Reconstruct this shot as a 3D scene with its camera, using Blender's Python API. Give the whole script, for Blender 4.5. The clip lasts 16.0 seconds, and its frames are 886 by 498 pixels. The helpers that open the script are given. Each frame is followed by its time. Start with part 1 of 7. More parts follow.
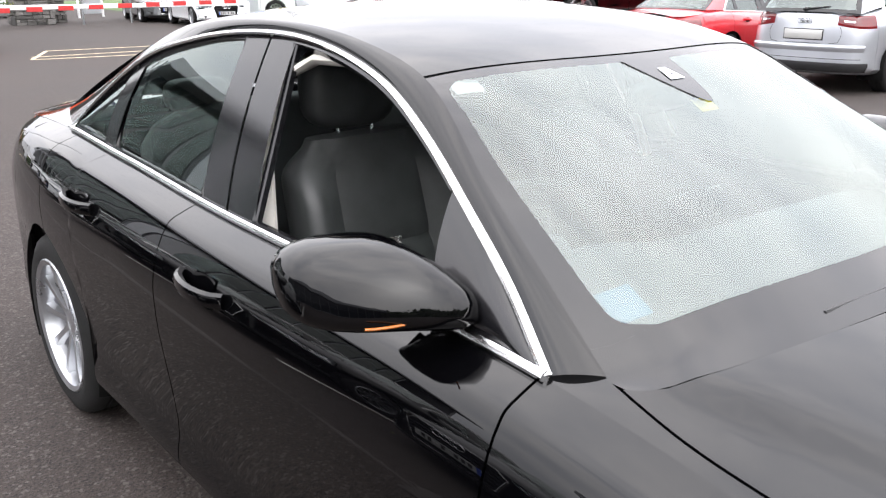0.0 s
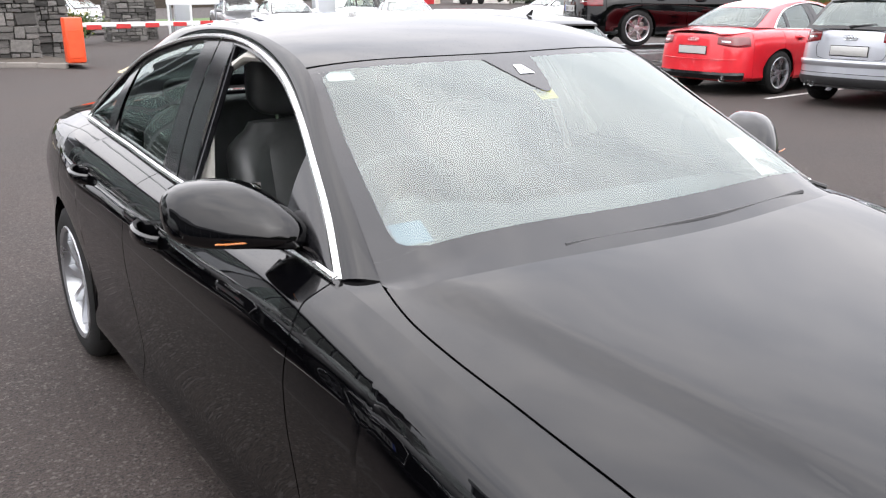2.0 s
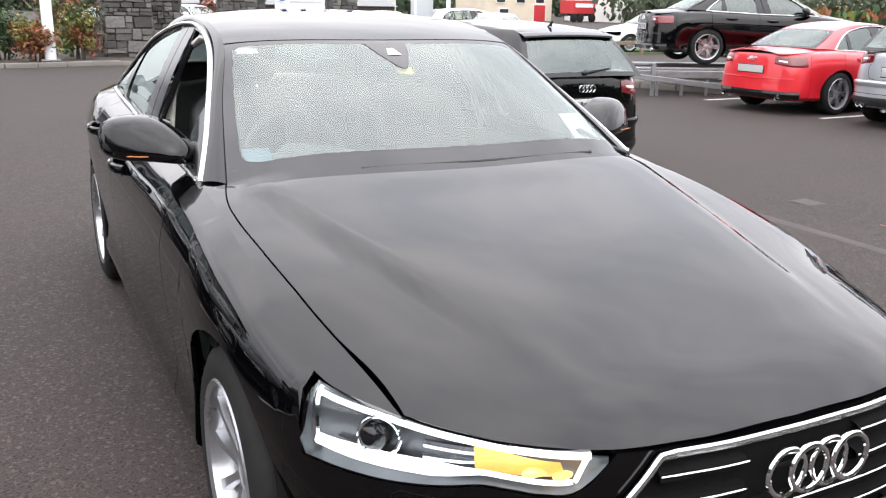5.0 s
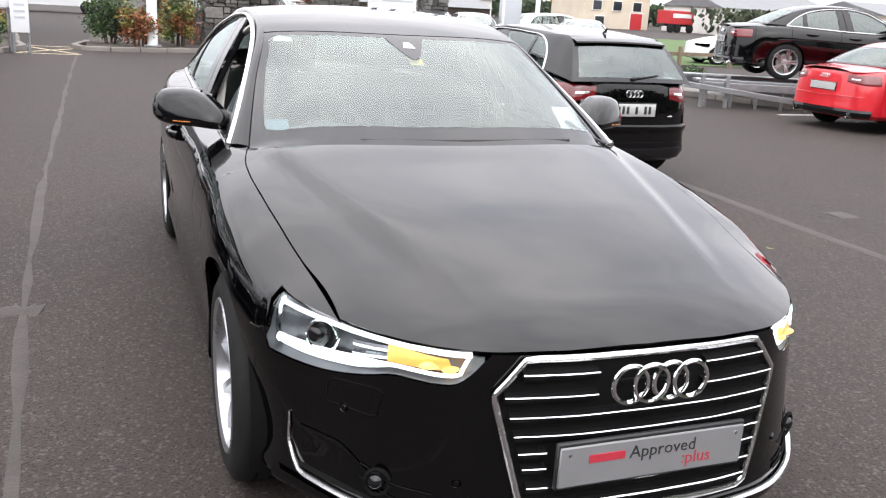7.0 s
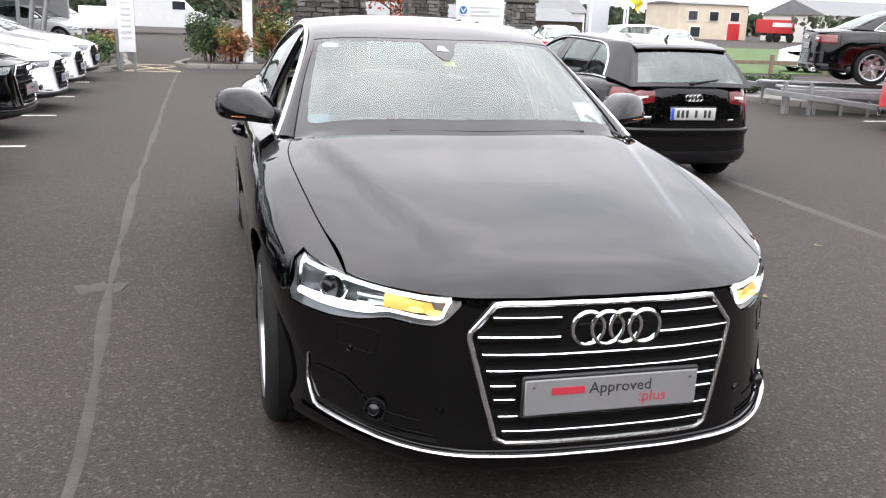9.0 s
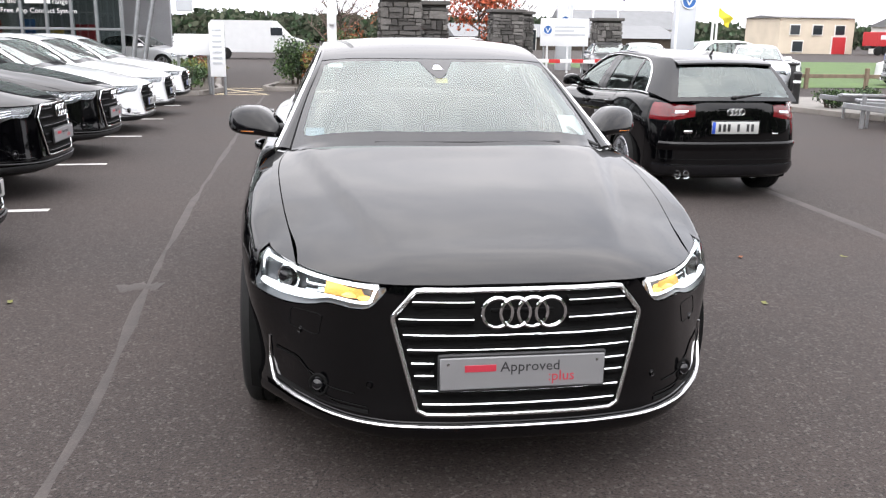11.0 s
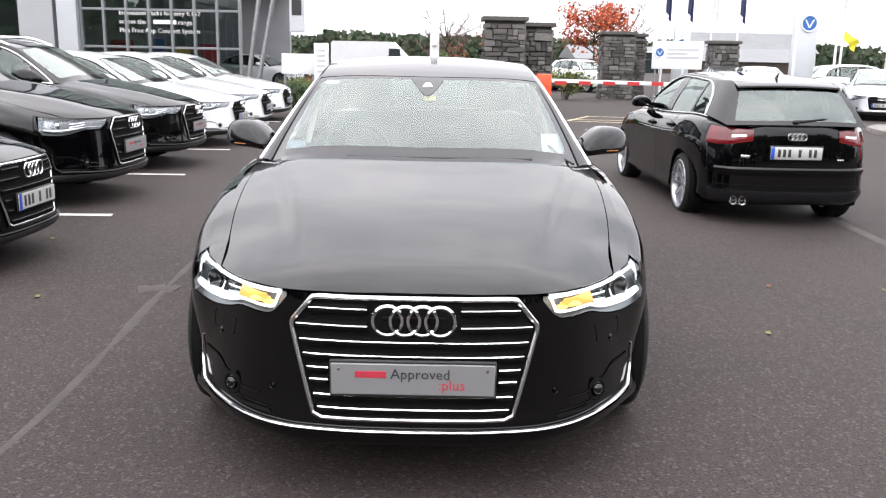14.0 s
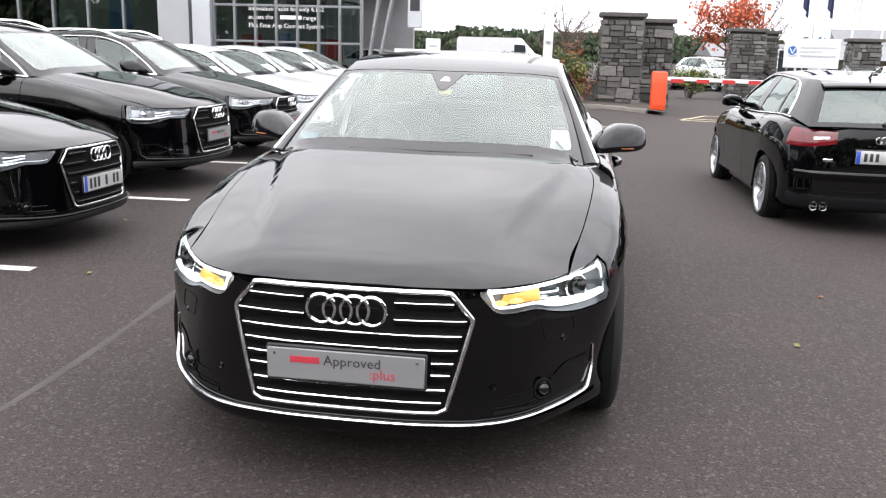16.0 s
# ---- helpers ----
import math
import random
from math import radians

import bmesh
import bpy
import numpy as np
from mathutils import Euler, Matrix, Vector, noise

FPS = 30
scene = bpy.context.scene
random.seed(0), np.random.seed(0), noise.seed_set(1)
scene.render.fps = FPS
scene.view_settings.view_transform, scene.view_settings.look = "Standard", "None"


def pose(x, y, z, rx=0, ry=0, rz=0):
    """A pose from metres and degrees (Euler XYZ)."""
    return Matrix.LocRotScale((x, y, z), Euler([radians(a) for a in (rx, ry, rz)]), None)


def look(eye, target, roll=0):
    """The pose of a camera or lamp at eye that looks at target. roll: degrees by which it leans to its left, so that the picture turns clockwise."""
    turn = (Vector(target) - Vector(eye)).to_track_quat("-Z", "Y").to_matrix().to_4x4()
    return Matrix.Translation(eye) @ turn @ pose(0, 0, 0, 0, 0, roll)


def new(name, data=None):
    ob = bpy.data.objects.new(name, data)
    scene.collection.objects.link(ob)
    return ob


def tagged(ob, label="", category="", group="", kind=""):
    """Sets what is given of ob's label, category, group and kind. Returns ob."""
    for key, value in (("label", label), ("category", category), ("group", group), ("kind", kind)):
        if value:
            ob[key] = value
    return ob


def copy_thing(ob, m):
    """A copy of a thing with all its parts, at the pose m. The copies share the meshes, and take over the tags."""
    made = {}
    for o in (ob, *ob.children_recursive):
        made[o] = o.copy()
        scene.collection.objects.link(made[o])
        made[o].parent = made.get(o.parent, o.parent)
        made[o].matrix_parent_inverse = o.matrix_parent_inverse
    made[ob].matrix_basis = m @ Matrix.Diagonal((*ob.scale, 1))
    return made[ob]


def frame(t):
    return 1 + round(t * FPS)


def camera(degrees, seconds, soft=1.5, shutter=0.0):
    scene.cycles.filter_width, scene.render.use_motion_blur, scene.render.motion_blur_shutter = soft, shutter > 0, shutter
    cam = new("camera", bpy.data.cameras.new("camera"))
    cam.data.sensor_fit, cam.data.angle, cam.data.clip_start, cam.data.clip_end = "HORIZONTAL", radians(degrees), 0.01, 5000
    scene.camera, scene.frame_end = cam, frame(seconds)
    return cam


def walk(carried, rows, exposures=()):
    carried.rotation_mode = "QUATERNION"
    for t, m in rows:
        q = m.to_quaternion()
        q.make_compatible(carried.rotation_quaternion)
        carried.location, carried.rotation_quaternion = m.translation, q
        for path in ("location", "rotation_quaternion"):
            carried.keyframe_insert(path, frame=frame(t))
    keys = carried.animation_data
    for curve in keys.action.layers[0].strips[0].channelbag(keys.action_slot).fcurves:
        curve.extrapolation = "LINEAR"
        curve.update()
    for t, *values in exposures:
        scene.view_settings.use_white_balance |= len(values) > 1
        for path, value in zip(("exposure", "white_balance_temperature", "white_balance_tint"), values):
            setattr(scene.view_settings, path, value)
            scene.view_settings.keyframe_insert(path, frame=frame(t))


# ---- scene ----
SKY, SUN = 1.9, 0.6
EXPOSURES = [(0.0, 0.32), (1.0, 0.22), (2.0, 0.12), (4.5, 0.02), (8.0, -0.03), (16.0, 0.0)]
cam = camera(53.9, 16.0, soft=1.25)
PATH = [
    (0, (-1.681, -0.156, 1.529), (-0.47, 1.312, 0.915), -0.3),
    (0.5, (-1.623, -0.339, 1.531), (-0.467, 1.178, 0.93), 1.5),
    (1, (-1.574, -0.51, 1.512), (-0.493, 1.066, 0.92), 0.8),
    (1.5, (-1.576, -0.668, 1.507), (-0.524, 0.932, 0.926), 0.4),
    (2, (-1.574, -0.867, 1.517), (-0.504, 0.722, 0.943), -0.4),
    (2.5, (-1.515, -1.065, 1.511), (-0.469, 0.546, 0.954), 1.3),
    (3, (-1.466, -1.247, 1.503), (-0.477, 0.4, 0.949), 1.6),
    (3.5, (-1.462, -1.392, 1.493), (-0.508, 0.28, 0.951), 0.5),
    (4, (-1.449, -1.579, 1.481), (-0.515, 0.105, 0.941), -0.7),
    (4.5, (-1.399, -1.74, 1.474), (-0.481, -0.047, 0.932), -0.5),
    (4.7, (-1.351, -1.837, 1.472), (-0.451, -0.134, 0.931), 0.3),
    (6.8, (-1.237, -2.498, 1.483), (-0.502, -0.721, 0.933), 1.9),
    (7, (-1.199, -2.566, 1.483), (-0.5, -0.773, 0.94), 3.4),
    (7.5, (-1.158, -2.688, 1.469), (-0.537, -0.865, 0.93), 3.0),
    (8, (-1.147, -2.803, 1.458), (-0.589, -0.959, 0.923), 2.7),
    (8.5, (-1.118, -2.942, 1.448), (-0.603, -1.083, 0.921), 2.9),
    (9, (-1.051, -3.032, 1.459), (-0.554, -1.167, 0.938), 2.1),
    (9.2, (-1.0, -3.067, 1.453), (-0.515, -1.195, 0.941), 2.4),
    (11.3, (-0.562, -3.495, 1.474), (-0.305, -1.569, 0.999), 1.1),
    (11.5, (-0.52, -3.521, 1.474), (-0.275, -1.592, 1.006), 1.6),
    (12, (-0.366, -3.614, 1.47), (-0.167, -1.678, 1.012), 1.6),
    (12.5, (-0.283, -3.645, 1.47), (-0.122, -1.703, 1.016), 0.8),
    (13, (-0.176, -3.606, 1.466), (-0.058, -1.66, 1.019), 0.7),
    (13.5, (-0.074, -3.564, 1.467), (-0.006, -1.614, 1.028), 0.6),
    (14, (0.073, -3.579, 1.469), (0.083, -1.629, 1.028), 1.2),
    (14.5, (0.256, -3.655, 1.476), (0.163, -1.705, 1.042), 1.6),
    (15, (0.398, -3.652, 1.459), (0.231, -1.709, 1.012), 1.2),
    (15.5, (0.548, -3.594, 1.474), (0.326, -1.658, 1.026), 1.9),
    (16, (0.68, -3.549, 1.473), (0.4, -1.622, 1.017), 1.6),
]
walk(cam, [(t, look(eye, target, roll)) for t, eye, target, roll in PATH], exposures=EXPOSURES)

# ---------------------------------------------------------------- world and light
world = bpy.data.worlds.new("overcast_sky")
scene.world = world
world.use_nodes = True
wt = world.node_tree
wt.nodes.clear()
w_out = wt.nodes.new("ShaderNodeOutputWorld")
w_bg = wt.nodes.new("ShaderNodeBackground")
w_sky = wt.nodes.new("ShaderNodeTexSky")
w_sky.sky_type = "NISHITA"
w_sky.sun_disc = False
w_sky.sun_elevation = radians(32)
w_sky.sun_rotation = radians(200)
w_sky.air_density, w_sky.dust_density = 1.0, 4.0
w_grey = wt.nodes.new("ShaderNodeHueSaturation")
w_grey.inputs["Saturation"].default_value = 0.18
w_grey.inputs["Value"].default_value = 0.11
w_tc = wt.nodes.new("ShaderNodeTexCoord")
w_map = wt.nodes.new("ShaderNodeMapping")
w_map.inputs["Scale"].default_value = (1.0, 1.0, 2.6)
w_noise = wt.nodes.new("ShaderNodeTexNoise")
w_noise.inputs["Scale"].default_value = 2.3
w_noise.inputs["Detail"].default_value = 7
w_noise.inputs["Roughness"].default_value = 0.55
w_ramp = wt.nodes.new("ShaderNodeValToRGB")
w_ramp.color_ramp.elements[0].position = 0.34
w_ramp.color_ramp.elements[0].color = (0.84, 0.848, 0.925, 1)
w_ramp.color_ramp.elements[1].position = 0.66
w_ramp.color_ramp.elements[1].color = (1.24, 1.205, 1.235, 1)
w_mix = wt.nodes.new("ShaderNodeMix")
w_mix.data_type = "RGBA"
w_mix.inputs["Factor"].default_value = 0.86
wt.links.new(w_sky.outputs[0], w_grey.inputs["Color"])
wt.links.new(w_tc.outputs["Generated"], w_map.inputs[0])
wt.links.new(w_map.outputs[0], w_noise.inputs["Vector"])
wt.links.new(w_noise.outputs["Fac"], w_ramp.inputs[0])
wt.links.new(w_grey.outputs[0], w_mix.inputs["A"])
wt.links.new(w_ramp.outputs[0], w_mix.inputs["B"])
# an overcast sky is brighter overhead than at the horizon
w_sep = wt.nodes.new("ShaderNodeSeparateXYZ")
wt.links.new(w_tc.outputs["Generated"], w_sep.inputs[0])
w_up = wt.nodes.new("ShaderNodeMapRange")
w_up.inputs["From Min"].default_value, w_up.inputs["From Max"].default_value = 0.05, 0.9
w_up.inputs["To Min"].default_value, w_up.inputs["To Max"].default_value = 1.0, 2.2
wt.links.new(w_sep.outputs["Z"], w_up.inputs["Value"])
w_mul = wt.nodes.new("ShaderNodeVectorMath")
w_mul.operation = "SCALE"
wt.links.new(w_mix.outputs["Result"], w_mul.inputs[0])
wt.links.new(w_up.outputs[0], w_mul.inputs["Scale"])
wt.links.new(w_mul.outputs[0], w_bg.inputs["Color"])
w_bg.inputs["Strength"].default_value = SKY
wt.links.new(w_bg.outputs[0], w_out.inputs[0])

sun_data = bpy.data.lights.new("sun", "SUN")
sun_data.energy, sun_data.angle, sun_data.color = SUN, radians(70), (1.0, 0.96, 0.9)
sun = new("sun", sun_data)
sun.matrix_world = look((0, 0, 50), (9, 14, 38 - 20))

# ---------------------------------------------------------------- materials
def material(name, base, rough=0.5, metal=0.0, vary=0.25, scale=12.0, fine=160.0, bump=0.0, bump_scale=None, coat=0.0,
             second=None, rough_vary=0.1, emit=None, emit_strength=0.0, island=0.0, stretch=(1, 1, 1), spec=0.5, grain=0.45):
    """Two scales of colour variation (broad stains, fine grain), uneven roughness and fine relief, in metres."""
    m = bpy.data.materials.new(name)
    m.use_nodes = True
    nt = m.node_tree
    b = nt.nodes["Principled BSDF"]
    tc = nt.nodes.new("ShaderNodeTexCoord")
    mp = nt.nodes.new("ShaderNodeMapping")
    mp.inputs["Scale"].default_value = stretch
    nt.links.new(tc.outputs["Object"], mp.inputs[0])
    n1 = nt.nodes.new("ShaderNodeTexNoise")
    n1.inputs["Scale"].default_value, n1.inputs["Detail"].default_value = scale, 5
    n2 = nt.nodes.new("ShaderNodeTexNoise")
    n2.inputs["Scale"].default_value, n2.inputs["Detail"].default_value = fine, 3
    nt.links.new(mp.outputs[0], n1.inputs["Vector"])
    nt.links.new(mp.outputs[0], n2.inputs["Vector"])
    add = nt.nodes.new("ShaderNodeMath")
    add.operation = "MULTIPLY_ADD"
    nt.links.new(n2.outputs["Fac"], add.inputs[0])
    add.inputs[1].default_value = grain
    nt.links.new(n1.outputs["Fac"], add.inputs[2])
    rng = nt.nodes.new("ShaderNodeMapRange")
    rng.inputs["From Min"].default_value, rng.inputs["From Max"].default_value = 0.31 * (1 + grain), 0.69 * (1 + grain)
    nt.links.new(add.outputs[0], rng.inputs["Value"])
    mix = nt.nodes.new("ShaderNodeMix")
    mix.data_type = "RGBA"
    dark = tuple(c * (1 - vary) for c in base)
    light = second if second else tuple(min(1.0, c * (1 + vary)) for c in base)
    mix.inputs["A"].default_value, mix.inputs["B"].default_value = (*dark, 1), (*light, 1)
    nt.links.new(rng.outputs[0], mix.inputs["Factor"])
    colour = mix.outputs["Result"]
    if island:
        info = nt.nodes.new("ShaderNodeNewGeometry")
        obi = nt.nodes.new("ShaderNodeObjectInfo")
        sm = nt.nodes.new("ShaderNodeMath")
        sm.operation = "ADD"
        nt.links.new(info.outputs["Random Per Island"], sm.inputs[0])
        nt.links.new(obi.outputs["Random"], sm.inputs[1])
        fr = nt.nodes.new("ShaderNodeMath")
        fr.operation = "FRACT"
        nt.links.new(sm.outputs[0], fr.inputs[0])
        hs = nt.nodes.new("ShaderNodeHueSaturation")
        mr = nt.nodes.new("ShaderNodeMapRange")
        mr.inputs["To Min"].default_value, mr.inputs["To Max"].default_value = 1 - island, 1 + island
        nt.links.new(fr.outputs[0], mr.inputs["Value"])
        nt.links.new(mr.outputs[0], hs.inputs["Value"])
        nt.links.new(colour, hs.inputs["Color"])
        colour = hs.outputs[0]
    nt.links.new(colour, b.inputs["Base Color"])
    rr = nt.nodes.new("ShaderNodeMapRange")
    rr.inputs["To Min"].default_value, rr.inputs["To Max"].default_value = max(0.0, rough - rough_vary * rough), min(1.0, rough + rough_vary * rough)
    nt.links.new(n1.outputs["Fac"], rr.inputs["Value"])
    nt.links.new(rr.outputs[0], b.inputs["Roughness"])
    b.inputs["Metallic"].default_value = metal
    b.inputs["Coat Weight"].default_value = coat
    b.inputs["Coat Roughness"].default_value = 0.012
    b.inputs["Coat IOR"].default_value = 1.46
    b.inputs["Specular IOR Level"].default_value = spec
    if emit:
        b.inputs["Emission Color"].default_value = (*emit, 1)
        b.inputs["Emission Strength"].default_value = emit_strength
    if bump:
        nb = nt.nodes.new("ShaderNodeTexNoise")
        nb.inputs["Scale"].default_value, nb.inputs["Detail"].default_value = bump_scale or fine, 4
        nt.links.new(mp.outputs[0], nb.inputs["Vector"])
        bp = nt.nodes.new("ShaderNodeBump")
        bp.inputs["Strength"].default_value, bp.inputs["Distance"].default_value = 0.6, bump
        nt.links.new(nb.outputs["Fac"], bp.inputs["Height"])
        nt.links.new(bp.outputs[0], b.inputs["Normal"])
    return m


def glass_material(name, tint, dust_veil=0.03, ior=1.85):
    """A thin pane: it reflects by Fresnel, lets tinted light through and carries a pale film, part dust, part
    painted-in sky haze.
    """
    m = bpy.data.materials.new(name)
    m.use_nodes = True
    nt = m.node_tree
    nt.nodes.clear()
    out = nt.nodes.new("ShaderNodeOutputMaterial")
    tr = nt.nodes.new("ShaderNodeBsdfTransparent")
    tr.inputs[0].default_value = (*tint, 1)
    df = nt.nodes.new("ShaderNodeBsdfDiffuse")
    df.inputs[0].default_value = (0.6, 0.6, 0.58, 1)
    nz = nt.nodes.new("ShaderNodeTexNoise")
    nz.inputs["Scale"].default_value, nz.inputs["Detail"].default_value = 1.6, 2
    tc = nt.nodes.new("ShaderNodeTexCoord")
    nt.links.new(tc.outputs["Object"], nz.inputs["Vector"])
    ml = nt.nodes.new("ShaderNodeMath")
    ml.operation = "MULTIPLY"
    ml.inputs[1].default_value = dust_veil * 2
    nt.links.new(nz.outputs["Fac"], ml.inputs[0])
    m1 = nt.nodes.new("ShaderNodeMixShader")
    if dust_veil:
        nt.links.new(ml.outputs[0], m1.inputs[0])
    else:
        m1.inputs[0].default_value = 0.0
    nt.links.new(tr.outputs[0], m1.inputs[1])
    nt.links.new(df.outputs[0], m1.inputs[2])
    gl = nt.nodes.new("ShaderNodeBsdfGlossy")
    gl.inputs["Roughness"].default_value = 0.0
    gl.inputs[0].default_value = (0.91, 1.0, 0.97, 1)
    fr = nt.nodes.new("ShaderNodeFresnel")
    fr.inputs[0].default_value = ior
    m2 = nt.nodes.new("ShaderNodeMixShader")
    nt.links.new(fr.outputs[0], m2.inputs[0])
    nt.links.new(m1.outputs[0], m2.inputs[1])
    nt.links.new(gl.outputs[0], m2.inputs[2])
    nt.links.new(m2.outputs[0], out.inputs[0])
    return m


PAINT_BLACK = material("black_car_paint", (0.0010, 0.0010, 0.0013), 0.5, 0.0, 0.3, 3.0, 900, coat=1.0, spec=0.0)
PAINT_WHITE = material("white_car_paint", (0.66, 0.67, 0.68), 0.3, 0.0, 0.04, 3.0, 900, coat=1.0)
PAINT_RED = material("red_car_paint", (0.55, 0.012, 0.022), 0.3, 0.0, 0.12, 3.0, 900, coat=1.0)
PAINT_SILVER = material("silver_car_paint", (0.52, 0.54, 0.58), 0.32, 0.75, 0.08, 3.0, 1200, coat=1.0)
PAINT_GREY = material("grey_car_paint", (0.10, 0.105, 0.11), 0.32, 0.6, 0.1, 3.0, 1200, coat=1.0)
CHROME = material("chrome", (0.86, 0.87, 0.88), 0.07, 1.0, 0.04, 20, 400)
SATIN = material("satin_aluminium_trim", (0.80, 0.80, 0.80), 0.22, 1.0, 0.05, 20, 400)
ALLOY = material("alloy_wheel_silver", (0.40, 0.41, 0.43), 0.28, 0.85, 0.1, 14, 300, coat=0.4)
DISC = material("brake_disc_steel", (0.20, 0.19, 0.18), 0.5, 0.8, 0.3, 30, 200)
RUBBER = material("tyre_rubber", (0.011, 0.011, 0.011), 0.8, 0, 0.35, 16, 220, bump=0.001, spec=0.25)
PLASTIC = material("black_grained_plastic", (0.014, 0.014, 0.015), 0.5, 0, 0.25, 20, 700, bump=0.0004)
GLOSS_BLACK = material("gloss_black_plastic", (0.006, 0.006, 0.007), 0.12, 0, 0.2, 20, 500)
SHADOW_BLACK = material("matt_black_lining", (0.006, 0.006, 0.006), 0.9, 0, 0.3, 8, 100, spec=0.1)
FRIT = material("black_glass_border", (0.012, 0.012, 0.013), 0.06, 0, 0.2, 20, 500)
LEATHER = material("black_leather", (0.040, 0.043, 0.043), 0.45, 0, 0.3, 14, 380, bump=0.0009, bump_scale=420)
CABIN = material("charcoal_cabin_trim", (0.085, 0.09, 0.095), 0.6, 0, 0.25, 10, 500, bump=0.0004)
CREAM = material("light_grey_cabin_lining", (0.55, 0.53, 0.49), 0.8, 0, 0.1, 10, 500)
WHITE_PLATE = material("white_number_plate", (0.42, 0.42, 0.41), 0.35, 0, 0.06, 10, 200)
GREY_PLATE = material("grey_dealer_plate", (0.19, 0.19, 0.195), 0.4, 0, 0.05, 7, 200)
PLATE_BLUE = material("blue_plate_band", (0.02, 0.07, 0.42), 0.4, 0, 0.1)
INK_BLACK = material("black_ink", (0.02, 0.02, 0.022), 0.5, 0, 0.1)
INK_RED = material("red_ink", (0.42, 0.03, 0.05), 0.5, 0, 0.1)
LAMP_REFLECTOR = material("lamp_reflector", (0.75, 0.76, 0.78), 0.12, 1.0, 0.06)
LAMP_GREY = material("lamp_grey_interior", (0.55, 0.56, 0.58), 0.25, 0.7, 0.15)
LAMP_INNER = material("lamp_dark_grey_interior", (0.13, 0.135, 0.145), 0.3, 0.5, 0.2)
LAMP_DARK = material("lamp_dark_trim", (0.05, 0.05, 0.055), 0.25, 0.3, 0.1)
DRL = material("daytime_light", (0.9, 0.9, 0.9), 0.3, emit=(0.93, 0.96, 1.0), emit_strength=2.6)
AMBER = material("amber_indicator_lit", (0.9, 0.50, 0.12), 0.3, emit=(1.0, 0.42, 0.11), emit_strength=0.62)
AMBER_GLOW = material("amber_bulb_glow", (0.9, 0.5, 0.05), 0.3, emit=(1.0, 0.60, 0.22), emit_strength=1.5)
AMBER_DIM = material("amber_indicator", (0.38, 0.11, 0.015), 0.25, 0, 0.1)
TAIL_RED = material("red_tail_lamp", (0.13, 0.004, 0.007), 0.1, 0, 0.2, coat=1.0)
TAIL_DARK = material("dark_red_tail_lamp", (0.06, 0.003, 0.004), 0.1, 0, 0.2, coat=1.0)
GLASS = glass_material("green_tinted_glass", (0.70, 0.80, 0.77), 0.0, 1.75)
GLASS_SCREEN = glass_material("hazy_green_windscreen", (0.74, 0.84, 0.81), 0.085, 1.74)
GLASS_DARK = glass_material("dark_tinted_glass", (0.34, 0.41, 0.40), 0.0, 2.0)
# stronger film: stands in for the pale sky mirrored in other cars' windscreens
GLASS_HAZY = glass_material("hazy_tinted_glass", (0.66, 0.76, 0.73), 0.13, 2.15)
GLASS_CLEAR = glass_material("clear_lamp_cover", (0.94, 0.95, 0.96), 0.0, 1.5)
PAPER = material("white_paper", (0.78, 0.80, 0.82), 0.7, 0, 0.05)
PAPER_BLUE = material("pale_blue_paper", (0.16, 0.24, 0.32), 0.7, 0, 0.08)

# ---------------------------------------------------------------- geometry helpers
def spline(keys):
    """A smooth function through (t, value) keys."""
    t = np.array([k[0] for k in keys], float)
    v = np.array([k[1] for k in keys], float)
    d = np.gradient(v, t)

    def f(a):
        a = np.clip(a, t[0], t[-1])
        i = int(np.clip(np.searchsorted(t, a) - 1, 0, len(t) - 2))
        h = t[i + 1] - t[i]
        u = (a - t[i]) / h
        return ((2 * u**3 - 3 * u**2 + 1) * v[i] + (u**3 - 2 * u**2 + u) * h * d[i]
                + (-2 * u**3 + 3 * u**2) * v[i + 1] + (u**3 - u**2) * h * d[i + 1])
    return f


def curve(points, n):
    """n points evenly along a smooth curve through points."""
    p = np.array(points, float)
    s = np.r_[0, np.cumsum(np.linalg.norm(np.diff(p, axis=0), axis=1))]
    fs = [spline(list(zip(s, p[:, k]))) for k in range(p.shape[1])]
    dense = np.array([[f(a) for f in fs] for a in np.linspace(0, s[-1], max(4 * n, 60))])
    ss = np.r_[0, np.cumsum(np.linalg.norm(np.diff(dense, axis=0), axis=1))]
    q = np.linspace(0, ss[-1], n)
    return np.stack([np.interp(q, ss, dense[:, k]) for k in range(p.shape[1])], 1)


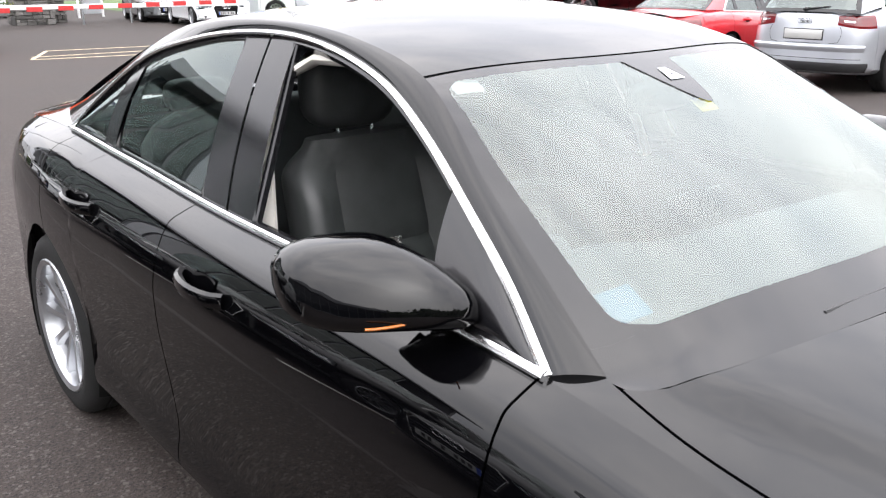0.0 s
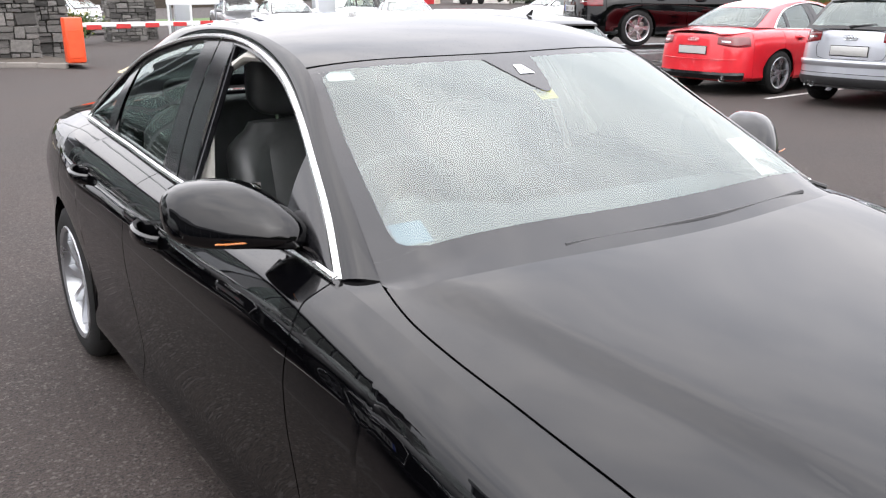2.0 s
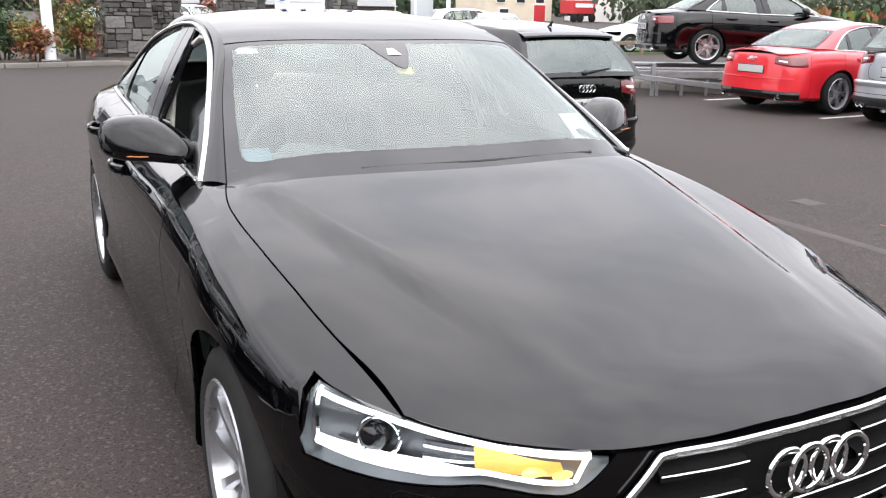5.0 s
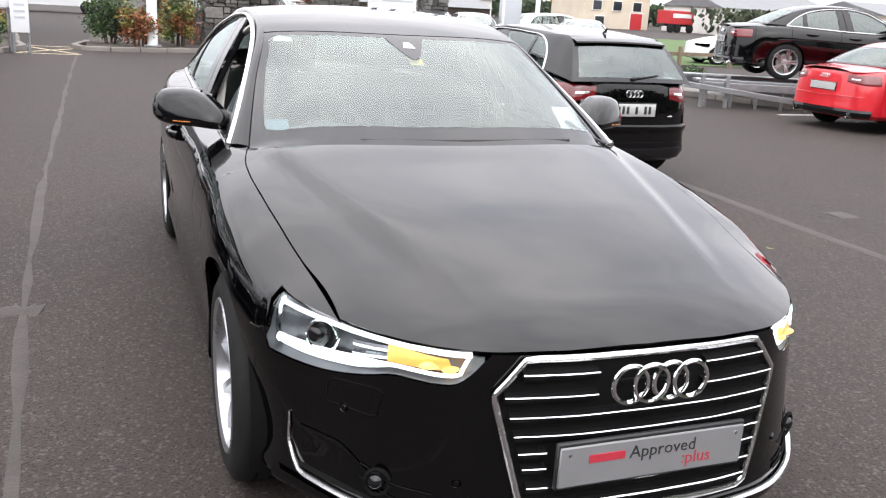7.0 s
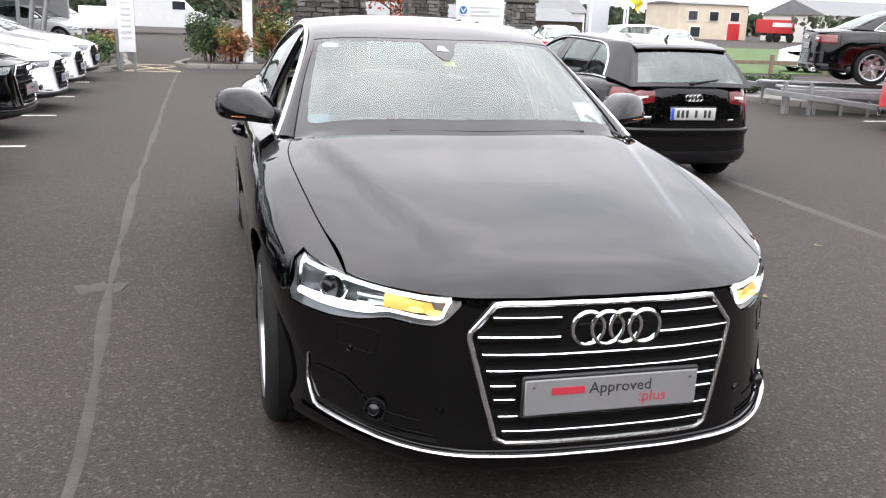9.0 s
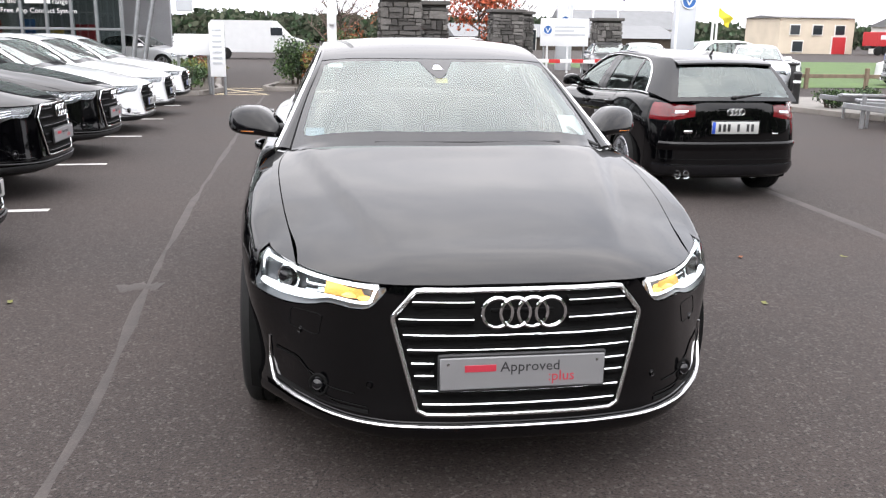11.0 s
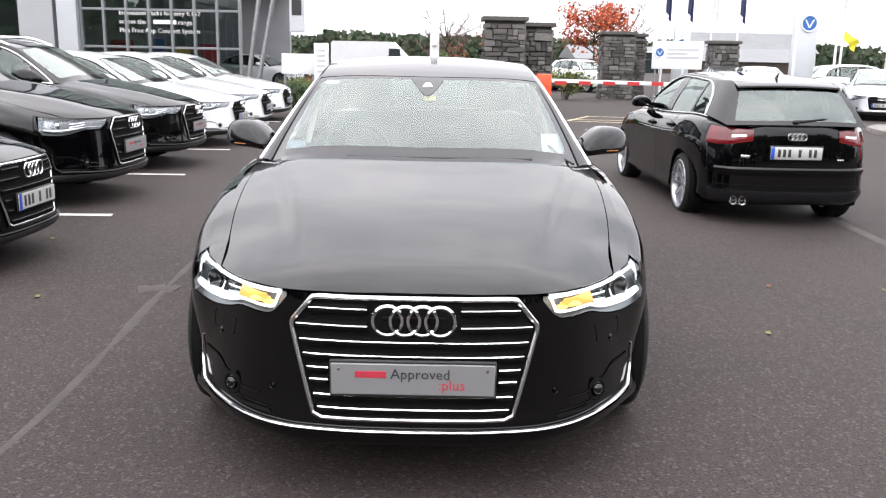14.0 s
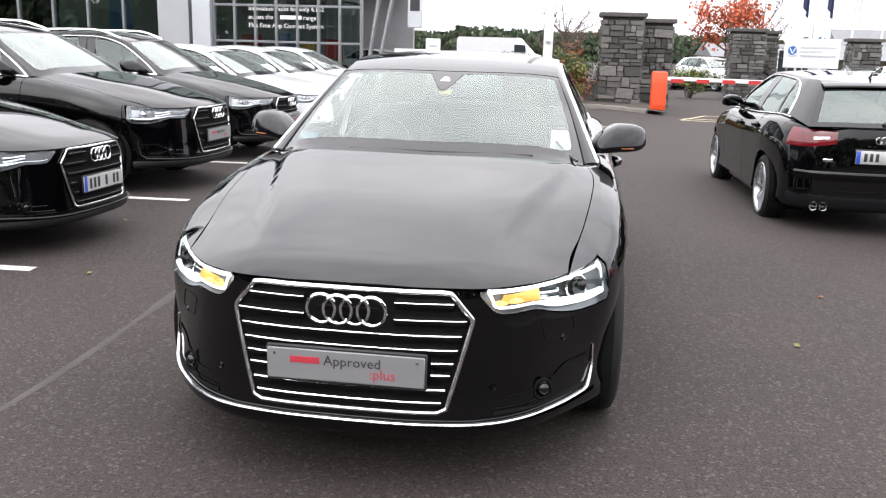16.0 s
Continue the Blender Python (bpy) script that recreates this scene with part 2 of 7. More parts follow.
class Shape:
    """Vertices and faces of one mesh in the making."""

    def __init__(self):
        self.v, self.f = [], []

    def add(self, verts, faces):
        n = len(self.v)
        self.v += [tuple(map(float, a)) for a in verts]
        self.f += [tuple(i + n for i in f) for f in faces]
        return self

    def grid(self, rows, keep=None, closed=False):
        """rows: a list of equally long rows of points."""
        a, b = len(rows), len(rows[0])
        verts = [p for r in rows for p in r]
        faces = []
        for i in range(a - 1):
            for j in range(b if closed else b - 1):
                k = (j + 1) % b
                if keep is None or keep(i, j):
                    faces.append((i * b + j, i * b + k, (i + 1) * b + k, (i + 1) * b + j))
        return self.add(verts, faces)

    def tube(self, path, radius, sides=8, closed=False, flat=1.0, up=(0, 0, 1), caps=True):
        p = [Vector(a) for a in path]
        n = len(p)
        rows = []
        for i in range(n):
            d = (p[(i + 1) % n] - p[i - 1]) if closed else (p[min(i + 1, n - 1)] - p[max(i - 1, 0)])
            d.normalize()
            u = Vector(up)
            a = d.cross(u)
            if a.length < 1e-4:
                a = d.cross(Vector((1, 0, 0)))
            a.normalize()
            b = a.cross(d).normalized()
            r = radius[i] if isinstance(radius, (list, tuple, np.ndarray)) else radius
            rows.append([p[i] + a * (r * math.cos(q)) + b * (r * flat * math.sin(q)) for q in (2 * math.pi * k / sides for k in range(sides))])
        if closed:
            rows.append(rows[0])
        base = len(self.v)
        self.grid(rows, closed=True)
        if caps and not closed:
            self.f.append(tuple(base + k for k in range(sides)))
            self.f.append(tuple(base + (n - 1) * sides + k for k in reversed(range(sides))))
        return self

    def box(self, centre, size, bevel=0.0, m=None):
        """A box with chamfered edges."""
        sx, sy, sz = (a / 2 for a in size)
        bv = min(bevel, 0.49 * min(size))
        bm = bmesh.new()
        bmesh.ops.create_cube(bm, size=1.0)
        for v in bm.verts:
            v.co = Vector((v.co.x * 2 * sx, v.co.y * 2 * sy, v.co.z * 2 * sz))
        if bv > 0:
            bmesh.ops.bevel(bm, geom=list(bm.edges), offset=bv, segments=1 if bv < 0.006 else 2, affect="EDGES", profile=0.5)
        mm = Matrix.Translation(centre) @ (m or Matrix.Identity(4))
        bm.verts.index_update()
        self.add([mm @ v.co for v in bm.verts], [[v.index for v in f.verts] for f in bm.faces])
        bm.free()
        return self

    def lathe(self, profile, sides=32, m=None, arc=(0, 360), caps=False):
        """profile: (radius, along) pairs, turned about the x axis."""
        mm = m or Matrix.Identity(4)
        full = abs(arc[1] - arc[0]) >= 359.9
        n = sides if full else sides + 1
        rows = []
        for r, x in profile:
            rows.append([mm @ Vector((x, r * math.cos(q), r * math.sin(q)))
                         for q in (radians(arc[0]) + radians(arc[1] - arc[0]) * k / sides for k in range(n))])
        return self.grid(rows, closed=full)

    def ball(self, centre, size, rows=10, sides=16, power=1.0):
        def sg(c):
            return math.copysign(abs(c) ** power, c)
        rr = []
        for i in range(rows + 1):
            a = math.pi * i / rows - math.pi / 2
            rr.append([(centre[0] + size[0] * sg(math.cos(a)) * sg(math.cos(q)), centre[1] + size[1] * sg(math.cos(a)) * sg(math.sin(q)),
                        centre[2] + size[2] * sg(math.sin(a))) for q in (2 * math.pi * k / sides for k in range(sides))])
        return self.grid(rr, closed=True)

    def mirrored(self):
        s = Shape()
        s.v = [(-x, y, z) for x, y, z in self.v]
        s.f = [tuple(reversed(f)) for f in self.f]
        return s

    def mapped(self, fn):
        self.v = [tuple(fn(*p)) for p in self.v]
        return self

    def mesh(self, name, mat, smooth=True, flange=0.0, centre=None, angle=40):
        bm = bmesh.new()
        vs = [bm.verts.new(p) for p in self.v]
        for f in self.f:
            try:
                bm.faces.new([vs[i] for i in f])
            except ValueError:
                pass
        bmesh.ops.remove_doubles(bm, verts=bm.verts, dist=1e-5)
        loose = [v for v in bm.verts if not v.link_faces]
        bmesh.ops.delete(bm, geom=loose, context="VERTS")
        bmesh.ops.recalc_face_normals(bm, faces=bm.faces)
        if centre is not None:
            bm.normal_update()
            c = Vector(centre)
            if sum((f.calc_center_median() - c).dot(f.normal) * f.calc_area() for f in bm.faces) < 0:
                bmesh.ops.reverse_faces(bm, faces=bm.faces)
        if flange:
            bm.normal_update()
            edges = [e for e in bm.edges if len(e.link_faces) == 1]
            nrm = {v: v.normal.copy() for e in edges for v in e.verts}
            made = bmesh.ops.extrude_edge_only(bm, edges=edges)["geom"]
            old = {}
            for v in made:
                if isinstance(v, bmesh.types.BMVert):
                    src = next((e.other_vert(v) for e in v.link_edges if e.other_vert(v) in nrm), None)
                    if src is not None:
                        v.co = v.co - nrm[src] * flange
        me = bpy.data.meshes.new(name)
        bm.to_mesh(me)
        bm.free()
        if smooth:
            me.shade_smooth()
            if angle:
                me.set_sharp_from_angle(angle=radians(angle))
        me.materials.append(mat)
        return me


def part(name, shape, mat, parent=None, label="", smooth=True, flange=0.0, centre=None, angle=40):
    """One mesh object, under a thing or under a part of it."""
    me = shape if isinstance(shape, bpy.types.Mesh) else shape.mesh(name, mat, smooth, flange, centre, angle)
    ob = new(name, me)
    if parent is not None:
        ob.parent = parent
    if label:
        tagged(ob, label)
    return ob


def thing(name, label, category, m=None, group="", kind=""):
    ob = new(name)
    ob.empty_display_size = 0.2
    if m is not None:
        ob.matrix_world = m
    return tagged(ob, label, category, group, kind)


def text_shape(words, size, m, depth=0.0015):
    """Flat raised letters as a Shape, their left end at the origin of m, reading along m's x axis."""
    cu = bpy.data.curves.new("letters", "FONT")
    cu.body, cu.size, cu.extrude, cu.resolution_u = words, size, depth, 2
    ob = bpy.data.objects.new("letters", cu)
    me = ob.to_mesh()
    s = Shape().add([m @ v.co for v in me.vertices], [tuple(p.vertices) for p in me.polygons])
    ob.to_mesh_clear()
    bpy.data.objects.remove(ob)
    bpy.data.curves.remove(cu)
    return s


def fall(x, y):
    """Height of the tarmac: level round the main car, falling gently beyond and a little lower past the drain."""
    u = min(1.0, max(0.0, (x - 1.2) / 2.4))
    v = min(1.0, max(0.0, (y + 2.0) / 5.0))
    side = 0.08 * u * u * (3 - 2 * u)
    return -0.006 * max(0.0, min(y, 45.0) - 4.0) - side * v * v * (3 - 2 * v)

# ---------------------------------------------------------------- cars
# A car is drawn in the measures of the large saloon (front axle at y = 0, nose towards -y) and then
# stretched to each model's own overhangs, wheelbase, width and heights.
HALF_PLAN = [(0, -0.945), (0.25, -0.933), (0.43, -0.893), (0.565, -0.805), (0.665, -0.695), (0.755, -0.570), (0.840, -0.44), (0.905, -0.20), (0.932, 0.05),
             (0.936, 0.5), (0.937, 1.2), (0.937, 2.2), (0.930, 2.9), (0.895, 3.30), (0.825, 3.66), (0.68, 3.88), (0.40, 3.975), (0, 4.0)]
PLAN = curve(HALF_PLAN, 700)
PLAN_S = np.r_[0, np.cumsum(np.linalg.norm(np.diff(PLAN, axis=0), axis=1))]
PLAN_T = np.gradient(PLAN, axis=0)
PLAN_N = np.stack([PLAN_T[:, 1], -PLAN_T[:, 0]], 1)
PLAN_N /= np.linalg.norm(PLAN_N, axis=1)[:, None]
SHOULDER_Z = spline([(-0.95, 0.706), (-0.6, 0.714), (-0.395, 0.734), (-0.1, 0.818), (0.1, 0.862), (0.35, 0.902), (0.65, 0.937), (1.2, 0.950), (1.75, 0.960),
                     (2.4, 0.988), (2.95, 1.008), (3.2, 1.002), (3.5, 0.985), (3.8, 0.960), (4.0, 0.945)])
SHOULDER_IN = spline([(-0.95, 0.035), (-0.6, 0.04), (-0.395, 0.072), (0, 0.122), (0.3, 0.127), (0.65, 0.132), (1.2, 0.142), (1.75, 0.146),
                      (2.4, 0.158), (2.95, 0.162), (3.4, 0.15), (3.8, 0.11), (4.0, 0.06)])
FLOOR_Z = spline([(-0.95, 0.175), (-0.5, 0.18), (0, 0.19), (1.5, 0.20), (2.9, 0.205), (4.0, 0.23)])
SIDE_A = spline([(0, 0.12), (0.03, 0.05), (0.09, 0.020), (0.17, 0.030), (0.42, 0.022), (0.60, 0.006), (0.73, 0.0), (0.74, 0.0), (1, 0.0)])
SIDE_B = spline([(0, 0), (0.68, 0), (0.76, 0.025), (0.83, 0.10), (0.90, 0.24), (0.945, 0.38), (0.955, 0.43), (0.965, 0.52), (0.985, 0.78), (1, 1)])
NOSE_A = spline([(0, 0.12), (0.05, 0.035), (0.11, 0.0), (0.3, 0.004), (0.55, 0.012), (0.8, 0.012), (1, 0)])
NOSE_B = spline([(0, 0), (0.5, 0), (0.8, 0.38), (0.93, 0.72), (1, 1)])
LAMP_LOW = spline([(0.412, 0.70), (0.425, 0.69), (0.45, 0.660), (0.48, 0.630), (0.53, 0.618), (0.58, 0.619), (0.62, 0.617), (0.66, 0.600), (0.70, 0.586), (0.76, 0.574), (0.80, 0.576), (0.90, 0.60)])
BONNET_MID = spline([(-0.92, 0.708), (-0.8, 0.758), (-0.6, 0.800), (-0.2, 0.868), (0.2, 0.927), (0.5, 0.974), (0.7, 0.985)])
LAMP_END = -0.405


def step(a, b, t):
    u = min(1.0, max(0.0, (t - a) / (b - a)))
    return u * u * (3 - 2 * u)


def plan_at(s):
    return (np.interp(s, PLAN_S, PLAN[:, 0]), np.interp(s, PLAN_S, PLAN[:, 1]),
            np.interp(s, PLAN_S, PLAN_N[:, 0]), np.interp(s, PLAN_S, PLAN_N[:, 1]))


def skin(s, z, out=0.0):
    """A point of the body's side, nose or tail: s metres along the plan from the middle of the nose, at height z."""
    x, y, nx, ny = plan_at(s)
    z0, z1 = FLOOR_Z(y), SHOULDER_Z(y)
    h = min(1.0, max(0.0, (z - z0) / (z1 - z0)))
    top = SHOULDER_IN(y)
    nose = 1 - step(-0.70, -0.32, y) if y < 1 else 0.8 * step(3.3, 3.8, y)
    inset = (1 - nose) * (SIDE_A(h) + SIDE_B(h) * top) + nose * (NOSE_A(h) + NOSE_B(h) * top) - out
    return (x - nx * inset, y - ny * inset, z)


def skin_top(s):
    return SHOULDER_Z(plan_at(s)[1])


def panel_top(s):
    """The upper edge of the bumper and wing skin: it dips under the headlight."""
    x, y, _, _ = plan_at(s)
    z1 = SHOULDER_Z(y)
    if y > 0 or y > LAMP_END + 0.02:
        return z1
    if x < 0.425:
        return z1
    low = min(LAMP_LOW(x), z1)
    return low + (z1 - low) * step(LAMP_END - 0.02, LAMP_END + 0.02, y)


def s_at_y(y):
    """Along the flank, where y grows with s."""
    return float(np.interp(y, PLAN[40:-40, 1], PLAN_S[40:-40]))


def s_at_x(x):
    k = int(np.argmax(PLAN[:, 0]))
    return float(np.interp(x, PLAN[:k, 0], PLAN_S[:k]))


def s_at_x_rear(x):
    k = int(np.argmax(PLAN[:, 0]))
    return float(np.interp(-x, -PLAN[k:, 0], PLAN_S[k:]))


TOP_ROW = np.array([skin(s, skin_top(s)) for s in np.linspace(0, s_at_y(1.0), 160)])


def bonnet_z(x, y):
    xs = np.interp(y, TOP_ROW[:, 1], TOP_ROW[:, 0])
    zs = np.interp(y, TOP_ROW[:, 1], TOP_ROW[:, 2])
    t = min(1.0, abs(x) / max(xs, 1e-3))
    z = zs + (max(BONNET_MID(y), zs) - zs) * (1 - t ** 3.4)
    ridge = 0.430 + 0.250 * (y + 0.6) / 1.05
    fade = step(-0.85, -0.15, y) * (1 - step(0.45, 0.6, y))
    return z + 0.017 * fade * (1 - step(ridge - 0.032, ridge + 0.032, abs(x)))


EDGE = spline([(-0.95, 0.690), (-0.6, 0.692), (-0.4, 0.712), (-0.15, 0.745), (0.1, 0.768), (0.3, 0.778), (0.44, 0.772), (0.52, 0.758), (0.58, 0.744), (0.68, 0.715)])


def cowl_y(x):
    return 0.400 + 0.17 * x * x + 0.050 * (x / 0.74) ** 12


FRONT_TRIM = [(0.800, 0.662, 0.942), (0.748, 0.806, 1.041), (0.705, 0.952, 1.126), (0.655, 1.130, 1.223), (0.617, 1.297, 1.296), (0.592, 1.490, 1.346), (0.578, 1.70, 1.374)]
FRONT_RAIL = [(0.742, 0.600, 0.946), (0.709, 0.75, 1.040), (0.662, 0.95, 1.158), (0.583, 1.235, 1.322), (0.567, 1.5, 1.383)]
TRIM = {"saloon": FRONT_TRIM + [(0.577, 1.94, 1.375), (0.597, 2.29, 1.336), (0.628, 2.545, 1.275), (0.694, 2.775, 1.148), (0.762, 2.94, 1.018)],
        "hatch": FRONT_TRIM + [(0.577, 1.94, 1.376), (0.585, 2.4, 1.366), (0.612, 2.9, 1.318), (0.685, 3.16, 1.184), (0.775, 3.30, 1.030)]}
RAIL = {"saloon": FRONT_RAIL + [(0.560, 1.7, 1.402), (0.555, 2.0, 1.406), (0.548, 2.4, 1.372), (0.535, 2.72, 1.298), (0.605, 3.05, 1.140), (0.66, 3.30, 1.032)],
        "hatch": FRONT_RAIL + [(0.560, 1.7, 1.402), (0.555, 2.0, 1.408), (0.553, 2.5, 1.398), (0.545, 3.0, 1.376), (0.53, 3.44, 1.334), (0.61, 3.68, 1.150), (0.70, 3.90, 0.957)]}
ROOF = {"saloon": (1.235, 2.72, spline([(1.1, 1.318), (1.18, 1.340), (1.3, 1.372), (1.6, 1.424), (1.9, 1.440), (2.2, 1.430), (2.5, 1.392), (2.83, 1.302)])),
        "hatch": (1.235, 3.44, spline([(1.1, 1.318), (1.18, 1.340), (1.3, 1.372), (1.6, 1.424), (2.1, 1.442), (2.8, 1.42), (3.5, 1.358)]))}
CUTS = [-0.372, 0.674, 1.895, 2.86, 3.56]
PANELS = ["front_bumper", "front_wing", "front_door", "rear_door", "rear_quarter", "rear_bumper"]
MESHES = {}
BUILT = {}


def by_y(points, n=160):
    """x and z of a line as functions of y."""
    c = curve(points, n)
    return (lambda y: float(np.interp(y, c[:, 1], c[:, 0]))), (lambda y: float(np.interp(y, c[:, 1], c[:, 2])))


def stretch(sp):
    def f(x, y, z):
        y2 = y * sp["fo"] / 0.945 if y < 0 else y * sp["wb"] / 2.912 if y < 2.912 else sp["wb"] + (y - 2.912) * sp["ro"] / 1.088
        z2 = float(np.interp(z, [0, 0.2, 0.945, 1.44, 2.0], [0, sp["clear"], sp["belt"], sp["roof"], sp["roof"] + 0.6]))
        return (x * sp["half"] / 0.937, y2, z2)
    return f


def nose_point(x, z, out):
    p = skin(s_at_x(abs(x)), z, out)
    return (math.copysign(p[0], x), p[1], p[2])


def tail_point(x, z, out):
    p = skin(s_at_x_rear(abs(x)), z, out)
    return (math.copysign(p[0], x), p[1], p[2])


def wheel_parts(owner, sp, x, y, side, key):
    """One wheel: hub and brake disc, with its tyre and its alloy rim."""
    r, w = sp["tyre"], 0.225
    rim = sp.get("rim", 0.232)
    if key not in MESHES:
        tyre = Shape().lathe([(rim - 0.004, -w / 2 + 0.02), (rim + 0.012, -w / 2), (r - 0.05, -w / 2 - 0.006), (r - 0.012, -w / 2 + 0.012), (r, -w / 2 + 0.035),
                              (r, -0.052), (r - 0.008, -0.05), (r - 0.008, -0.042), (r, -0.04), (r, -0.006), (r - 0.008, -0.004), (r - 0.008, 0.004), (r, 0.006),
                              (r, 0.04), (r - 0.008, 0.042), (r - 0.008, 0.05), (r, 0.052), (r, w / 2 - 0.035), (r - 0.012, w / 2 - 0.012), (r - 0.05, w / 2 + 0.006),
                              (rim + 0.012, w / 2), (rim - 0.004, w / 2 - 0.02)], 48)
        rm = Shape().lathe([(rim - 0.02, -w / 2 + 0.02), (rim - 0.03, 0.0), (rim - 0.018, w / 2 - 0.03), (rim - 0.010, w / 2 - 0.004), (rim + 0.006, w / 2 + 0.004),
                            (rim + 0.012, w / 2 - 0.002)], 48)
        n = sp.get("spokes", 10)
        for k in range(n):
            a0 = 2 * math.pi * k / n
            pair = (0.0,) if not sp.get("twin") else (-0.11, 0.11)
            for da in pair:
                rows = []
                for q, wd, xo, th in ((0.035, 0.017, 0.072, 0.028), (0.09, 0.013, 0.078, 0.026), (0.16, 0.015, 0.088, 0.024), (rim - 0.016, 0.021, 0.092, 0.026)):
                    a = a0 + da * min(1.6, 0.6 + q / 0.16) * (0.7 if q > 0.15 else 1.0)
                    c, s = math.cos(a), math.sin(a)
                    ring = []
                    for du, dx in ((-wd, -th), (-wd * 0.75, 0), (wd * 0.75, 0), (wd, -th)):
                        ring.append((xo + dx, q * c - du * s, q * s + du * c))
                    rows.append(ring)
                rm.grid(rows, closed=True)
        rm.lathe([(0.001, 0.074), (0.03, 0.076), (0.05, 0.070), (0.062, 0.05), (0.066, 0.02)], 24)
        for k in range(5):
            a = 2 * math.pi * (k + 0.5) / 5
            rm.ball((0.066, 0.052 * math.cos(a), 0.052 * math.sin(a)), (0.012, 0.011, 0.011), 4, 6)
        hub = Shape().lathe([(0.01, 0.045), (0.15, 0.045), (0.155, 0.02), (0.15, -0.005), (0.07, -0.005), (0.07, -0.10), (0.01, -0.10)], 32)
        hub.box((0.02, 0.11, 0.05), (0.07, 0.07, 0.13), 0.012)
        MESHES[key] = (hub.mesh("wheel", DISC), tyre.mesh("tyre", RUBBER), rm.mesh("rim", ALLOY, angle=30))
    hub, tyre, rm = MESHES[key]
    h = part("wheel", hub, None, owner)
    h.matrix_basis = pose(x, y, r, 0, 0, 0 if side > 0 else 180)
    part("tyre", tyre, None, h)
    part("rim", rm, None, h, "silver multi-spoke alloy rim")
    return h


def car(name, label, m, sp, group=""):
    """A whole car as one thing with its parts. sp: its measures and what sets it apart."""
    style, paint = sp["style"], sp["paint"]
    fine = sp.get("fine", False)
    key = tuple((k, v.name if isinstance(v, bpy.types.Material) else v) for k, v in sorted(sp.items()))
    if key in BUILT:
        same = copy_thing(BUILT[key], m)
        same.name = name
        return tagged(same, label, "car", group)
    f = stretch(sp)
    owner = thing(name, label, "car", m, group)
    BUILT[key] = owner
    both = (1, -1)
    mid = (0, 1.5, 0.75)

    def put(nm, shape, mat, parent=None, lab="", flange=0.0, smooth=True, angle=40, mapped=True):
        if mapped:
            shape.mapped(f)
        return part(nm, shape, mat, parent or owner, lab, smooth, flange, f(*mid), angle)

    def pair(nm, shape, mat, lab="", flange=0.0, angle=40, parent=None):
        a = put(nm, shape, mat, parent, lab, flange, angle=angle)
        b = part(nm, shape.mirrored(), mat, parent or owner, lab, True, flange, f(*mid), angle)
        return a, b

    # wheel arches, in the car's own measures
    arch_r = sp["tyre"] + 0.035
    arches = [(0.0, sp["tyre"] + 0.005), (sp["wb"], sp["tyre"] + 0.005)]

    # --- flanks, bumpers
    hs = [0, 0.012, 0.03, 0.06, 0.09, 0.13, 0.18, 0.25, 0.33, 0.42, 0.50, 0.58, 0.64, 0.69, 0.725, 0.74, 0.76, 0.79, 0.83, 0.87, 0.91, 0.945, 0.956, 0.966, 0.985, 1.0]
    if not fine:
        hs = [0, 0.03, 0.09, 0.16, 0.25, 0.36, 0.48, 0.60, 0.68, 0.735, 0.76, 0.81, 0.87, 0.945, 0.97, 1.0]
    stp = 0.026 if fine else 0.045
    ss = list(np.arange(0, PLAN_S[-1], stp)) + [PLAN_S[-1]]
    for extra in (s_at_x(0.425), s_at_x(0.445), s_at_x(0.465)):
        ss.append(extra)
    for y in (LAMP_END - 0.02, LAMP_END - 0.01, LAMP_END, LAMP_END + 0.01, LAMP_END + 0.02):
        ss.append(s_at_y(y))
    gap = 0.0028 if fine else 0.0035
    for y in CUTS:
        ss += [s_at_y(y) - gap, s_at_y(y) + gap]
    ss = sorted(ss)
    inv_y = lambda y: y * 0.945 / sp["fo"] if y < 0 else y * 2.912 / sp["wb"] if y < sp["wb"] else 2.912 + (y - sp["wb"]) * 1.088 / sp["ro"]
    inv_z = lambda z: float(np.interp(z, [0, sp["clear"], sp["belt"], sp["roof"]], [0, 0.2, 0.945, 1.44]))
    cols = [(s, False) for s in ss]
    for ay, az in arches:
        lo_s, hi_s = s_at_y(inv_y(ay - arch_r)), s_at_y(inv_y(ay + arch_r))
        cols = [(s, lo_s < s < hi_s) for s, k in cols if not (abs(s - lo_s) < 0.012 or abs(s - hi_s) < 0.012)] if ay == 0 else [(s, k or lo_s < s < hi_s) for s, k in cols if not (abs(s - lo_s) < 0.012 or abs(s - hi_s) < 0.012)]
        cols += [(lo_s, False), (lo_s + 0.0015, True), (hi_s - 0.0015, True), (hi_s, False)]
        for q in (0.006, 0.014, 0.026):
            cols += [(lo_s + q, True), (hi_s - q, True)]
    cols.sort()
    rows = []
    for s, arch in cols:
        y = plan_at(s)[1]
        z0, z1 = FLOOR_Z(y), panel_top(s)
        if arch:
            yy = f(0, y, 0)[1]
            ay, az = min(arches, key=lambda q: abs(q[0] - yy))
            z0 = max(z0, inv_z(az + math.sqrt(max(0.0, arch_r ** 2 - (yy - ay) ** 2))))
        hh = hs if not arch else [h if h > 0.05 else h * 0.3 for h in hs]
        rows.append([Vector(f(*skin(s, z0 + (z1 - z0) * h))) for h in hh])
    ss = [c[0] for c in cols]

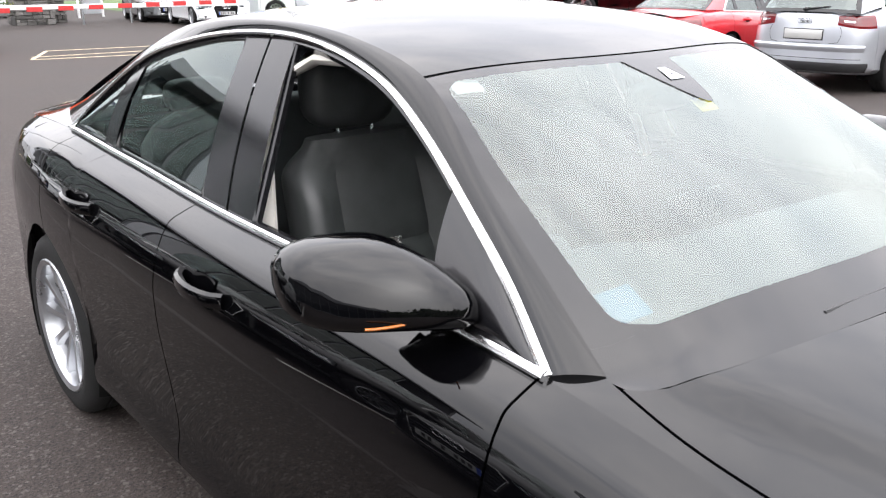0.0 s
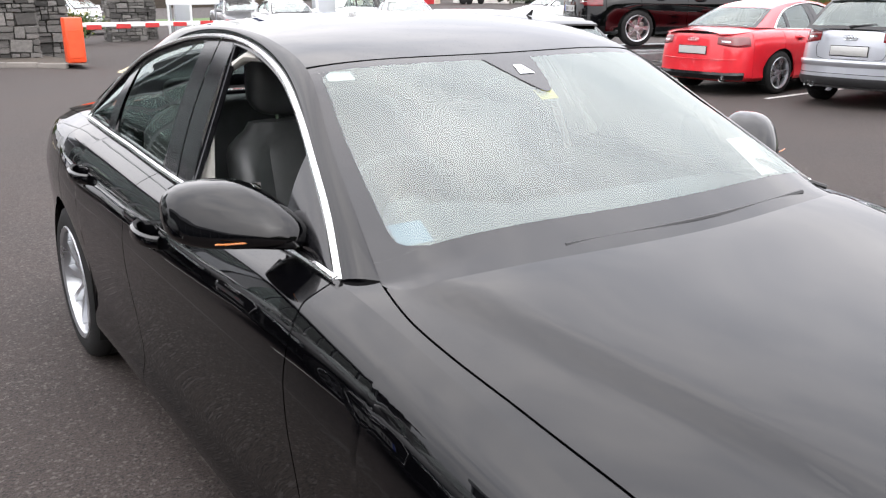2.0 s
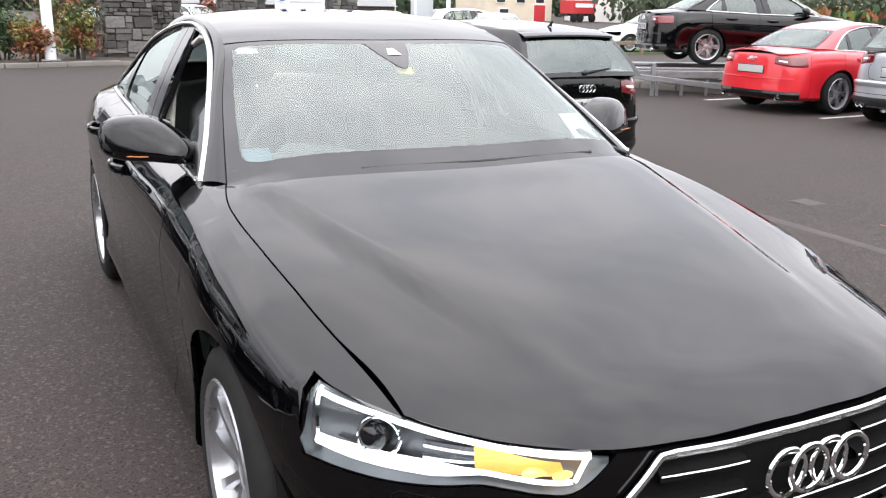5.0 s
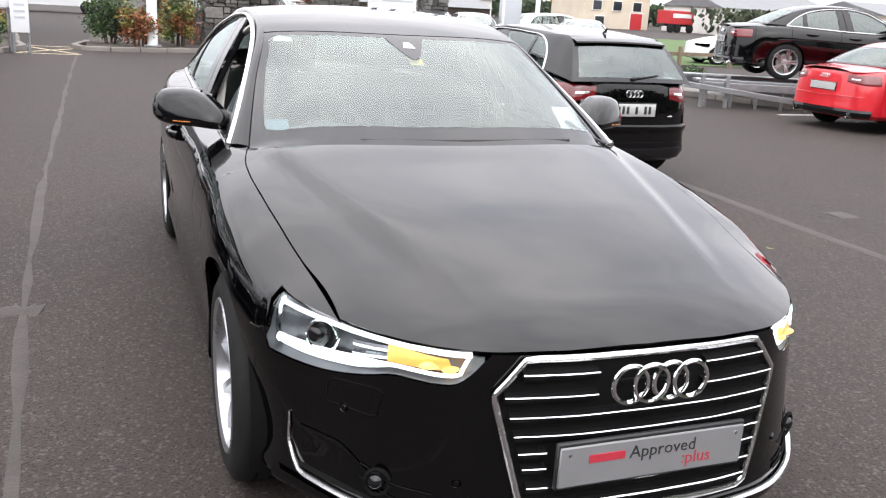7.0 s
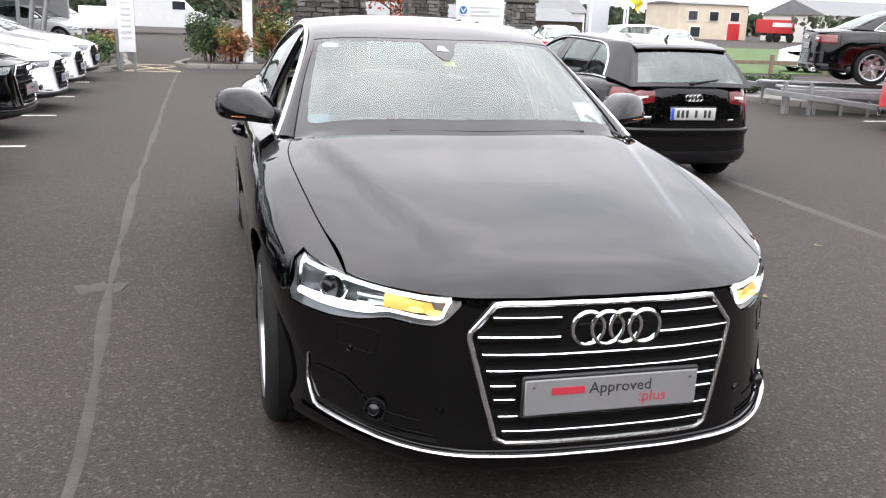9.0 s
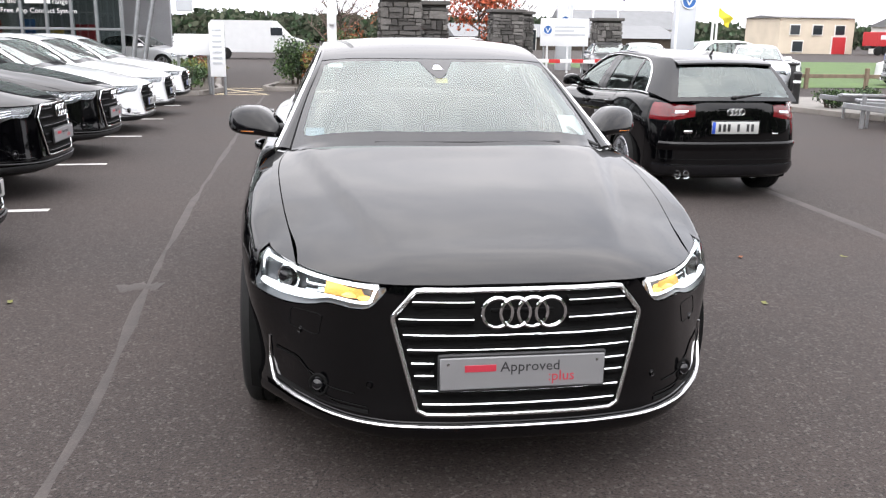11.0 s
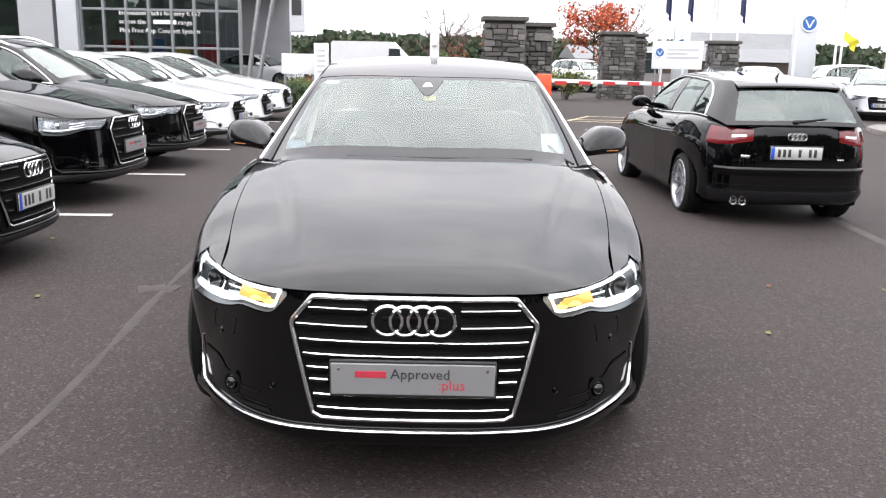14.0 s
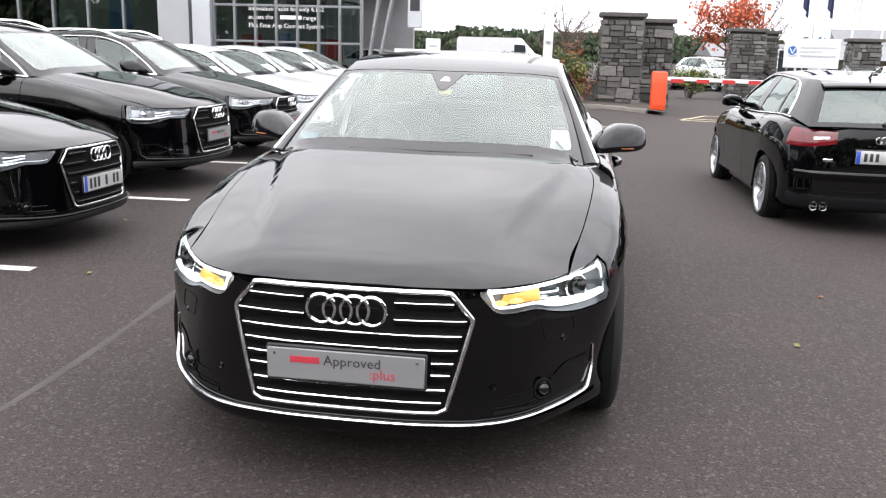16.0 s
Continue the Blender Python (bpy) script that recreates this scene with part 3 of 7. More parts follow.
    for k, nm in enumerate(PANELS):
        lo = CUTS[k - 1] if k else -9
        hi = CUTS[k] if k < len(CUTS) else 9
        idx = [i for i in range(len(ss) - 1)
               if lo < plan_at((ss[i] + ss[i + 1]) / 2)[1] < hi and not (ss[i + 1] - ss[i] < 2.2 * gap and any(abs(plan_at((ss[i] + ss[i + 1]) / 2)[1] - c) < gap for c in CUTS))]
        sh = Shape()
        i0, i1 = idx[0], idx[-1] + 1
        sh.grid(rows[i0:i1 + 1])
        if k == 1:
            # the top of the wing, outside the bonnet's edge
            ys = np.linspace(np.interp(0.6945, TOP_ROW[:, 0], TOP_ROW[:, 1]) + 0.004, 0.668, 48 if fine else 18)
            top = []
            for y in ys:
                xs = float(np.interp(y, TOP_ROW[:, 1], TOP_ROW[:, 0]))
                x0 = min(EDGE(y) + 0.0042, xs - 0.001)
                top.append([Vector(f(x, y, bonnet_z(x, y))) for x in np.linspace(x0, xs, 6)])
            sh.grid(top)
        if nm in ("front_bumper", "rear_bumper"):
            o = sh.mirrored()
            sh.add(o.v, o.f)
            part(nm, sh, paint, owner, "", True, 0.012, f(*mid), 35)
        else:
            part(nm, sh, paint, owner, "", True, 0.012, f(*mid), 35)
            part(nm, sh.mirrored(), paint, owner, "", True, 0.012, f(*mid), 35)

    # --- dark inner shell, floor and wheel wells
    sh = Shape()
    inner = []
    for s in ss[::2] + [ss[-1]]:
        x, y, nx, ny = plan_at(s)
        z1 = min(panel_top(s), 0.9) - 0.03
        inner.append([Vector(f(*(skin(s, z, -0.035)))) for z in (0.24, 0.45, 0.62, z1)] + [Vector(f(0, y * 0.9 + 0.15, 0.24))])
    keep = lambda i, j: j < 3 and not any(math.hypot((inner[i][j].y + inner[i + 1][j].y) / 2 - ay, (inner[i][j].z + inner[i][j + 1].z) / 2 - az) < arch_r + 0.03 and inner[i][j].x > 0.45 for ay, az in arches)
    sh.grid(inner, keep=keep)
    wells = Shape()
    for ay, az in arches:
        mm = Matrix.Translation((0, ay, az))
        wells.lathe([(arch_r + 0.004, sp["half"] - (0.060 if ay == 0 else 0.030)), (arch_r + 0.02, sp["half"] - 0.10), (arch_r + 0.02, sp["half"] - 0.36), (0.02, sp["half"] - 0.37)], 28, mm, (-25, 205))
    sh.add(wells.v, wells.f)
    o = sh.mirrored()
    sh.add(o.v, o.f)
    fl = f(0, 0, 0.215)[2]
    hw = sp["half"] - 0.40
    sh.grid([[(-hw, -sp["fo"] * 0.8, fl), (hw, -sp["fo"] * 0.8, fl)], [(-hw, sp["wb"] + sp["ro"] * 0.8, fl), (hw, sp["wb"] + sp["ro"] * 0.8, fl)]])
    ww = sp["half"] - 0.09
    sh.grid([[(-ww, arch_r + 0.05, fl), (ww, arch_r + 0.05, fl)], [(-ww, sp["wb"] - arch_r - 0.05, fl), (ww, sp["wb"] - arch_r - 0.05, fl)]])
    part("underbody", sh, SHADOW_BLACK, owner, "matt black underside and wheel arches", True)

    # --- bonnet
    na, nb = (61, 44) if fine else (25, 16)
    grid = []
    for b in np.linspace(0, 1, nb):
        row = []
        for a in np.linspace(-1, 1, na):
            x = 0.6905 * math.copysign(abs(a) ** 0.92, a)
            y0 = float(np.interp(abs(x), TOP_ROW[:, 0], TOP_ROW[:, 1])) + 0.007
            y1 = cowl_y(x * 0.757 / 0.6905)
            y = y0 + (y1 - y0) * b ** 1.15
            x *= 1 + (EDGE(y) / 0.6905 - 1) * abs(a) ** 2 * step(0.0, 0.3, b)
            row.append((x, y, bonnet_z(x, y) + 0.001))
        grid.append(row)
    put("bonnet", Shape().grid(grid), paint, None, "", 0.014)

    # --- windscreen, pillars, roof, rear window
    railc = curve(RAIL[style], 90)
    rx, rz = by_y(RAIL[style])
    tx, tz = by_y(TRIM[style])
    ry0, ry1, roofmid = ROOF[style]

    def screen(a, b, out=0.0):
        """a across from -1 to 1, b from the bonnet up to the roof."""
        x0 = 0.742 * a
        p0 = Vector((x0, cowl_y(x0) + 0.012, bonnet_z(x0, min(cowl_y(x0), 0.6)) - 0.005))
        t = abs(a)
        yt = ry0 - 0.062 * (1 - a * a)
        p1 = Vector((rx(ry0) * a, yt - 0.004, rz(ry0) + (roofmid(yt) - rz(ry0)) * (1 - t ** 2.4) - 0.003))
        p = p0.lerp(p1, b)
        p.z += 0.018 * 4 * b * (1 - b)
        edge = Vector((0.742, cowl_y(0.742) + 0.012, bonnet_z(0.742, 0.6) - 0.005)).lerp(Vector((rx(ry0), ry0 - 0.004, rz(ry0) - 0.003)), b)
        edge.z += 0.018 * 4 * b * (1 - b)
        yy = max(edge.y, 0.601)
        p += Vector((math.copysign(rx(yy) - edge.x, a), 0, rz(yy) - 0.003 - edge.z)) * t ** 6
        p += Vector((0, -0.5, 0.86)) * out
        return p

    def half_width(b):
        return 0.958 - 0.018 * (1 - b) - 0.075 * math.exp(-max(0.0, b - 0.135) / 0.022) - 0.05 * math.exp(-max(0.0, 0.958 - b) / 0.015)
    nu, nv = (60, 44) if fine else (30, 18)
    vs_ = [0.135 + 0.823 * v for v in (np.linspace(0, 1, nv) ** 1.5)]
    ws = put("windscreen", Shape().grid([[screen(u * half_width(b), b) for u in np.linspace(-1, 1, nu)] for b in vs_]), GLASS_SCREEN if fine else GLASS_HAZY, None, "clear windscreen reflecting the pale sky")
    frit = Shape()
    frit.grid([[screen(a, b) for a in np.linspace(-1, 1, nu)] for b in np.linspace(0, 0.1349, 8)])
    frit.grid([[screen(a, b) for a in np.linspace(-1, 1, nu)] for b in np.linspace(0.9581, 1, 4)])
    for sgn in (-1, 1):
        frit.grid([[screen(sgn * (half_width(b) + (1 - half_width(b)) * u), b) for u in np.linspace(0, 1, 5)] for b in vs_])
    put("black_border", frit, FRIT, ws)
    if fine:
        hood_ = Shape().grid([[screen(u * (0.012 + 0.135 * ((b - 0.715) / 0.25) ** 0.75), b, 0.002) for u in np.linspace(-1, 1, 14)] for b in np.linspace(0.715, 0.965, 24)])
        sn = put("sensor_cover", hood_, GLOSS_BLACK, ws, "black sensor cover behind the glass")
        put("camera_window", Shape().grid([[screen(u * (0.022 + 0.03 * (0.90 - b) / 0.09), b, 0.004) for u in np.linspace(-1, 1, 6)] for b in np.linspace(0.835, 0.90, 6)]), LAMP_REFLECTOR, ws)
    cw = Shape()
    cw.grid([[(x, cowl_y(x) - 0.02, bonnet_z(x, min(0.6, cowl_y(x))) - 0.016) for x in np.linspace(-0.715, 0.715, 25)],
             [(x, cowl_y(x) + 0.05, bonnet_z(x, min(0.6, cowl_y(x))) - 0.012) for x in np.linspace(-0.715, 0.715, 25)]])
    put("scuttle", cw, FRIT)
    # strip from the window trim up to the windscreen and roof edges
    n = 90
    trimc = curve(TRIM[style], n)
    strip = []
    for k in range(n):
        p, q = Vector(trimc[k]), Vector(railc[k])
        row = []
        for u in np.linspace(0, 1, 7):
            w = p.lerp(q, u)
            w += Vector((0.55, 0, 0.45)) * (0.012 * 4 * u * (1 - u))
            row.append(w)
        strip.append(row)
    # the pillar's foot turns down behind its shut line into the wing
    strip.insert(0, [Vector((w.x, w.y + 0.004, bonnet_z(w.x, min(w.y, 0.66)) - 0.012)) for w in strip[0]])
    pair("roof_pillar", Shape().grid(strip), paint, "", 0.01)
    grid = []
    for v in np.linspace(0, 1, 30 if fine else 18):
        ye = ry0 + (ry1 - ry0) * v
        row = []
        for a in np.linspace(-1, 1, 33 if fine else 17):
            bow = (1 - a * a)
            y = ye - 0.062 * bow * (1 - v) ** 2 + 0.05 * bow * v ** 2
            ze = rz(ye)
            zz = ze + (roofmid(y) - ze) * (1 - abs(a) ** 2.4)
            row.append((rx(ye) * a, y, zz))
        grid.append(row)
    put("roof", Shape().grid(grid), paint, None, "", 0.012)
    # rear window
    yb, zb = RAIL[style][-1][1], RAIL[style][-1][2]
    xb = RAIL[style][-1][0]
    grid = []
    for b in np.linspace(0, 1, 14):
        row = []
        for a in np.linspace(-1, 1, 21):
            bow = 1 - a * a
            yt, zt = ry1 + 0.05 * bow, rz(ry1) + (roofmid(ry1 + 0.05 * bow) - rz(ry1)) * (1 - abs(a) ** 2.4)
            p = Vector((rx(ry1) * a, yt, zt)).lerp(Vector((xb * a, yb + (0.10 if style == "saloon" else 0.06) * bow, zb + 0.012 * bow)), b)
            p.z += (0.012 if style == "saloon" else 0.03) * 4 * b * (1 - b)
            row.append(p)
        grid.append(row)
    rwn = put("rear_window", Shape().grid(grid, keep=lambda i, j: 0 < i < 12 and 1 <= j < 19), GLASS_DARK if style == "hatch" else GLASS)
    put("black_border", Shape().grid(grid, keep=lambda i, j: not (0 < i < 12 and 1 <= j < 19)), GLOSS_BLACK, rwn)
    # boot deck
    grid = []
    for v in np.linspace(0, 1, 12):
        y = (3.02 if style == "saloon" else 3.28) + ((3.955 - (3.02 if style == "saloon" else 3.28)) * v)
        sx, _, sz = skin(s_at_y(min(y, 3.66)), SHOULDER_Z(min(y, 3.66)))
        if y > 3.66:
            k = int(np.argmin(np.abs(PLAN[350:, 1] - y))) + 350
            sx, _, sz = skin(PLAN_S[k], SHOULDER_Z(y))
        row = []
        for a in np.linspace(-1, 1, 21):
            row.append((sx * a, y, sz + (0.045 if style == "saloon" else 0.02) * (1 - abs(a) ** 3)))
        grid.append(row)
    put("boot_lid" if style == "saloon" else "tailgate", Shape().grid(grid), paint)

    # --- side windows, trim
    def sill(y, inn=0.0):
        p = skin(s_at_y(y), SHOULDER_Z(y))
        return Vector((p[0] - inn, y, p[2] + 0.004))

    def pane(y0, y1, inn, l0=0.0, l1=0.0, nrow=9, ncol=14):
        """A piece of the side glass; l0 and l1: by how much its front and rear edges lean back at the top."""
        rows_ = []
        for b in np.linspace(0, 1, nrow):
            row = []
            for u in np.linspace(0, 1, ncol):
                y = y0 + (y1 - y0) * u
                yt = y + l0 * (1 - u) + l1 * u
                p = sill(y, inn)
                q = Vector((tx(yt) - inn * 0.6, yt, max(tz(yt) - 0.006, p.z)))
                w = p.lerp(q, b)
                w.x += 0.018 * 4 * b * (1 - b)
                row.append(w)
            rows_.append(row)
        return Shape().grid(rows_)
    saloon = style == "saloon"
    wins = [("front_side_window", 0.945, 1.615, 0.07, 0.125), ("rear_side_window", 1.895, 2.535 if saloon else 2.66, 0.085, 0.01),
            ("quarter_window", 2.615 if saloon else 2.72, 2.90 if saloon else 3.24, 0.0, 0.0)]
    for nm, y0, y1, l0, l1 in wins:
        sh = pane(y0, y1, 0.012, l0, l1)
        sh.mapped(f)
        tint = sp.get("tint", GLASS)
        if not (sp.get("open_window") and nm == "front_side_window"):
            part(nm, sh.mirrored(), tint, owner, "", True)
        part(nm, sh, tint, owner, "", True)
    seals = Shape()
    for y0, y1, l0, l1 in ((0.68, 0.947, 0.01, 0.07), (1.608, 1.745, 0.125, 0.108), (1.757, 1.892, 0.106, 0.086), (wins[1][2] - 0.005, wins[2][1] + 0.005, 0.01, 0.0)):
        o = pane(y0, y1, 0.004, l0, l1, 9, 4)
        seals.add(o.v, o.f)
    for nm, y0, y1, l0, l1 in wins:
        ys = np.linspace(y0, y1, 20)
        top = [Vector((tx(y) - 0.012, y, tz(y) - 0.018)) for y in np.linspace(y0 + l0, y1 + l1, 20)]
        seals.tube(top, 0.019, 6, flat=0.8)
        seals.tube([sill(y, 0.010) + Vector((0, 0, 0.006)) for y in ys], 0.011, 6)
        for y, ln in ((y0, l0), (y1, l1)):
            seals.tube([sill(y, 0.012), Vector((tx(y + ln) - 0.012, y + ln, tz(y + ln) - 0.008))], 0.013, 6)
    pair("window_frame", seals, GLOSS_BLACK, "gloss black window surround")
    tr = Shape()
    tr.tube([Vector(p) + Vector((0.004, 0, 0)) for p in trimc], 0.0095, 8, flat=0.8)
    tr.tube([sill(y) + Vector((0.004, 0, 0.002)) for y in np.linspace(0.662, trimc[-1][1], 60)], 0.0095, 8)
    pair("window_trim", tr, SATIN if sp.get("bright", True) else GLOSS_BLACK, "bright aluminium window trim" if sp.get("bright", True) else "")

    # --- door handles
    for y, zz in ((1.625, 0.838), (2.465, 0.872)):
        base = Shape()
        pth = []
        for u in np.linspace(0, 1, 9):
            yy = y - 0.11 + 0.22 * u
            p = skin(s_at_y(yy), zz + 0.006 * u, 0.004 + 0.034 * math.sin(math.pi * u) ** 0.6)
            pth.append(p)
        base.tube(pth, 0.013, 8, flat=1.5)
        hd = pair("door_handle", base, paint)
        cup = Shape()
        cup.grid([[skin(s_at_y(y - 0.055 + 0.11 * u), zz - 0.034 + 0.066 * v, 0.0035 - 0.006 * math.sin(math.pi * u) * math.sin(math.pi * v)) for u in np.linspace(0, 1, 8)] for v in np.linspace(0, 1, 6)])
        pair("handle_recess", cup, GLOSS_BLACK if not fine else paint)

    # --- mirrors
    for side in both:
        sh = Shape().ball((0, 0, 0), (0.150, 0.088, 0.078), 14, 22, 0.66)
        sh.v = [(x, y * (1 - 0.15 * max(0.0, x / 0.122)) + 0.026 * (z / 0.074) + 0.045 * (x / 0.122), (z * (1 - 0.50 * max(0.0, -x / 0.122) ** 1.6) if z > 0 else z * 0.78) - 0.020 * max(0.0, -x / 0.122) ** 2 + 0.004 * (x / 0.122)) for x, y, z in sh.v]
        mm = Matrix.Translation((0.910, 0.905, 1.010)) @ pose(0, 0, 0, 0, 3, 12)
        sh.v = [tuple(mm @ Vector(p)) for p in sh.v]
        arm = Shape()
        arm.tube([(0.735, 0.87, 0.945), (0.78, 0.885, 0.95), (0.82, 0.885, 0.975), (0.85, 0.88, 1.0)], [0.034, 0.030, 0.027, 0.022], 10, flat=0.6)
        low = Shape()
        low.grid([[(0.908 + 0.10 * math.cos(q) * k, 0.872 + 0.012 + 0.06 * math.sin(q) * k, 0.965 - 0.004 * k) for k in (0.3, 0.95)] for q in np.linspace(0, 2 * math.pi, 20)])
        glass = Shape()
        glass.grid([[(0.815 + 0.18 * u, 0.938 + 0.035 * u, 0.970 + 0.10 * v) for u in np.linspace(0.05, 0.95, 5)] for v in np.linspace(0, 1, 4)])
        led = Shape()
        led.tube([(0.845 + 0.17 * u, 0.797 + 0.025 * u + 0.045 * u ** 6, 0.970 + 0.004 * u) for u in np.linspace(0.1, 0.8, 12)], 0.0026, 6, flat=0.9)
        for q in (sh, arm, glass, led, low):
            q.v = [(x, y + 0.055, z + 0.022) for x, y, z in q.v]
        if side < 0:
            sh, arm, glass, led, low = sh.mirrored(), arm.mirrored(), glass.mirrored(), led.mirrored(), low.mirrored()
        mo = put("door_mirror", sh, sp.get("mirror", paint), None, "gloss black door mirror" if paint is PAINT_BLACK else "")
        put("mirror_arm", arm, PLASTIC, mo)
        put("mirror_glass", glass, CHROME, mo)
        put("indicator_strip", led, AMBER_DIM if fine else PLASTIC, mo, "amber side indicator" if fine else "")

    for ob in owner.children:
        if ob.name.split(".")[0] in ("windscreen", "rear_window", "front_side_window", "rear_side_window", "quarter_window"):
            ob.visible_shadow = False

    # --- grille, badge, plates
    if sp.get("front", True):
        front(put, pair, sp, f, owner)
    if sp.get("rear", True):
        rear(put, pair, sp, f, owner)
    cabin(put, sp, fine)
    # --- wheels
    for y in (0.0, sp["wb"]):
        for side in both:
            wheel_parts(owner, sp, side * (sp["half"] - (0.140 if y == 0 else 0.136)), y, side, sp.get("wheel", "ten_spoke"))
    return owner


def ring_path(cx, cz, r, out, n=28):
    return [nose_point(cx + r * math.cos(q), cz + r * math.sin(q), out) for q in np.linspace(0, 2 * math.pi, n, endpoint=False)]


def front(put, pair, sp, f, owner):
    fine = sp.get("fine", False)
    top, wide, low = (0.703, 0.400, 0.309)
    hexa = [(-0.328, top), (0.328, top), (0.402, 0.614), (0.318, low), (-0.318, low), (-0.402, 0.614)]

    def half_at(z):
        if z > 0.614:
            return 0.402 - 0.074 * (z - 0.614) / (top - 0.614)
        return 0.318 + 0.084 * (z - low) / (0.614 - low)
    grille = Shape()
    grille.grid([[nose_point(half_at(z) * a, z, 0.004) for a in np.linspace(-1, 1, 25)] for z in np.linspace(low, top, 16)])
    g = put("grille", grille, SHADOW_BLACK, None, "black radiator grille with bright bars and frame")
    edge = []
    pts = hexa + [hexa[0]]
    for (x0, z0), (x1, z1) in zip(pts, pts[1:]):
        for u in np.linspace(0.04, 0.96, 16 if fine else 7):
            edge.append(nose_point(x0 + (x1 - x0) * u, z0 + (z1 - z0) * u, 0.014))
    put("grille_frame", Shape().tube(edge, 0.0085, 8, closed=True, flat=0.9, up=(0, 1, 0)), SATIN if fine else CHROME, g)
    zs = (0.341, 0.384, 0.432, 0.471, 0.514, 0.560, 0.609, 0.664) if fine else np.linspace(low + 0.03, top - 0.035, 6)
    for k, z in enumerate(zs):
        hw = half_at(z) - 0.022
        spans = [(-hw, hw)]
        if z > 0.58:
            spans = [(-hw, -0.150), (0.150, hw)]
        elif 0.40 < z < 0.49:
            spans = [(-hw, -0.272), (0.272, hw)]
        for x0, x1 in spans:
            xs = np.linspace(x0, x1, 20 if fine else 8)
            fin = Shape()
            fin.grid([[nose_point(x, z + dz - 0.004 * (abs(x) > hw - 0.05), o) for x in xs] for dz, o in ((-0.016, 0.004), (-0.010, 0.020), (0.0, 0.026), (0.012, 0.020), (0.016, 0.004))])
            put("grille_fin", fin, SHADOW_BLACK, g)
            bar = Shape()
            bar.tube([nose_point(x, z + 0.006, 0.027) for x in xs], 0.0030, 6, flat=0.9)
            put("grille_bar", bar, CHROME if fine else LAMP_DARK, g)
    rings = Shape() if not fine else None
    badge = Shape()
    badge.box(nose_point(0, 0.645, 0.030), (0.20, 0.012, 0.012), 0.003)
    bd = put("emblem", badge, SHADOW_BLACK, None, "four interlocking chrome rings on the grille")
    for k in range(4):
        cx = -0.083 + 0.0553 * k
        r = Shape().tube([(cx + 0.0462 * math.cos(q), nose_point(0, 0.645, 0.052)[1] - 0.003 * (k % 2), 0.645 + 0.0462 * math.sin(q)) for q in np.linspace(0, 2 * math.pi, 36 if fine else 18, endpoint=False)], 0.0062, 8, closed=True, up=(0, 1, 0))
        put("ring", r, CHROME, bd)
    # plate
    yp = nose_point(0, 0.455, 0.048)[1]
    zc = 0.455
    pl = Shape().box((0, yp, zc), (0.52, 0.008, 0.104), 0.003)
    back = Shape().box((0, yp + 0.010, zc), (0.53, 0.014, 0.122), 0.004)
    if sp.get("dealer"):
        po = put("dealer_plate", pl, GREY_PLATE, None, "grey dealer plate with red and black lettering")
        put("plate_holder", back, PLASTIC, po)
        mm = Matrix.Translation((0, yp - 0.0045, 0)) @ pose(0, 0, 0, 90, 0, 0)
        brand = Shape()
        brand.box((-0.134, yp - 0.0048, 0.472), (0.098, 0.0016, 0.022), 0.0006)
        put("brand_bar", brand, INK_RED, po)
        put("word", text_shape("Approved", 0.047, Matrix.Translation((-0.072, yp - 0.0042, 0.459)) @ pose(0, 0, 0, 90, 0, 0), 0.0008), INK_BLACK, po, smooth=False)
        put("word", text_shape(":plus", 0.047, Matrix.Translation((0.080, yp - 0.0042, 0.424)) @ pose(0, 0, 0, 90, 0, 0), 0.0008), INK_RED, po, smooth=False)
        for x in (-0.235, 0.235):
            put("screw", Shape().lathe([(0.001, -0.006), (0.005, -0.005), (0.006, -0.002)], 10, Matrix.Translation((x, yp, 0.488)) @ pose(0, 0, 0, 0, 0, 90)), CHROME, po)
    else:
        po = put("number_plate", pl, WHITE_PLATE, None, "white number plate")
        put("plate_holder", back, PLASTIC, po)
        put("blue_band", Shape().box((-0.24, yp - 0.0045, zc), (0.036, 0.002, 0.108), 0.0005), PLATE_BLUE, po)
        for k in range(8):
            if k in (3, 5):
                continue
            put("bar", Shape().box((-0.175 + 0.052 * k, yp - 0.0045, zc), (0.030, 0.002, 0.07), 0.0005), INK_BLACK, po)
    # lower chrome blade and corner intakes
    blade = []
    for u in np.linspace(-1, 1, 81 if fine else 41):
        t = abs(u)
        s = s_at_x(0.0001) + (s_at_y(-0.50)) * min(1.0, t / 0.92)
        z = 0.270 + 0.012 * step(0.45, 0.82, t) + 0.15 * step(0.86, 1.0, t)
        p = skin(s, z, 0.010 - 0.007 * step(0.86, 1.0, t))
        blade.append((math.copysign(p[0], u), p[1], p[2]))
    put("front_blade", Shape().tube(blade, [0.009 - 0.0055 * step(0.82, 0.98, abs(u)) for u in np.linspace(-1, 1, len(blade))], 8, flat=0.7), SATIN if fine else PLASTIC, None, "bright lower bumper strip" if fine else "")
    lipg = Shape()
    lipg.grid([[(math.copysign(1, u) * skin(abs(u) * s_at_y(-0.45), z, o)[0], skin(abs(u) * s_at_y(-0.45), z, o)[1], z) for u in np.linspace(-1, 1, 61)] for z, o in ((0.185, -0.012), (0.192, 0.011), (0.206, 0.016), (0.222, 0.017), (0.240, 0.015), (0.258, 0.009))])
    put("splitter", lipg, sp["paint"] if fine else PLASTIC)
    s0, s1 = s_at_x(0.47), s_at_y(-0.53)
    sh = Shape()
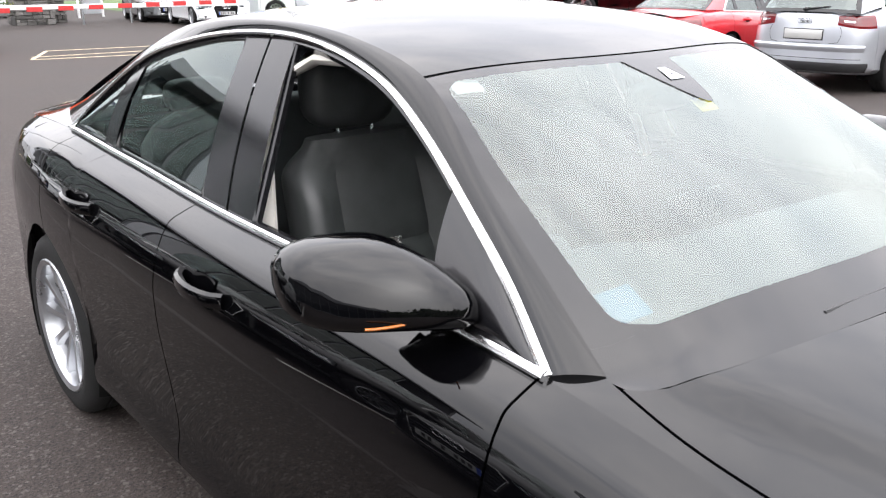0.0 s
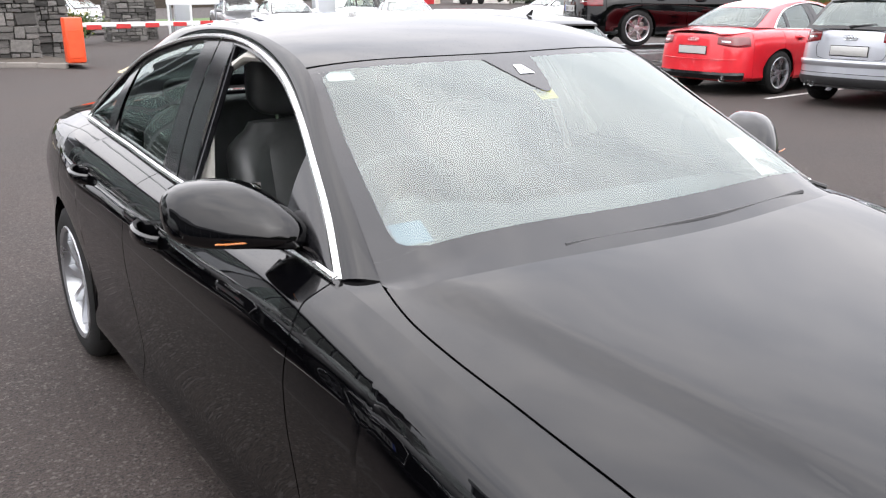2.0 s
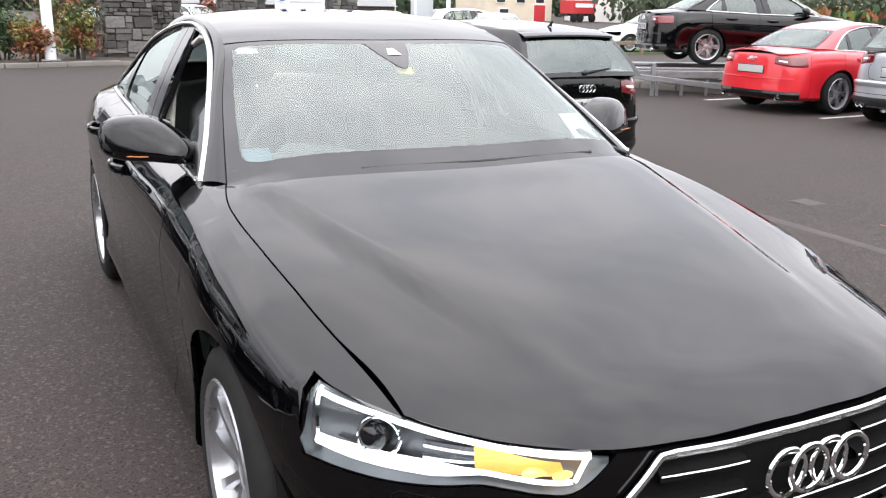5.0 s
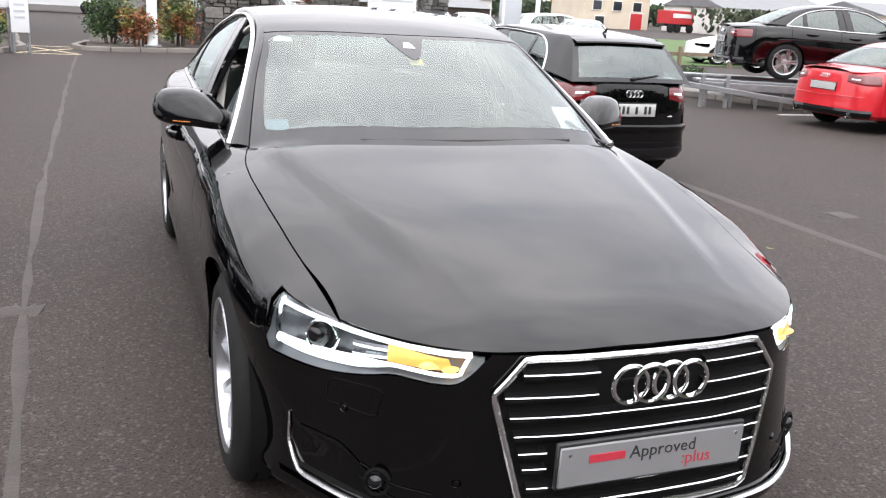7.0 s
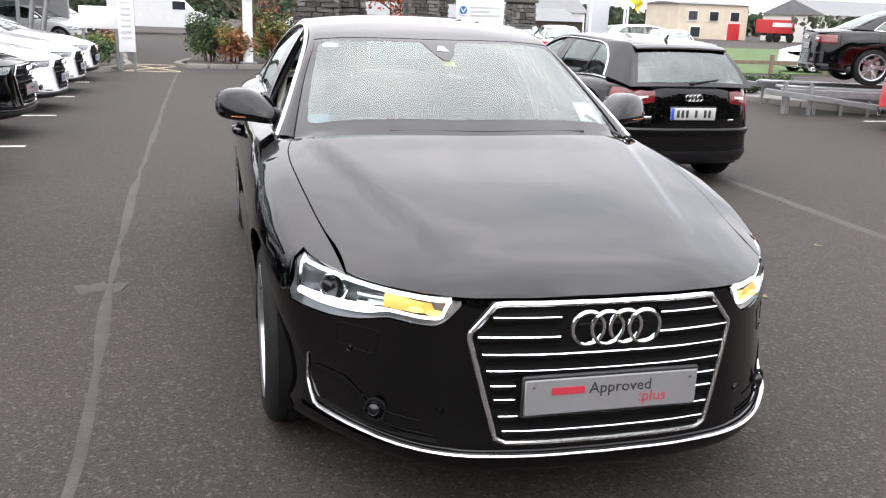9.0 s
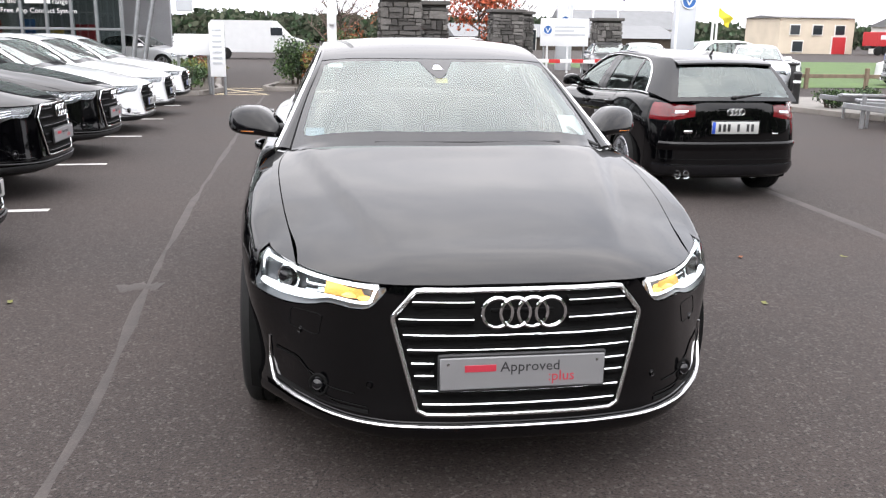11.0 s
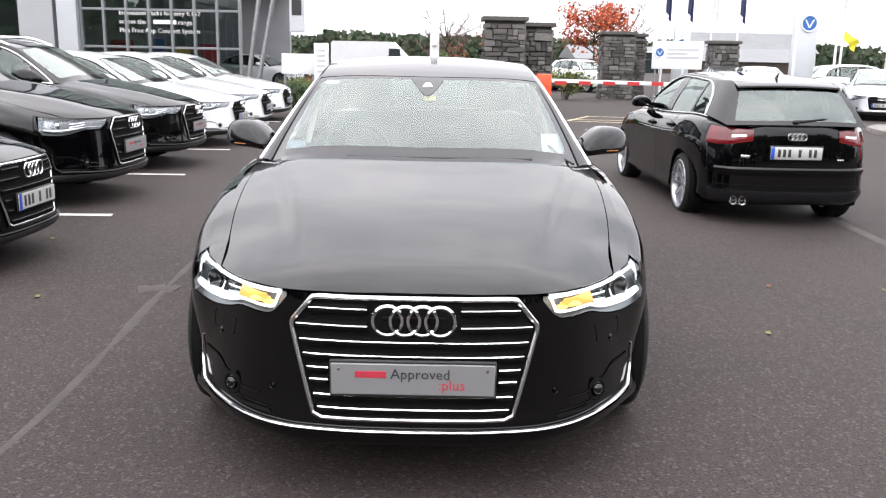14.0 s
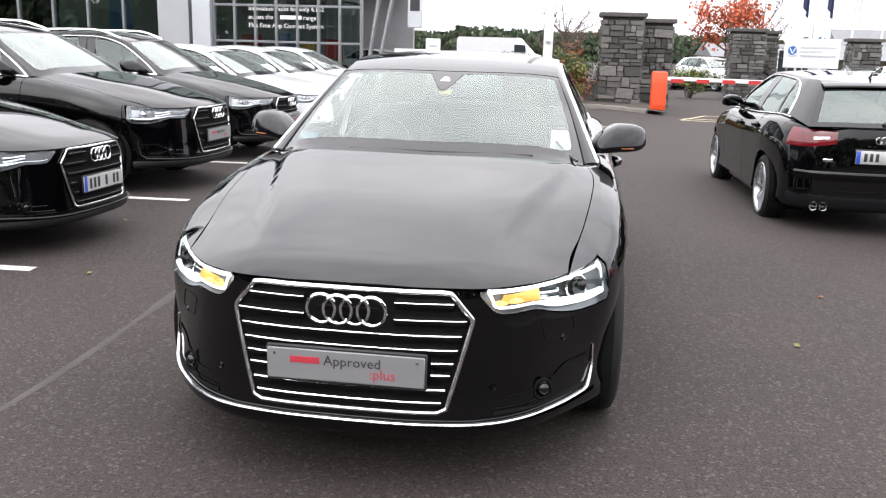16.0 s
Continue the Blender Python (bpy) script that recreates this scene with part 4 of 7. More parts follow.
    sh.grid([[skin(s0 + (s1 - s0) * u, 0.292 + (0.012 + 0.105 * step(0.25, 0.75, u)) * v, 0.003 - 0.010 * math.sin(math.pi * v) * step(0.1, 0.5, u)) for u in np.linspace(0, 1, 24)] for v in np.linspace(0, 1, 8)])
    a, b = pair("bumper_intake", sh, SHADOW_BLACK, "matt black corner intake")
    for k in range(2):
        ln = Shape()
        ln.tube([skin(s0 + (s1 - s0) * u, 0.312 + 0.035 * k + 0.03 * step(0.3, 0.6, u), 0.003) for u in np.linspace(0.02 + 0.1 * k, 0.55, 12)], 0.002, 6)
        pair("intake_slat", ln, GLOSS_BLACK if not fine else SHADOW_BLACK)
    sm = s0 + (s1 - s0) * 0.44
    c = skin(sm, 0.345, 0.004)
    fog = Shape().ball(c, (0.024, 0.024, 0.024), 8, 14)
    pair("sensor", fog, GLOSS_BLACK, "round gloss black sensor")
    fr = Shape().tube([(c[0] + 0.034 * math.cos(q) * 0.8, c[1] - 0.010 + 0.034 * math.cos(q) * 0.45, c[2] + 0.034 * math.sin(q)) for q in np.linspace(0, 2 * math.pi, 20, endpoint=False)], 0.006, 6, closed=True)
    pair("sensor_bezel", fr, SHADOW_BLACK)
    if fine:
        for x, z in ((0.70, 0.50), (0.47, 0.385)):
            p = skin(s_at_x(x), z, 0.001)
            n = plan_at(s_at_x(x))
            mm = Matrix.Translation(p) @ pose(0, 0, 0, 0, 0, math.degrees(math.atan2(n[3], n[2])))
            pair("parking_sensor", Shape().lathe([(0.001, 0.004), (0.008, 0.0035), (0.0095, 0.0), (0.0115, 0.002), (0.012, -0.003)], 16, mm), sp["paint"])
        q0, q1 = s_at_x(0.63), s_at_x(0.735)
        ring = [(q0, 0.535), (q0 + 0.012, 0.475), (q0 + 0.03, 0.468), (q1 - 0.01, 0.468), (q1, 0.48), (q1 - 0.006, 0.522), (q1 - 0.02, 0.532), (q0 + 0.02, 0.54)]
        pair("washer_cover", Shape().tube([skin(s, z + 0.035, 0.0005) for s, z in ring], 0.0016, 5, closed=True), SHADOW_BLACK)

    # headlights
    s0, s1 = s_at_x(0.428), s_at_y(LAMP_END)

    def lamp(u, v, out=0.0):
        s = s0 + (s1 - s0) * u
        z0, z1 = panel_top(s) + 0.003, skin_top(s) - 0.004
        return skin(s, z0 + max(0.0, z1 - z0) * v, out)
    us, vs = np.linspace(0.0, 0.985, 40 if fine else 18), np.linspace(0, 1, 10 if fine else 6)
    house = Shape().grid([[lamp(u, v, -0.055 * min(1.0, 5 * min(v, 1 - v) + 0.1) * min(1, 12 * (1 - u) + 0.02) * min(1, 6 * u)) for u in us] for v in vs])
    lo, ro = pair("headlight", house, LAMP_INNER if fine else LAMP_GREY, "headlight with lit white strips and clear cover")
    cover = Shape().grid([[lamp(u, v, 0.001) for u in us] for v in vs])
    drl = Shape()
    drl.tube([lamp(u, 0.90, -0.012) for u in np.linspace(0.05, 0.97, 36)], [0.0075 - 0.002 * u for u in np.linspace(0, 1, 36)], 8)
    low = Shape()
    low.tube([lamp(u, 0.22 + 0.05 * step(0.3, 0.6, u), -0.014) for u in np.linspace(0.10, 0.93, 40)],
             [0.0050 + 0.0100 * step(0.30, 0.55, u) - 0.004 * step(0.8, 1.0, u) for u in np.linspace(0, 1, 40)], 8)
    tipl = Shape()
    tipl.tube([lamp(0.05 + 0.055 * (1 - v), v, -0.012) for v in np.linspace(0.22, 0.90, 8)], 0.005, 8)
    side = Shape()
    side.tube([lamp(0.93 + 0.035 * v, v, -0.016) for v in np.linspace(0.16, 0.93, 10)], 0.010, 8)
    pos = lamp(0.74, 0.57, -0.03)
    proj = Shape().ball(pos, (0.036, 0.036, 0.036), 10, 18)
    rim = Shape()
    rim.tube([(pos[0] + 0.042 * math.cos(q) * 0.8, pos[1] - 0.022 + 0.042 * math.cos(q) * 0.55, pos[2] + 0.042 * math.sin(q)) for q in np.linspace(0, 2 * math.pi, 24, endpoint=False)], 0.0055, 8, closed=True)
    blades = Shape()
    for w in (0.42, 0.62):
        blades.tube([lamp(u, w, -0.028) for u in np.linspace(0.34, 0.57, 10)], 0.0065, 6, flat=1.4)
    amb = Shape().grid([[lamp(u + 0.05 * v, v, -0.016 - 0.012 * math.sin(9 * u + 5 * v)) for u in np.linspace(0.10, 0.37, 16)] for v in np.linspace(0.36, 0.78, 9)])
    glow = Shape().ball(lamp(0.20, 0.50, -0.012), (0.036, 0.012, 0.010), 8, 14)
    glow.ball(lamp(0.13, 0.42, -0.012), (0.022, 0.010, 0.008), 8, 12)
    bits = [("light_strip", drl, DRL), ("light_strip", low, DRL), ("light_strip", side, LAMP_REFLECTOR), ("light_strip", tipl, DRL), ("projector_lens", proj, GLOSS_BLACK), ("projector_ring", rim, CHROME), ("reflector_blade", blades, LAMP_REFLECTOR)]
    if sp.get("indicator"):
        bits += [("indicator", amb, AMBER), ("indicator_bulb", glow, AMBER_GLOW)]
    bits.append(("lamp_cover", cover, GLASS_CLEAR))
    if not fine:
        bits = [("light_strip", low, LAMP_REFLECTOR), ("projector_lens", proj, LAMP_REFLECTOR), ("reflector_blade", blades, LAMP_REFLECTOR), ("lamp_cover", cover, GLASS_CLEAR)]
    for nm, sh, mt in bits:
        ob = put(nm, sh, mt, lo)
        part(nm, sh.mirrored(), mt, ro, "", True, 0, f(0, 1.5, 0.75))


def rear(put, pair, sp, f, owner):
    style = sp["style"]
    s0, s1 = s_at_x_rear(0.44), s_at_y(3.60 if style == "hatch" else 3.62)
    s0, s1 = s1, s0

    def lamp(u, v, out):
        s = s0 + (s1 - s0) * u
        up = 0.022 if style == "hatch" else 0.0
        z0 = 0.76 + up + 0.035 * u - 0.02 * math.sin(math.pi * u)
        z1 = 0.915 + up - 0.012 * u
        return skin(s, z0 + (z1 - z0) * v, out)
    sh = Shape().grid([[lamp(u, v, 0.006 * min(1, 8 * min(v, 1 - v) + 0.1) + 0.003) for u in np.linspace(0, 1, 26)] for v in np.linspace(0, 1, 9)])
    a, b = pair("tail_light", sh, TAIL_RED, "red tail light")
    strip = Shape()
    strip.grid([[lamp(u, v, 0.0115) for u in np.linspace(0.62, 0.88, 10)] for v in (0.42, 0.5, 0.58)])
    ob = put("lamp_band", strip, LAMP_REFLECTOR, a)
    part("lamp_band", strip.mirrored(), LAMP_REFLECTOR, b, "", True)
    zp = sp.get("rear_plate", 0.70)
    yp = tail_point(0, zp, 0.012)[1]
    po = put("number_plate", Shape().box((0, yp, zp), (0.52, 0.008, 0.113), 0.003), WHITE_PLATE, None, "white number plate")
    put("plate_holder", Shape().box((0, yp - 0.010, zp), (0.54, 0.016, 0.135), 0.004), GLOSS_BLACK, po)
    if not sp.get("blank_plate"):
        put("blue_band", Shape().box((0.24, yp + 0.0045, zp), (0.036, 0.002, 0.108), 0.0005), PLATE_BLUE, po)
        for k in range(8):
            if k in (3, 5):
                continue
            put("bar", Shape().box((0.175 - 0.052 * k, yp + 0.0045, zp), (0.030, 0.002, 0.07), 0.0005), INK_BLACK, po)
    bd = put("emblem", Shape().box((0, tail_point(0, 0.86, 0.001)[1], 0.86), (0.15, 0.006, 0.03), 0.002), sp["paint"], None, "four interlocking chrome rings")
    for k in range(4):
        cx = -0.066 + 0.044 * k
        yy = tail_point(0, 0.86, 0.012)[1]
        put("ring", Shape().tube([(cx + 0.030 * math.cos(q), yy, 0.86 + 0.030 * math.sin(q)) for q in np.linspace(0, 2 * math.pi, 20, endpoint=False)], 0.0045, 6, closed=True, up=(0, 1, 0)), CHROME, bd)
    dif = Shape().grid([[tail_point(0.80 * u, z, o) for u in np.linspace(-1, 1, 31)] for z, o in ((0.235, -0.02), (0.26, 0.010), (0.33, 0.012), (0.37, 0.003))])
    put("rear_diffuser", dif, PLASTIC if sp.get("plain_bumper") else GLOSS_BLACK, None, "black lower rear bumper")
    line = Shape()
    line.tube([tail_point(0.74 * u, 0.56 + 0.012 * abs(u), 0.002) for u in np.linspace(-1, 1, 31)], 0.010, 6, flat=0.5)
    put("bumper_crease", line, sp["paint"])
    for x in ((0.58, 0.495) if style == "hatch" else (-0.55, 0.55)):
        y = tail_point(x, 0.30, 0.0)[1]
        put("tailpipe", Shape().lathe([(0.028, 0.0), (0.034, 0.07), (0.036, 0.072), (0.036, 0.0)], 18, Matrix.Translation((x, y - 0.05, 0.27)) @ pose(0, 0, 0, 0, 0, 90)), CHROME)
    if sp.get("badges"):
        put("badge_bar", Shape().box((0.50, tail_point(0.50, 0.675, 0.004)[1], 0.675), (0.085, 0.004, 0.024), 0.001, pose(0, 0, 0, 0, 0, -14)), CHROME, None, "small chrome badge")
        put("badge_bar", Shape().box((-0.47, tail_point(0.47, 0.675, 0.004)[1], 0.655), (0.075, 0.004, 0.014), 0.001, pose(0, 0, 0, 0, 0, 13)), CHROME, None, "small chrome badge")
    if style == "hatch":
        seam = Shape()
        edge_ = [(0.47, 0.795), (0.50, 0.74), (0.485, 0.66), (0.46, 0.612), (0.40, 0.600), (0.2, 0.598), (0, 0.597)]
        edge_ = edge_ + [(-x, z) for x, z in edge_[::-1][1:]]
        seam.tube([tail_point(x, z, 0.0005) for x, z in edge_], 0.0032, 6)
        put("tailgate_seam", seam, SHADOW_BLACK)
        ledge = Shape().grid([[tail_point(0.76 * u, z, o) for u in np.linspace(-1, 1, 31)] for z, o in ((0.575, 0.001), (0.580, 0.016), (0.572, 0.024), (0.545, 0.026), (0.52, 0.012), (0.50, 0.001))])
        put("bumper_ledge", ledge, sp["paint"])
        groove = Shape()
        groove.tube([tail_point(0.74 * u, 0.415, 0.001) for u in np.linspace(-1, 1, 31)], 0.004, 6)
        put("bumper_groove", groove, SHADOW_BLACK)
        sp_ = Shape()
        sp_.grid([[(x, 3.36 + 0.05 * (1 - (x / 0.53) ** 2) + dy, 1.350 + 0.014 * (1 - (x / 0.53) ** 2) + dz) for x in np.linspace(-0.53, 0.53, 21)]
                  for dy, dz in ((0, 0.0), (0.09, -0.006), (0.185, -0.030), (0.19, -0.044), (0.12, -0.066), (0.05, -0.06))])
        put("roof_spoiler", sp_, sp["paint"])
        wp = Shape()
        wp.tube([(0.02, 3.945, 1.005), (-0.06, 3.94, 1.008), (-0.30, 3.90, 1.035)], [0.014, 0.010, 0.005], 8)
        wp.ball((0.02, 3.945, 1.0), (0.035, 0.025, 0.022), 8, 12)
        put("rear_wiper", wp, PLASTIC)
        fin = Shape()
        fin.grid([[(0.012 * math.cos(q) * (1 - k), 3.10 + 0.06 * k + 0.05 * math.sin(q) * (1 - 0.6 * k), 1.400 + 0.05 * k) for q in np.linspace(0, 2 * math.pi, 12)] for k in (0, 0.4, 0.8, 1.0)])
        put("roof_aerial", fin, GLOSS_BLACK)
    if sp.get("roof_rails"):
        rl = Shape()
        rx, rz = by_y(RAIL[style])
        rl.tube([(rx(y) - 0.02, y, rz(y) + 0.045 * min(1, 6 * min((y - 1.35) / 2.0, (3.3 - y) / 2.0) + 0.05)) for y in np.linspace(1.35, 3.3, 24)], 0.015, 8)
        pair("roof_rail", rl, SATIN if sp.get("bright", True) else PLASTIC)


def seat_shapes(fine):
    """A front seat: cushion, backrest with bolsters, headrest and its posts, centred on its own base."""
    nu, nv = (20, 26) if fine else (10, 12)
    back = []
    for v in np.linspace(0, 1, nv):
        row = []
        wd = 0.268 - 0.02 * v - 0.085 * step(0.80, 1.0, v) ** 2
        for u in np.linspace(0, 2 * math.pi, nu * 2, endpoint=False):
            c, s = math.cos(u), math.sin(u)
            x = wd * math.copysign(abs(c) ** 0.55, c)
            th = 0.065 * (1 - 0.35 * step(0.85, 1, v))
            y = th * math.copysign(abs(s) ** 0.6, s)
            bolster = -0.055 * step(0.55, 0.85, abs(x) / wd) * (1 - step(0.75, 0.95, v)) if s < 0 else 0
            groove = 0.012 * math.exp(-((abs(x) - 0.13) / 0.012) ** 2) if s < 0 else 0
            groove += 0.012 * math.exp(-((v - 0.52 - 0.6 * x * x) / 0.02) ** 2) if s < 0 and abs(x) < 0.15 else 0
            row.append((x, y + bolster + groove + 0.26 * v * 0.62, 0.10 + 0.58 * v))
        back.append(row)
    bk = Shape().grid(back, closed=True)
    bk.f.append(tuple(len(bk.v) - nu * 2 + k for k in range(nu * 2)))
    cu = Shape().ball((0, -0.24, 0.06), (0.26, 0.28, 0.10), 10, 20, 0.55)
    hr = Shape().ball((0, 0.212, 0.80), (0.142, 0.058, 0.112), 12, 20, 0.6)
    posts = [Shape().tube([(x, 0.185, 0.64), (x, 0.20, 0.76)], 0.007, 8) for x in (-0.055, 0.055)]
    return bk, cu, hr, *posts


def cabin(put, sp, fine):
    """Seats, dashboard, steering wheel and lining inside the car."""
    for x, y in ((-0.37, 1.62), (0.37, 1.62)):
        bk, cu, hr, post_a, post_b = seat_shapes(fine)
        for s in (bk, cu, hr, post_a, post_b):
            s.v = [(a + x, b + y, c + 0.43) for a, b, c in s.v]
        so = put("seat", cu, LEATHER, None, "black leather front seat")
        put("backrest", bk, LEATHER, so)
        put("headrest", hr, LEATHER, so)
        put("headrest_post", post_a, CHROME, so)
        put("headrest_post", post_b, CHROME, so)
    bench = Shape().ball((0, 2.50, 0.48), (0.62, 0.26, 0.10), 8, 20, 0.5)
    bo = put("rear_bench", bench, LEATHER, None, "black leather rear bench")
    bb = Shape().ball((0, 2.74, 0.79), (0.62, 0.10, 0.30), 10, 24, 0.5)
    put("backrest", bb, LEATHER, bo)
    for x in (-0.38, 0.38):
        put("headrest", Shape().ball((x, 2.78, 1.11), (0.12, 0.05, 0.06), 8, 14, 0.6), LEATHER, bo)
    dash = Shape()
    dash.grid([[(x, y - 0.04 * (x / 0.7) ** 2, z + (0.045 * math.exp(-((x + 0.37) / 0.17) ** 2) if 0 < k < 3 else 0)) for x in np.linspace(-0.70, 0.70, 29)]
               for k, (y, z) in enumerate(((0.56, 0.925), (0.78, 0.945), (0.96, 0.945), (1.02, 0.91), (1.00, 0.70), (0.95, 0.55)))])
    put("dashboard", dash, CABIN)
    if fine:
        scr = Shape().box((0.02, 0.98, 1.0), (0.20, 0.012, 0.07), 0.004, pose(0, 0, 0, -12, 0, 0))
        put("dashboard_screen", scr, GLOSS_BLACK)
    con = Shape().box((0, 1.35, 0.52), (0.22, 0.8, 0.30), 0.03)
    put("centre_console", con, CABIN)
    floor = Shape().grid([[(x, y, 0.32) for x in (-0.8, 0.8)] for y in (0.5, 3.0)])
    put("cabin_floor", floor, CABIN)
    lin = Shape().grid([[(0.74, y, z) for y in np.linspace(0.75, 3.0, 10)] for z in (0.34, 0.6, 0.915)])
    o = lin.mirrored()
    put("door_lining", lin, CABIN)
    put("door_lining", o, CABIN)
    roof_z = ROOF["saloon"][2]
    head = Shape().grid([[(a * 0.52, y, roof_z(y) - 0.045 - 0.035 * a * a) for a in np.linspace(-1, 1, 9)] for y in np.linspace(1.30, 2.66, 8)])
    put("headlining", head, CREAM)
    rim = Matrix.Translation((-0.37, 1.08, 0.915)) @ pose(0, 0, 0, 66, 0, 0)
    st = Shape().tube([rim @ Vector((0.182 * math.cos(q), 0.182 * math.sin(q), 0)) for q in np.linspace(0, 2 * math.pi, 32, endpoint=False)], 0.015, 8, closed=True)
    so = put("steering_wheel", st, LEATHER, None, "black three-spoke steering wheel")
    hub = Shape().ball((0, 0, 0), (0.075, 0.065, 0.03), 8, 14, 0.7)
    for a in (0, 180, 270):
        q = radians(a)
        hub.tube([(0.05 * math.cos(q), 0.05 * math.sin(q), 0), (0.175 * math.cos(q), 0.175 * math.sin(q), 0)], 0.016, 6)
    hub.v = [tuple(rim @ Vector(p)) for p in hub.v]
    put("wheel_hub", hub, CABIN, so)
    mir = Shape().ball((0.0, 1.085, 1.245), (0.12, 0.022, 0.038), 8, 18, 0.6)
    mo = put("rear_view_mirror", mir, GLOSS_BLACK)
    put("mirror_stem", Shape().tube([(0, 1.08, 1.26), (0, 1.05, 1.285)], 0.018, 8), PLASTIC, mo)
    if style_pillars := fine:
        for sx in (1, -1):
            pl = Shape().tube([(sx * 0.725, 1.66, 0.92), (sx * 0.690, 1.72, 1.10), (sx * 0.610, 1.76, 1.275), (sx * 0.565, 1.66, 1.325), (sx * 0.555, 1.46, 1.330)], 0.021, 8, flat=0.7)
            put("pillar_lining", pl, CREAM)

# ---------------------------------------------------------------- ground
ASPHALT = material("worn_asphalt", (0.0285, 0.0222, 0.0198), 0.85, 0, 0.50, 0.6, 110, bump=0.007, bump_scale=100, second=(0.0545, 0.0428, 0.0380), spec=0.3, grain=1.6)


def speckle(m, scale, share, colour):
    """Single pale stones showing in a surface, one cell in a few."""
    nt = m.node_tree
    b = nt.nodes["Principled BSDF"]
    src = b.inputs["Base Color"].links[0].from_socket
    tc = nt.nodes.new("ShaderNodeTexCoord")
    vo = nt.nodes.new("ShaderNodeTexVoronoi")
    vo.inputs["Scale"].default_value = scale
    nt.links.new(tc.outputs["Object"], vo.inputs["Vector"])
    sp_ = nt.nodes.new("ShaderNodeSeparateColor")
    nt.links.new(vo.outputs["Color"], sp_.inputs[0])
    rg = nt.nodes.new("ShaderNodeMapRange")
    rg.inputs["From Min"].default_value, rg.inputs["From Max"].default_value = 1 - share, 1.0
    nt.links.new(sp_.outputs[0], rg.inputs["Value"])
    mx = nt.nodes.new("ShaderNodeMix")
    mx.data_type = "RGBA"
    mx.inputs["B"].default_value = (*colour, 1)
    nt.links.new(rg.outputs[0], mx.inputs["Factor"])
    nt.links.new(src, mx.inputs["A"])
    nt.links.new(mx.outputs["Result"], b.inputs["Base Color"])


speckle(ASPHALT, 85.0, 0.22, (0.074, 0.064, 0.060))
speckle(ASPHALT, 140.0, 0.30, (0.012, 0.010, 0.0095))

JOINT = material("pale_tarmac_joint", (0.046, 0.039, 0.036), 0.85, 0, 0.45, 5, 90, bump=0.004, bump_scale=90)
CONCRETE = material("pale_concrete", (0.17, 0.155, 0.14), 0.85, 0, 0.22, 1.5, 60, bump=0.003)
LINE_WHITE = material("worn_white_road_paint", (0.50, 0.49, 0.47), 0.7, 0, 0.22, 6, 70)
LINE_YELLOW = material("worn_yellow_road_paint", (0.50, 0.42, 0.26), 0.7, 0, 0.25, 6, 70)
GRASS = material("mown_grass", (0.055, 0.10, 0.022), 0.9, 0, 0.35, 0.6, 60, bump=0.02, bump_scale=40)
SOIL = material("bark_mulch", (0.05, 0.04, 0.03), 0.95, 0, 0.4, 3, 60, bump=0.02, bump_scale=30)
PAVING = material("grey_paving", (0.17, 0.16, 0.145), 0.85, 0, 0.25, 1.0, 40, bump=0.003)


def sheet(xs, ys, lift=0.0, zf=fall):
    return Shape().grid([[(x, y, zf(x, y) + lift) for x in xs] for y in ys])


gx = [-900, -300, -120, -60] + list(np.arange(-40, 0, 4.0)) + list(np.arange(0, 5.1, 0.3)) + list(np.arange(6, 41, 2.0)) + [60, 120, 300, 900]
gy = [-400, -120, -60] + list(np.arange(-30, -2, 3.0)) + list(np.arange(-2, 4.6, 0.5)) + list(np.arange(7, 46, 3.0)) + [60, 90, 150, 300, 900]
ground = part("ground", sheet(gx, gy), ASPHALT)
tagged(ground, "grey worn tarmac of a car sales yard", "ground", kind="structure")


def ribbon(points, width, lift, jitter=0.0, seed=1, uneven=0.0):
    rnd = random.Random(seed)
    c = curve([(x, y, 0) for x, y in points], max(8, int(6 * len(points))))
    rows = []
    for k in range(len(c)):
        d = Vector(c[min(k + 1, len(c) - 1)] - c[max(k - 1, 0)]).normalized()
        n = Vector((d.y, -d.x, 0))
        off = rnd.uniform(-jitter, jitter)
        w = width * (1 + rnd.uniform(-uneven, uneven))
        p = Vector(c[k]) + n * off
        rows.append([(*(p + n * w * q).xy, 0) for q in (-0.5, -0.3, 0.3, 0.5)])
    return Shape().grid([[(x, y, fall(x, y) + (lift if 0 < i < 3 else 0.0015)) for i, (x, y, _) in enumerate(r)] for r in rows])


def painted(name, label, shape, mat, cat="road marking"):
    return tagged(part(name, shape, mat, None, "", True), label, cat, kind="structure")


painted("tarmac_joint", "pale worn joint running along the tarmac", ribbon([(-1.50, -2.2), (-1.52, -0.6), (-1.55, 0.4), (-1.62, 1.6), (-1.66, 2.8), (-1.70, 4.2), (-1.74, 7.0), (-1.80, 11.0), (-1.86, 18.5)], 0.045, 0.0025, 0.010, 3, 0.6), JOINT, "joint")
painted("tarmac_patch", "small pale repair patch in the tarmac", ribbon([(-1.78, 1.62), (-1.66, 1.66), (-1.54, 1.64)], 0.14, 0.005, 0.01, 5, 0.3), JOINT, "patch")
painted("drain_channel", "pale concrete channel let into the tarmac", ribbon([(3.62, -3.0), (3.74, 0.0), (3.86, 2.0), (4.0, 4.6), (4.2, 9.0), (4.4, 14.0)], 0.115, 0.003, 0.004, 7, 0.08), JOINT, "channel")
painted("tarmac_patch", "square repair patch in the tarmac", ribbon([(4.55, 3.05), (4.75, 3.05)], 0.22, 0.004, 0.0, 9, 0.1), JOINT, "patch")
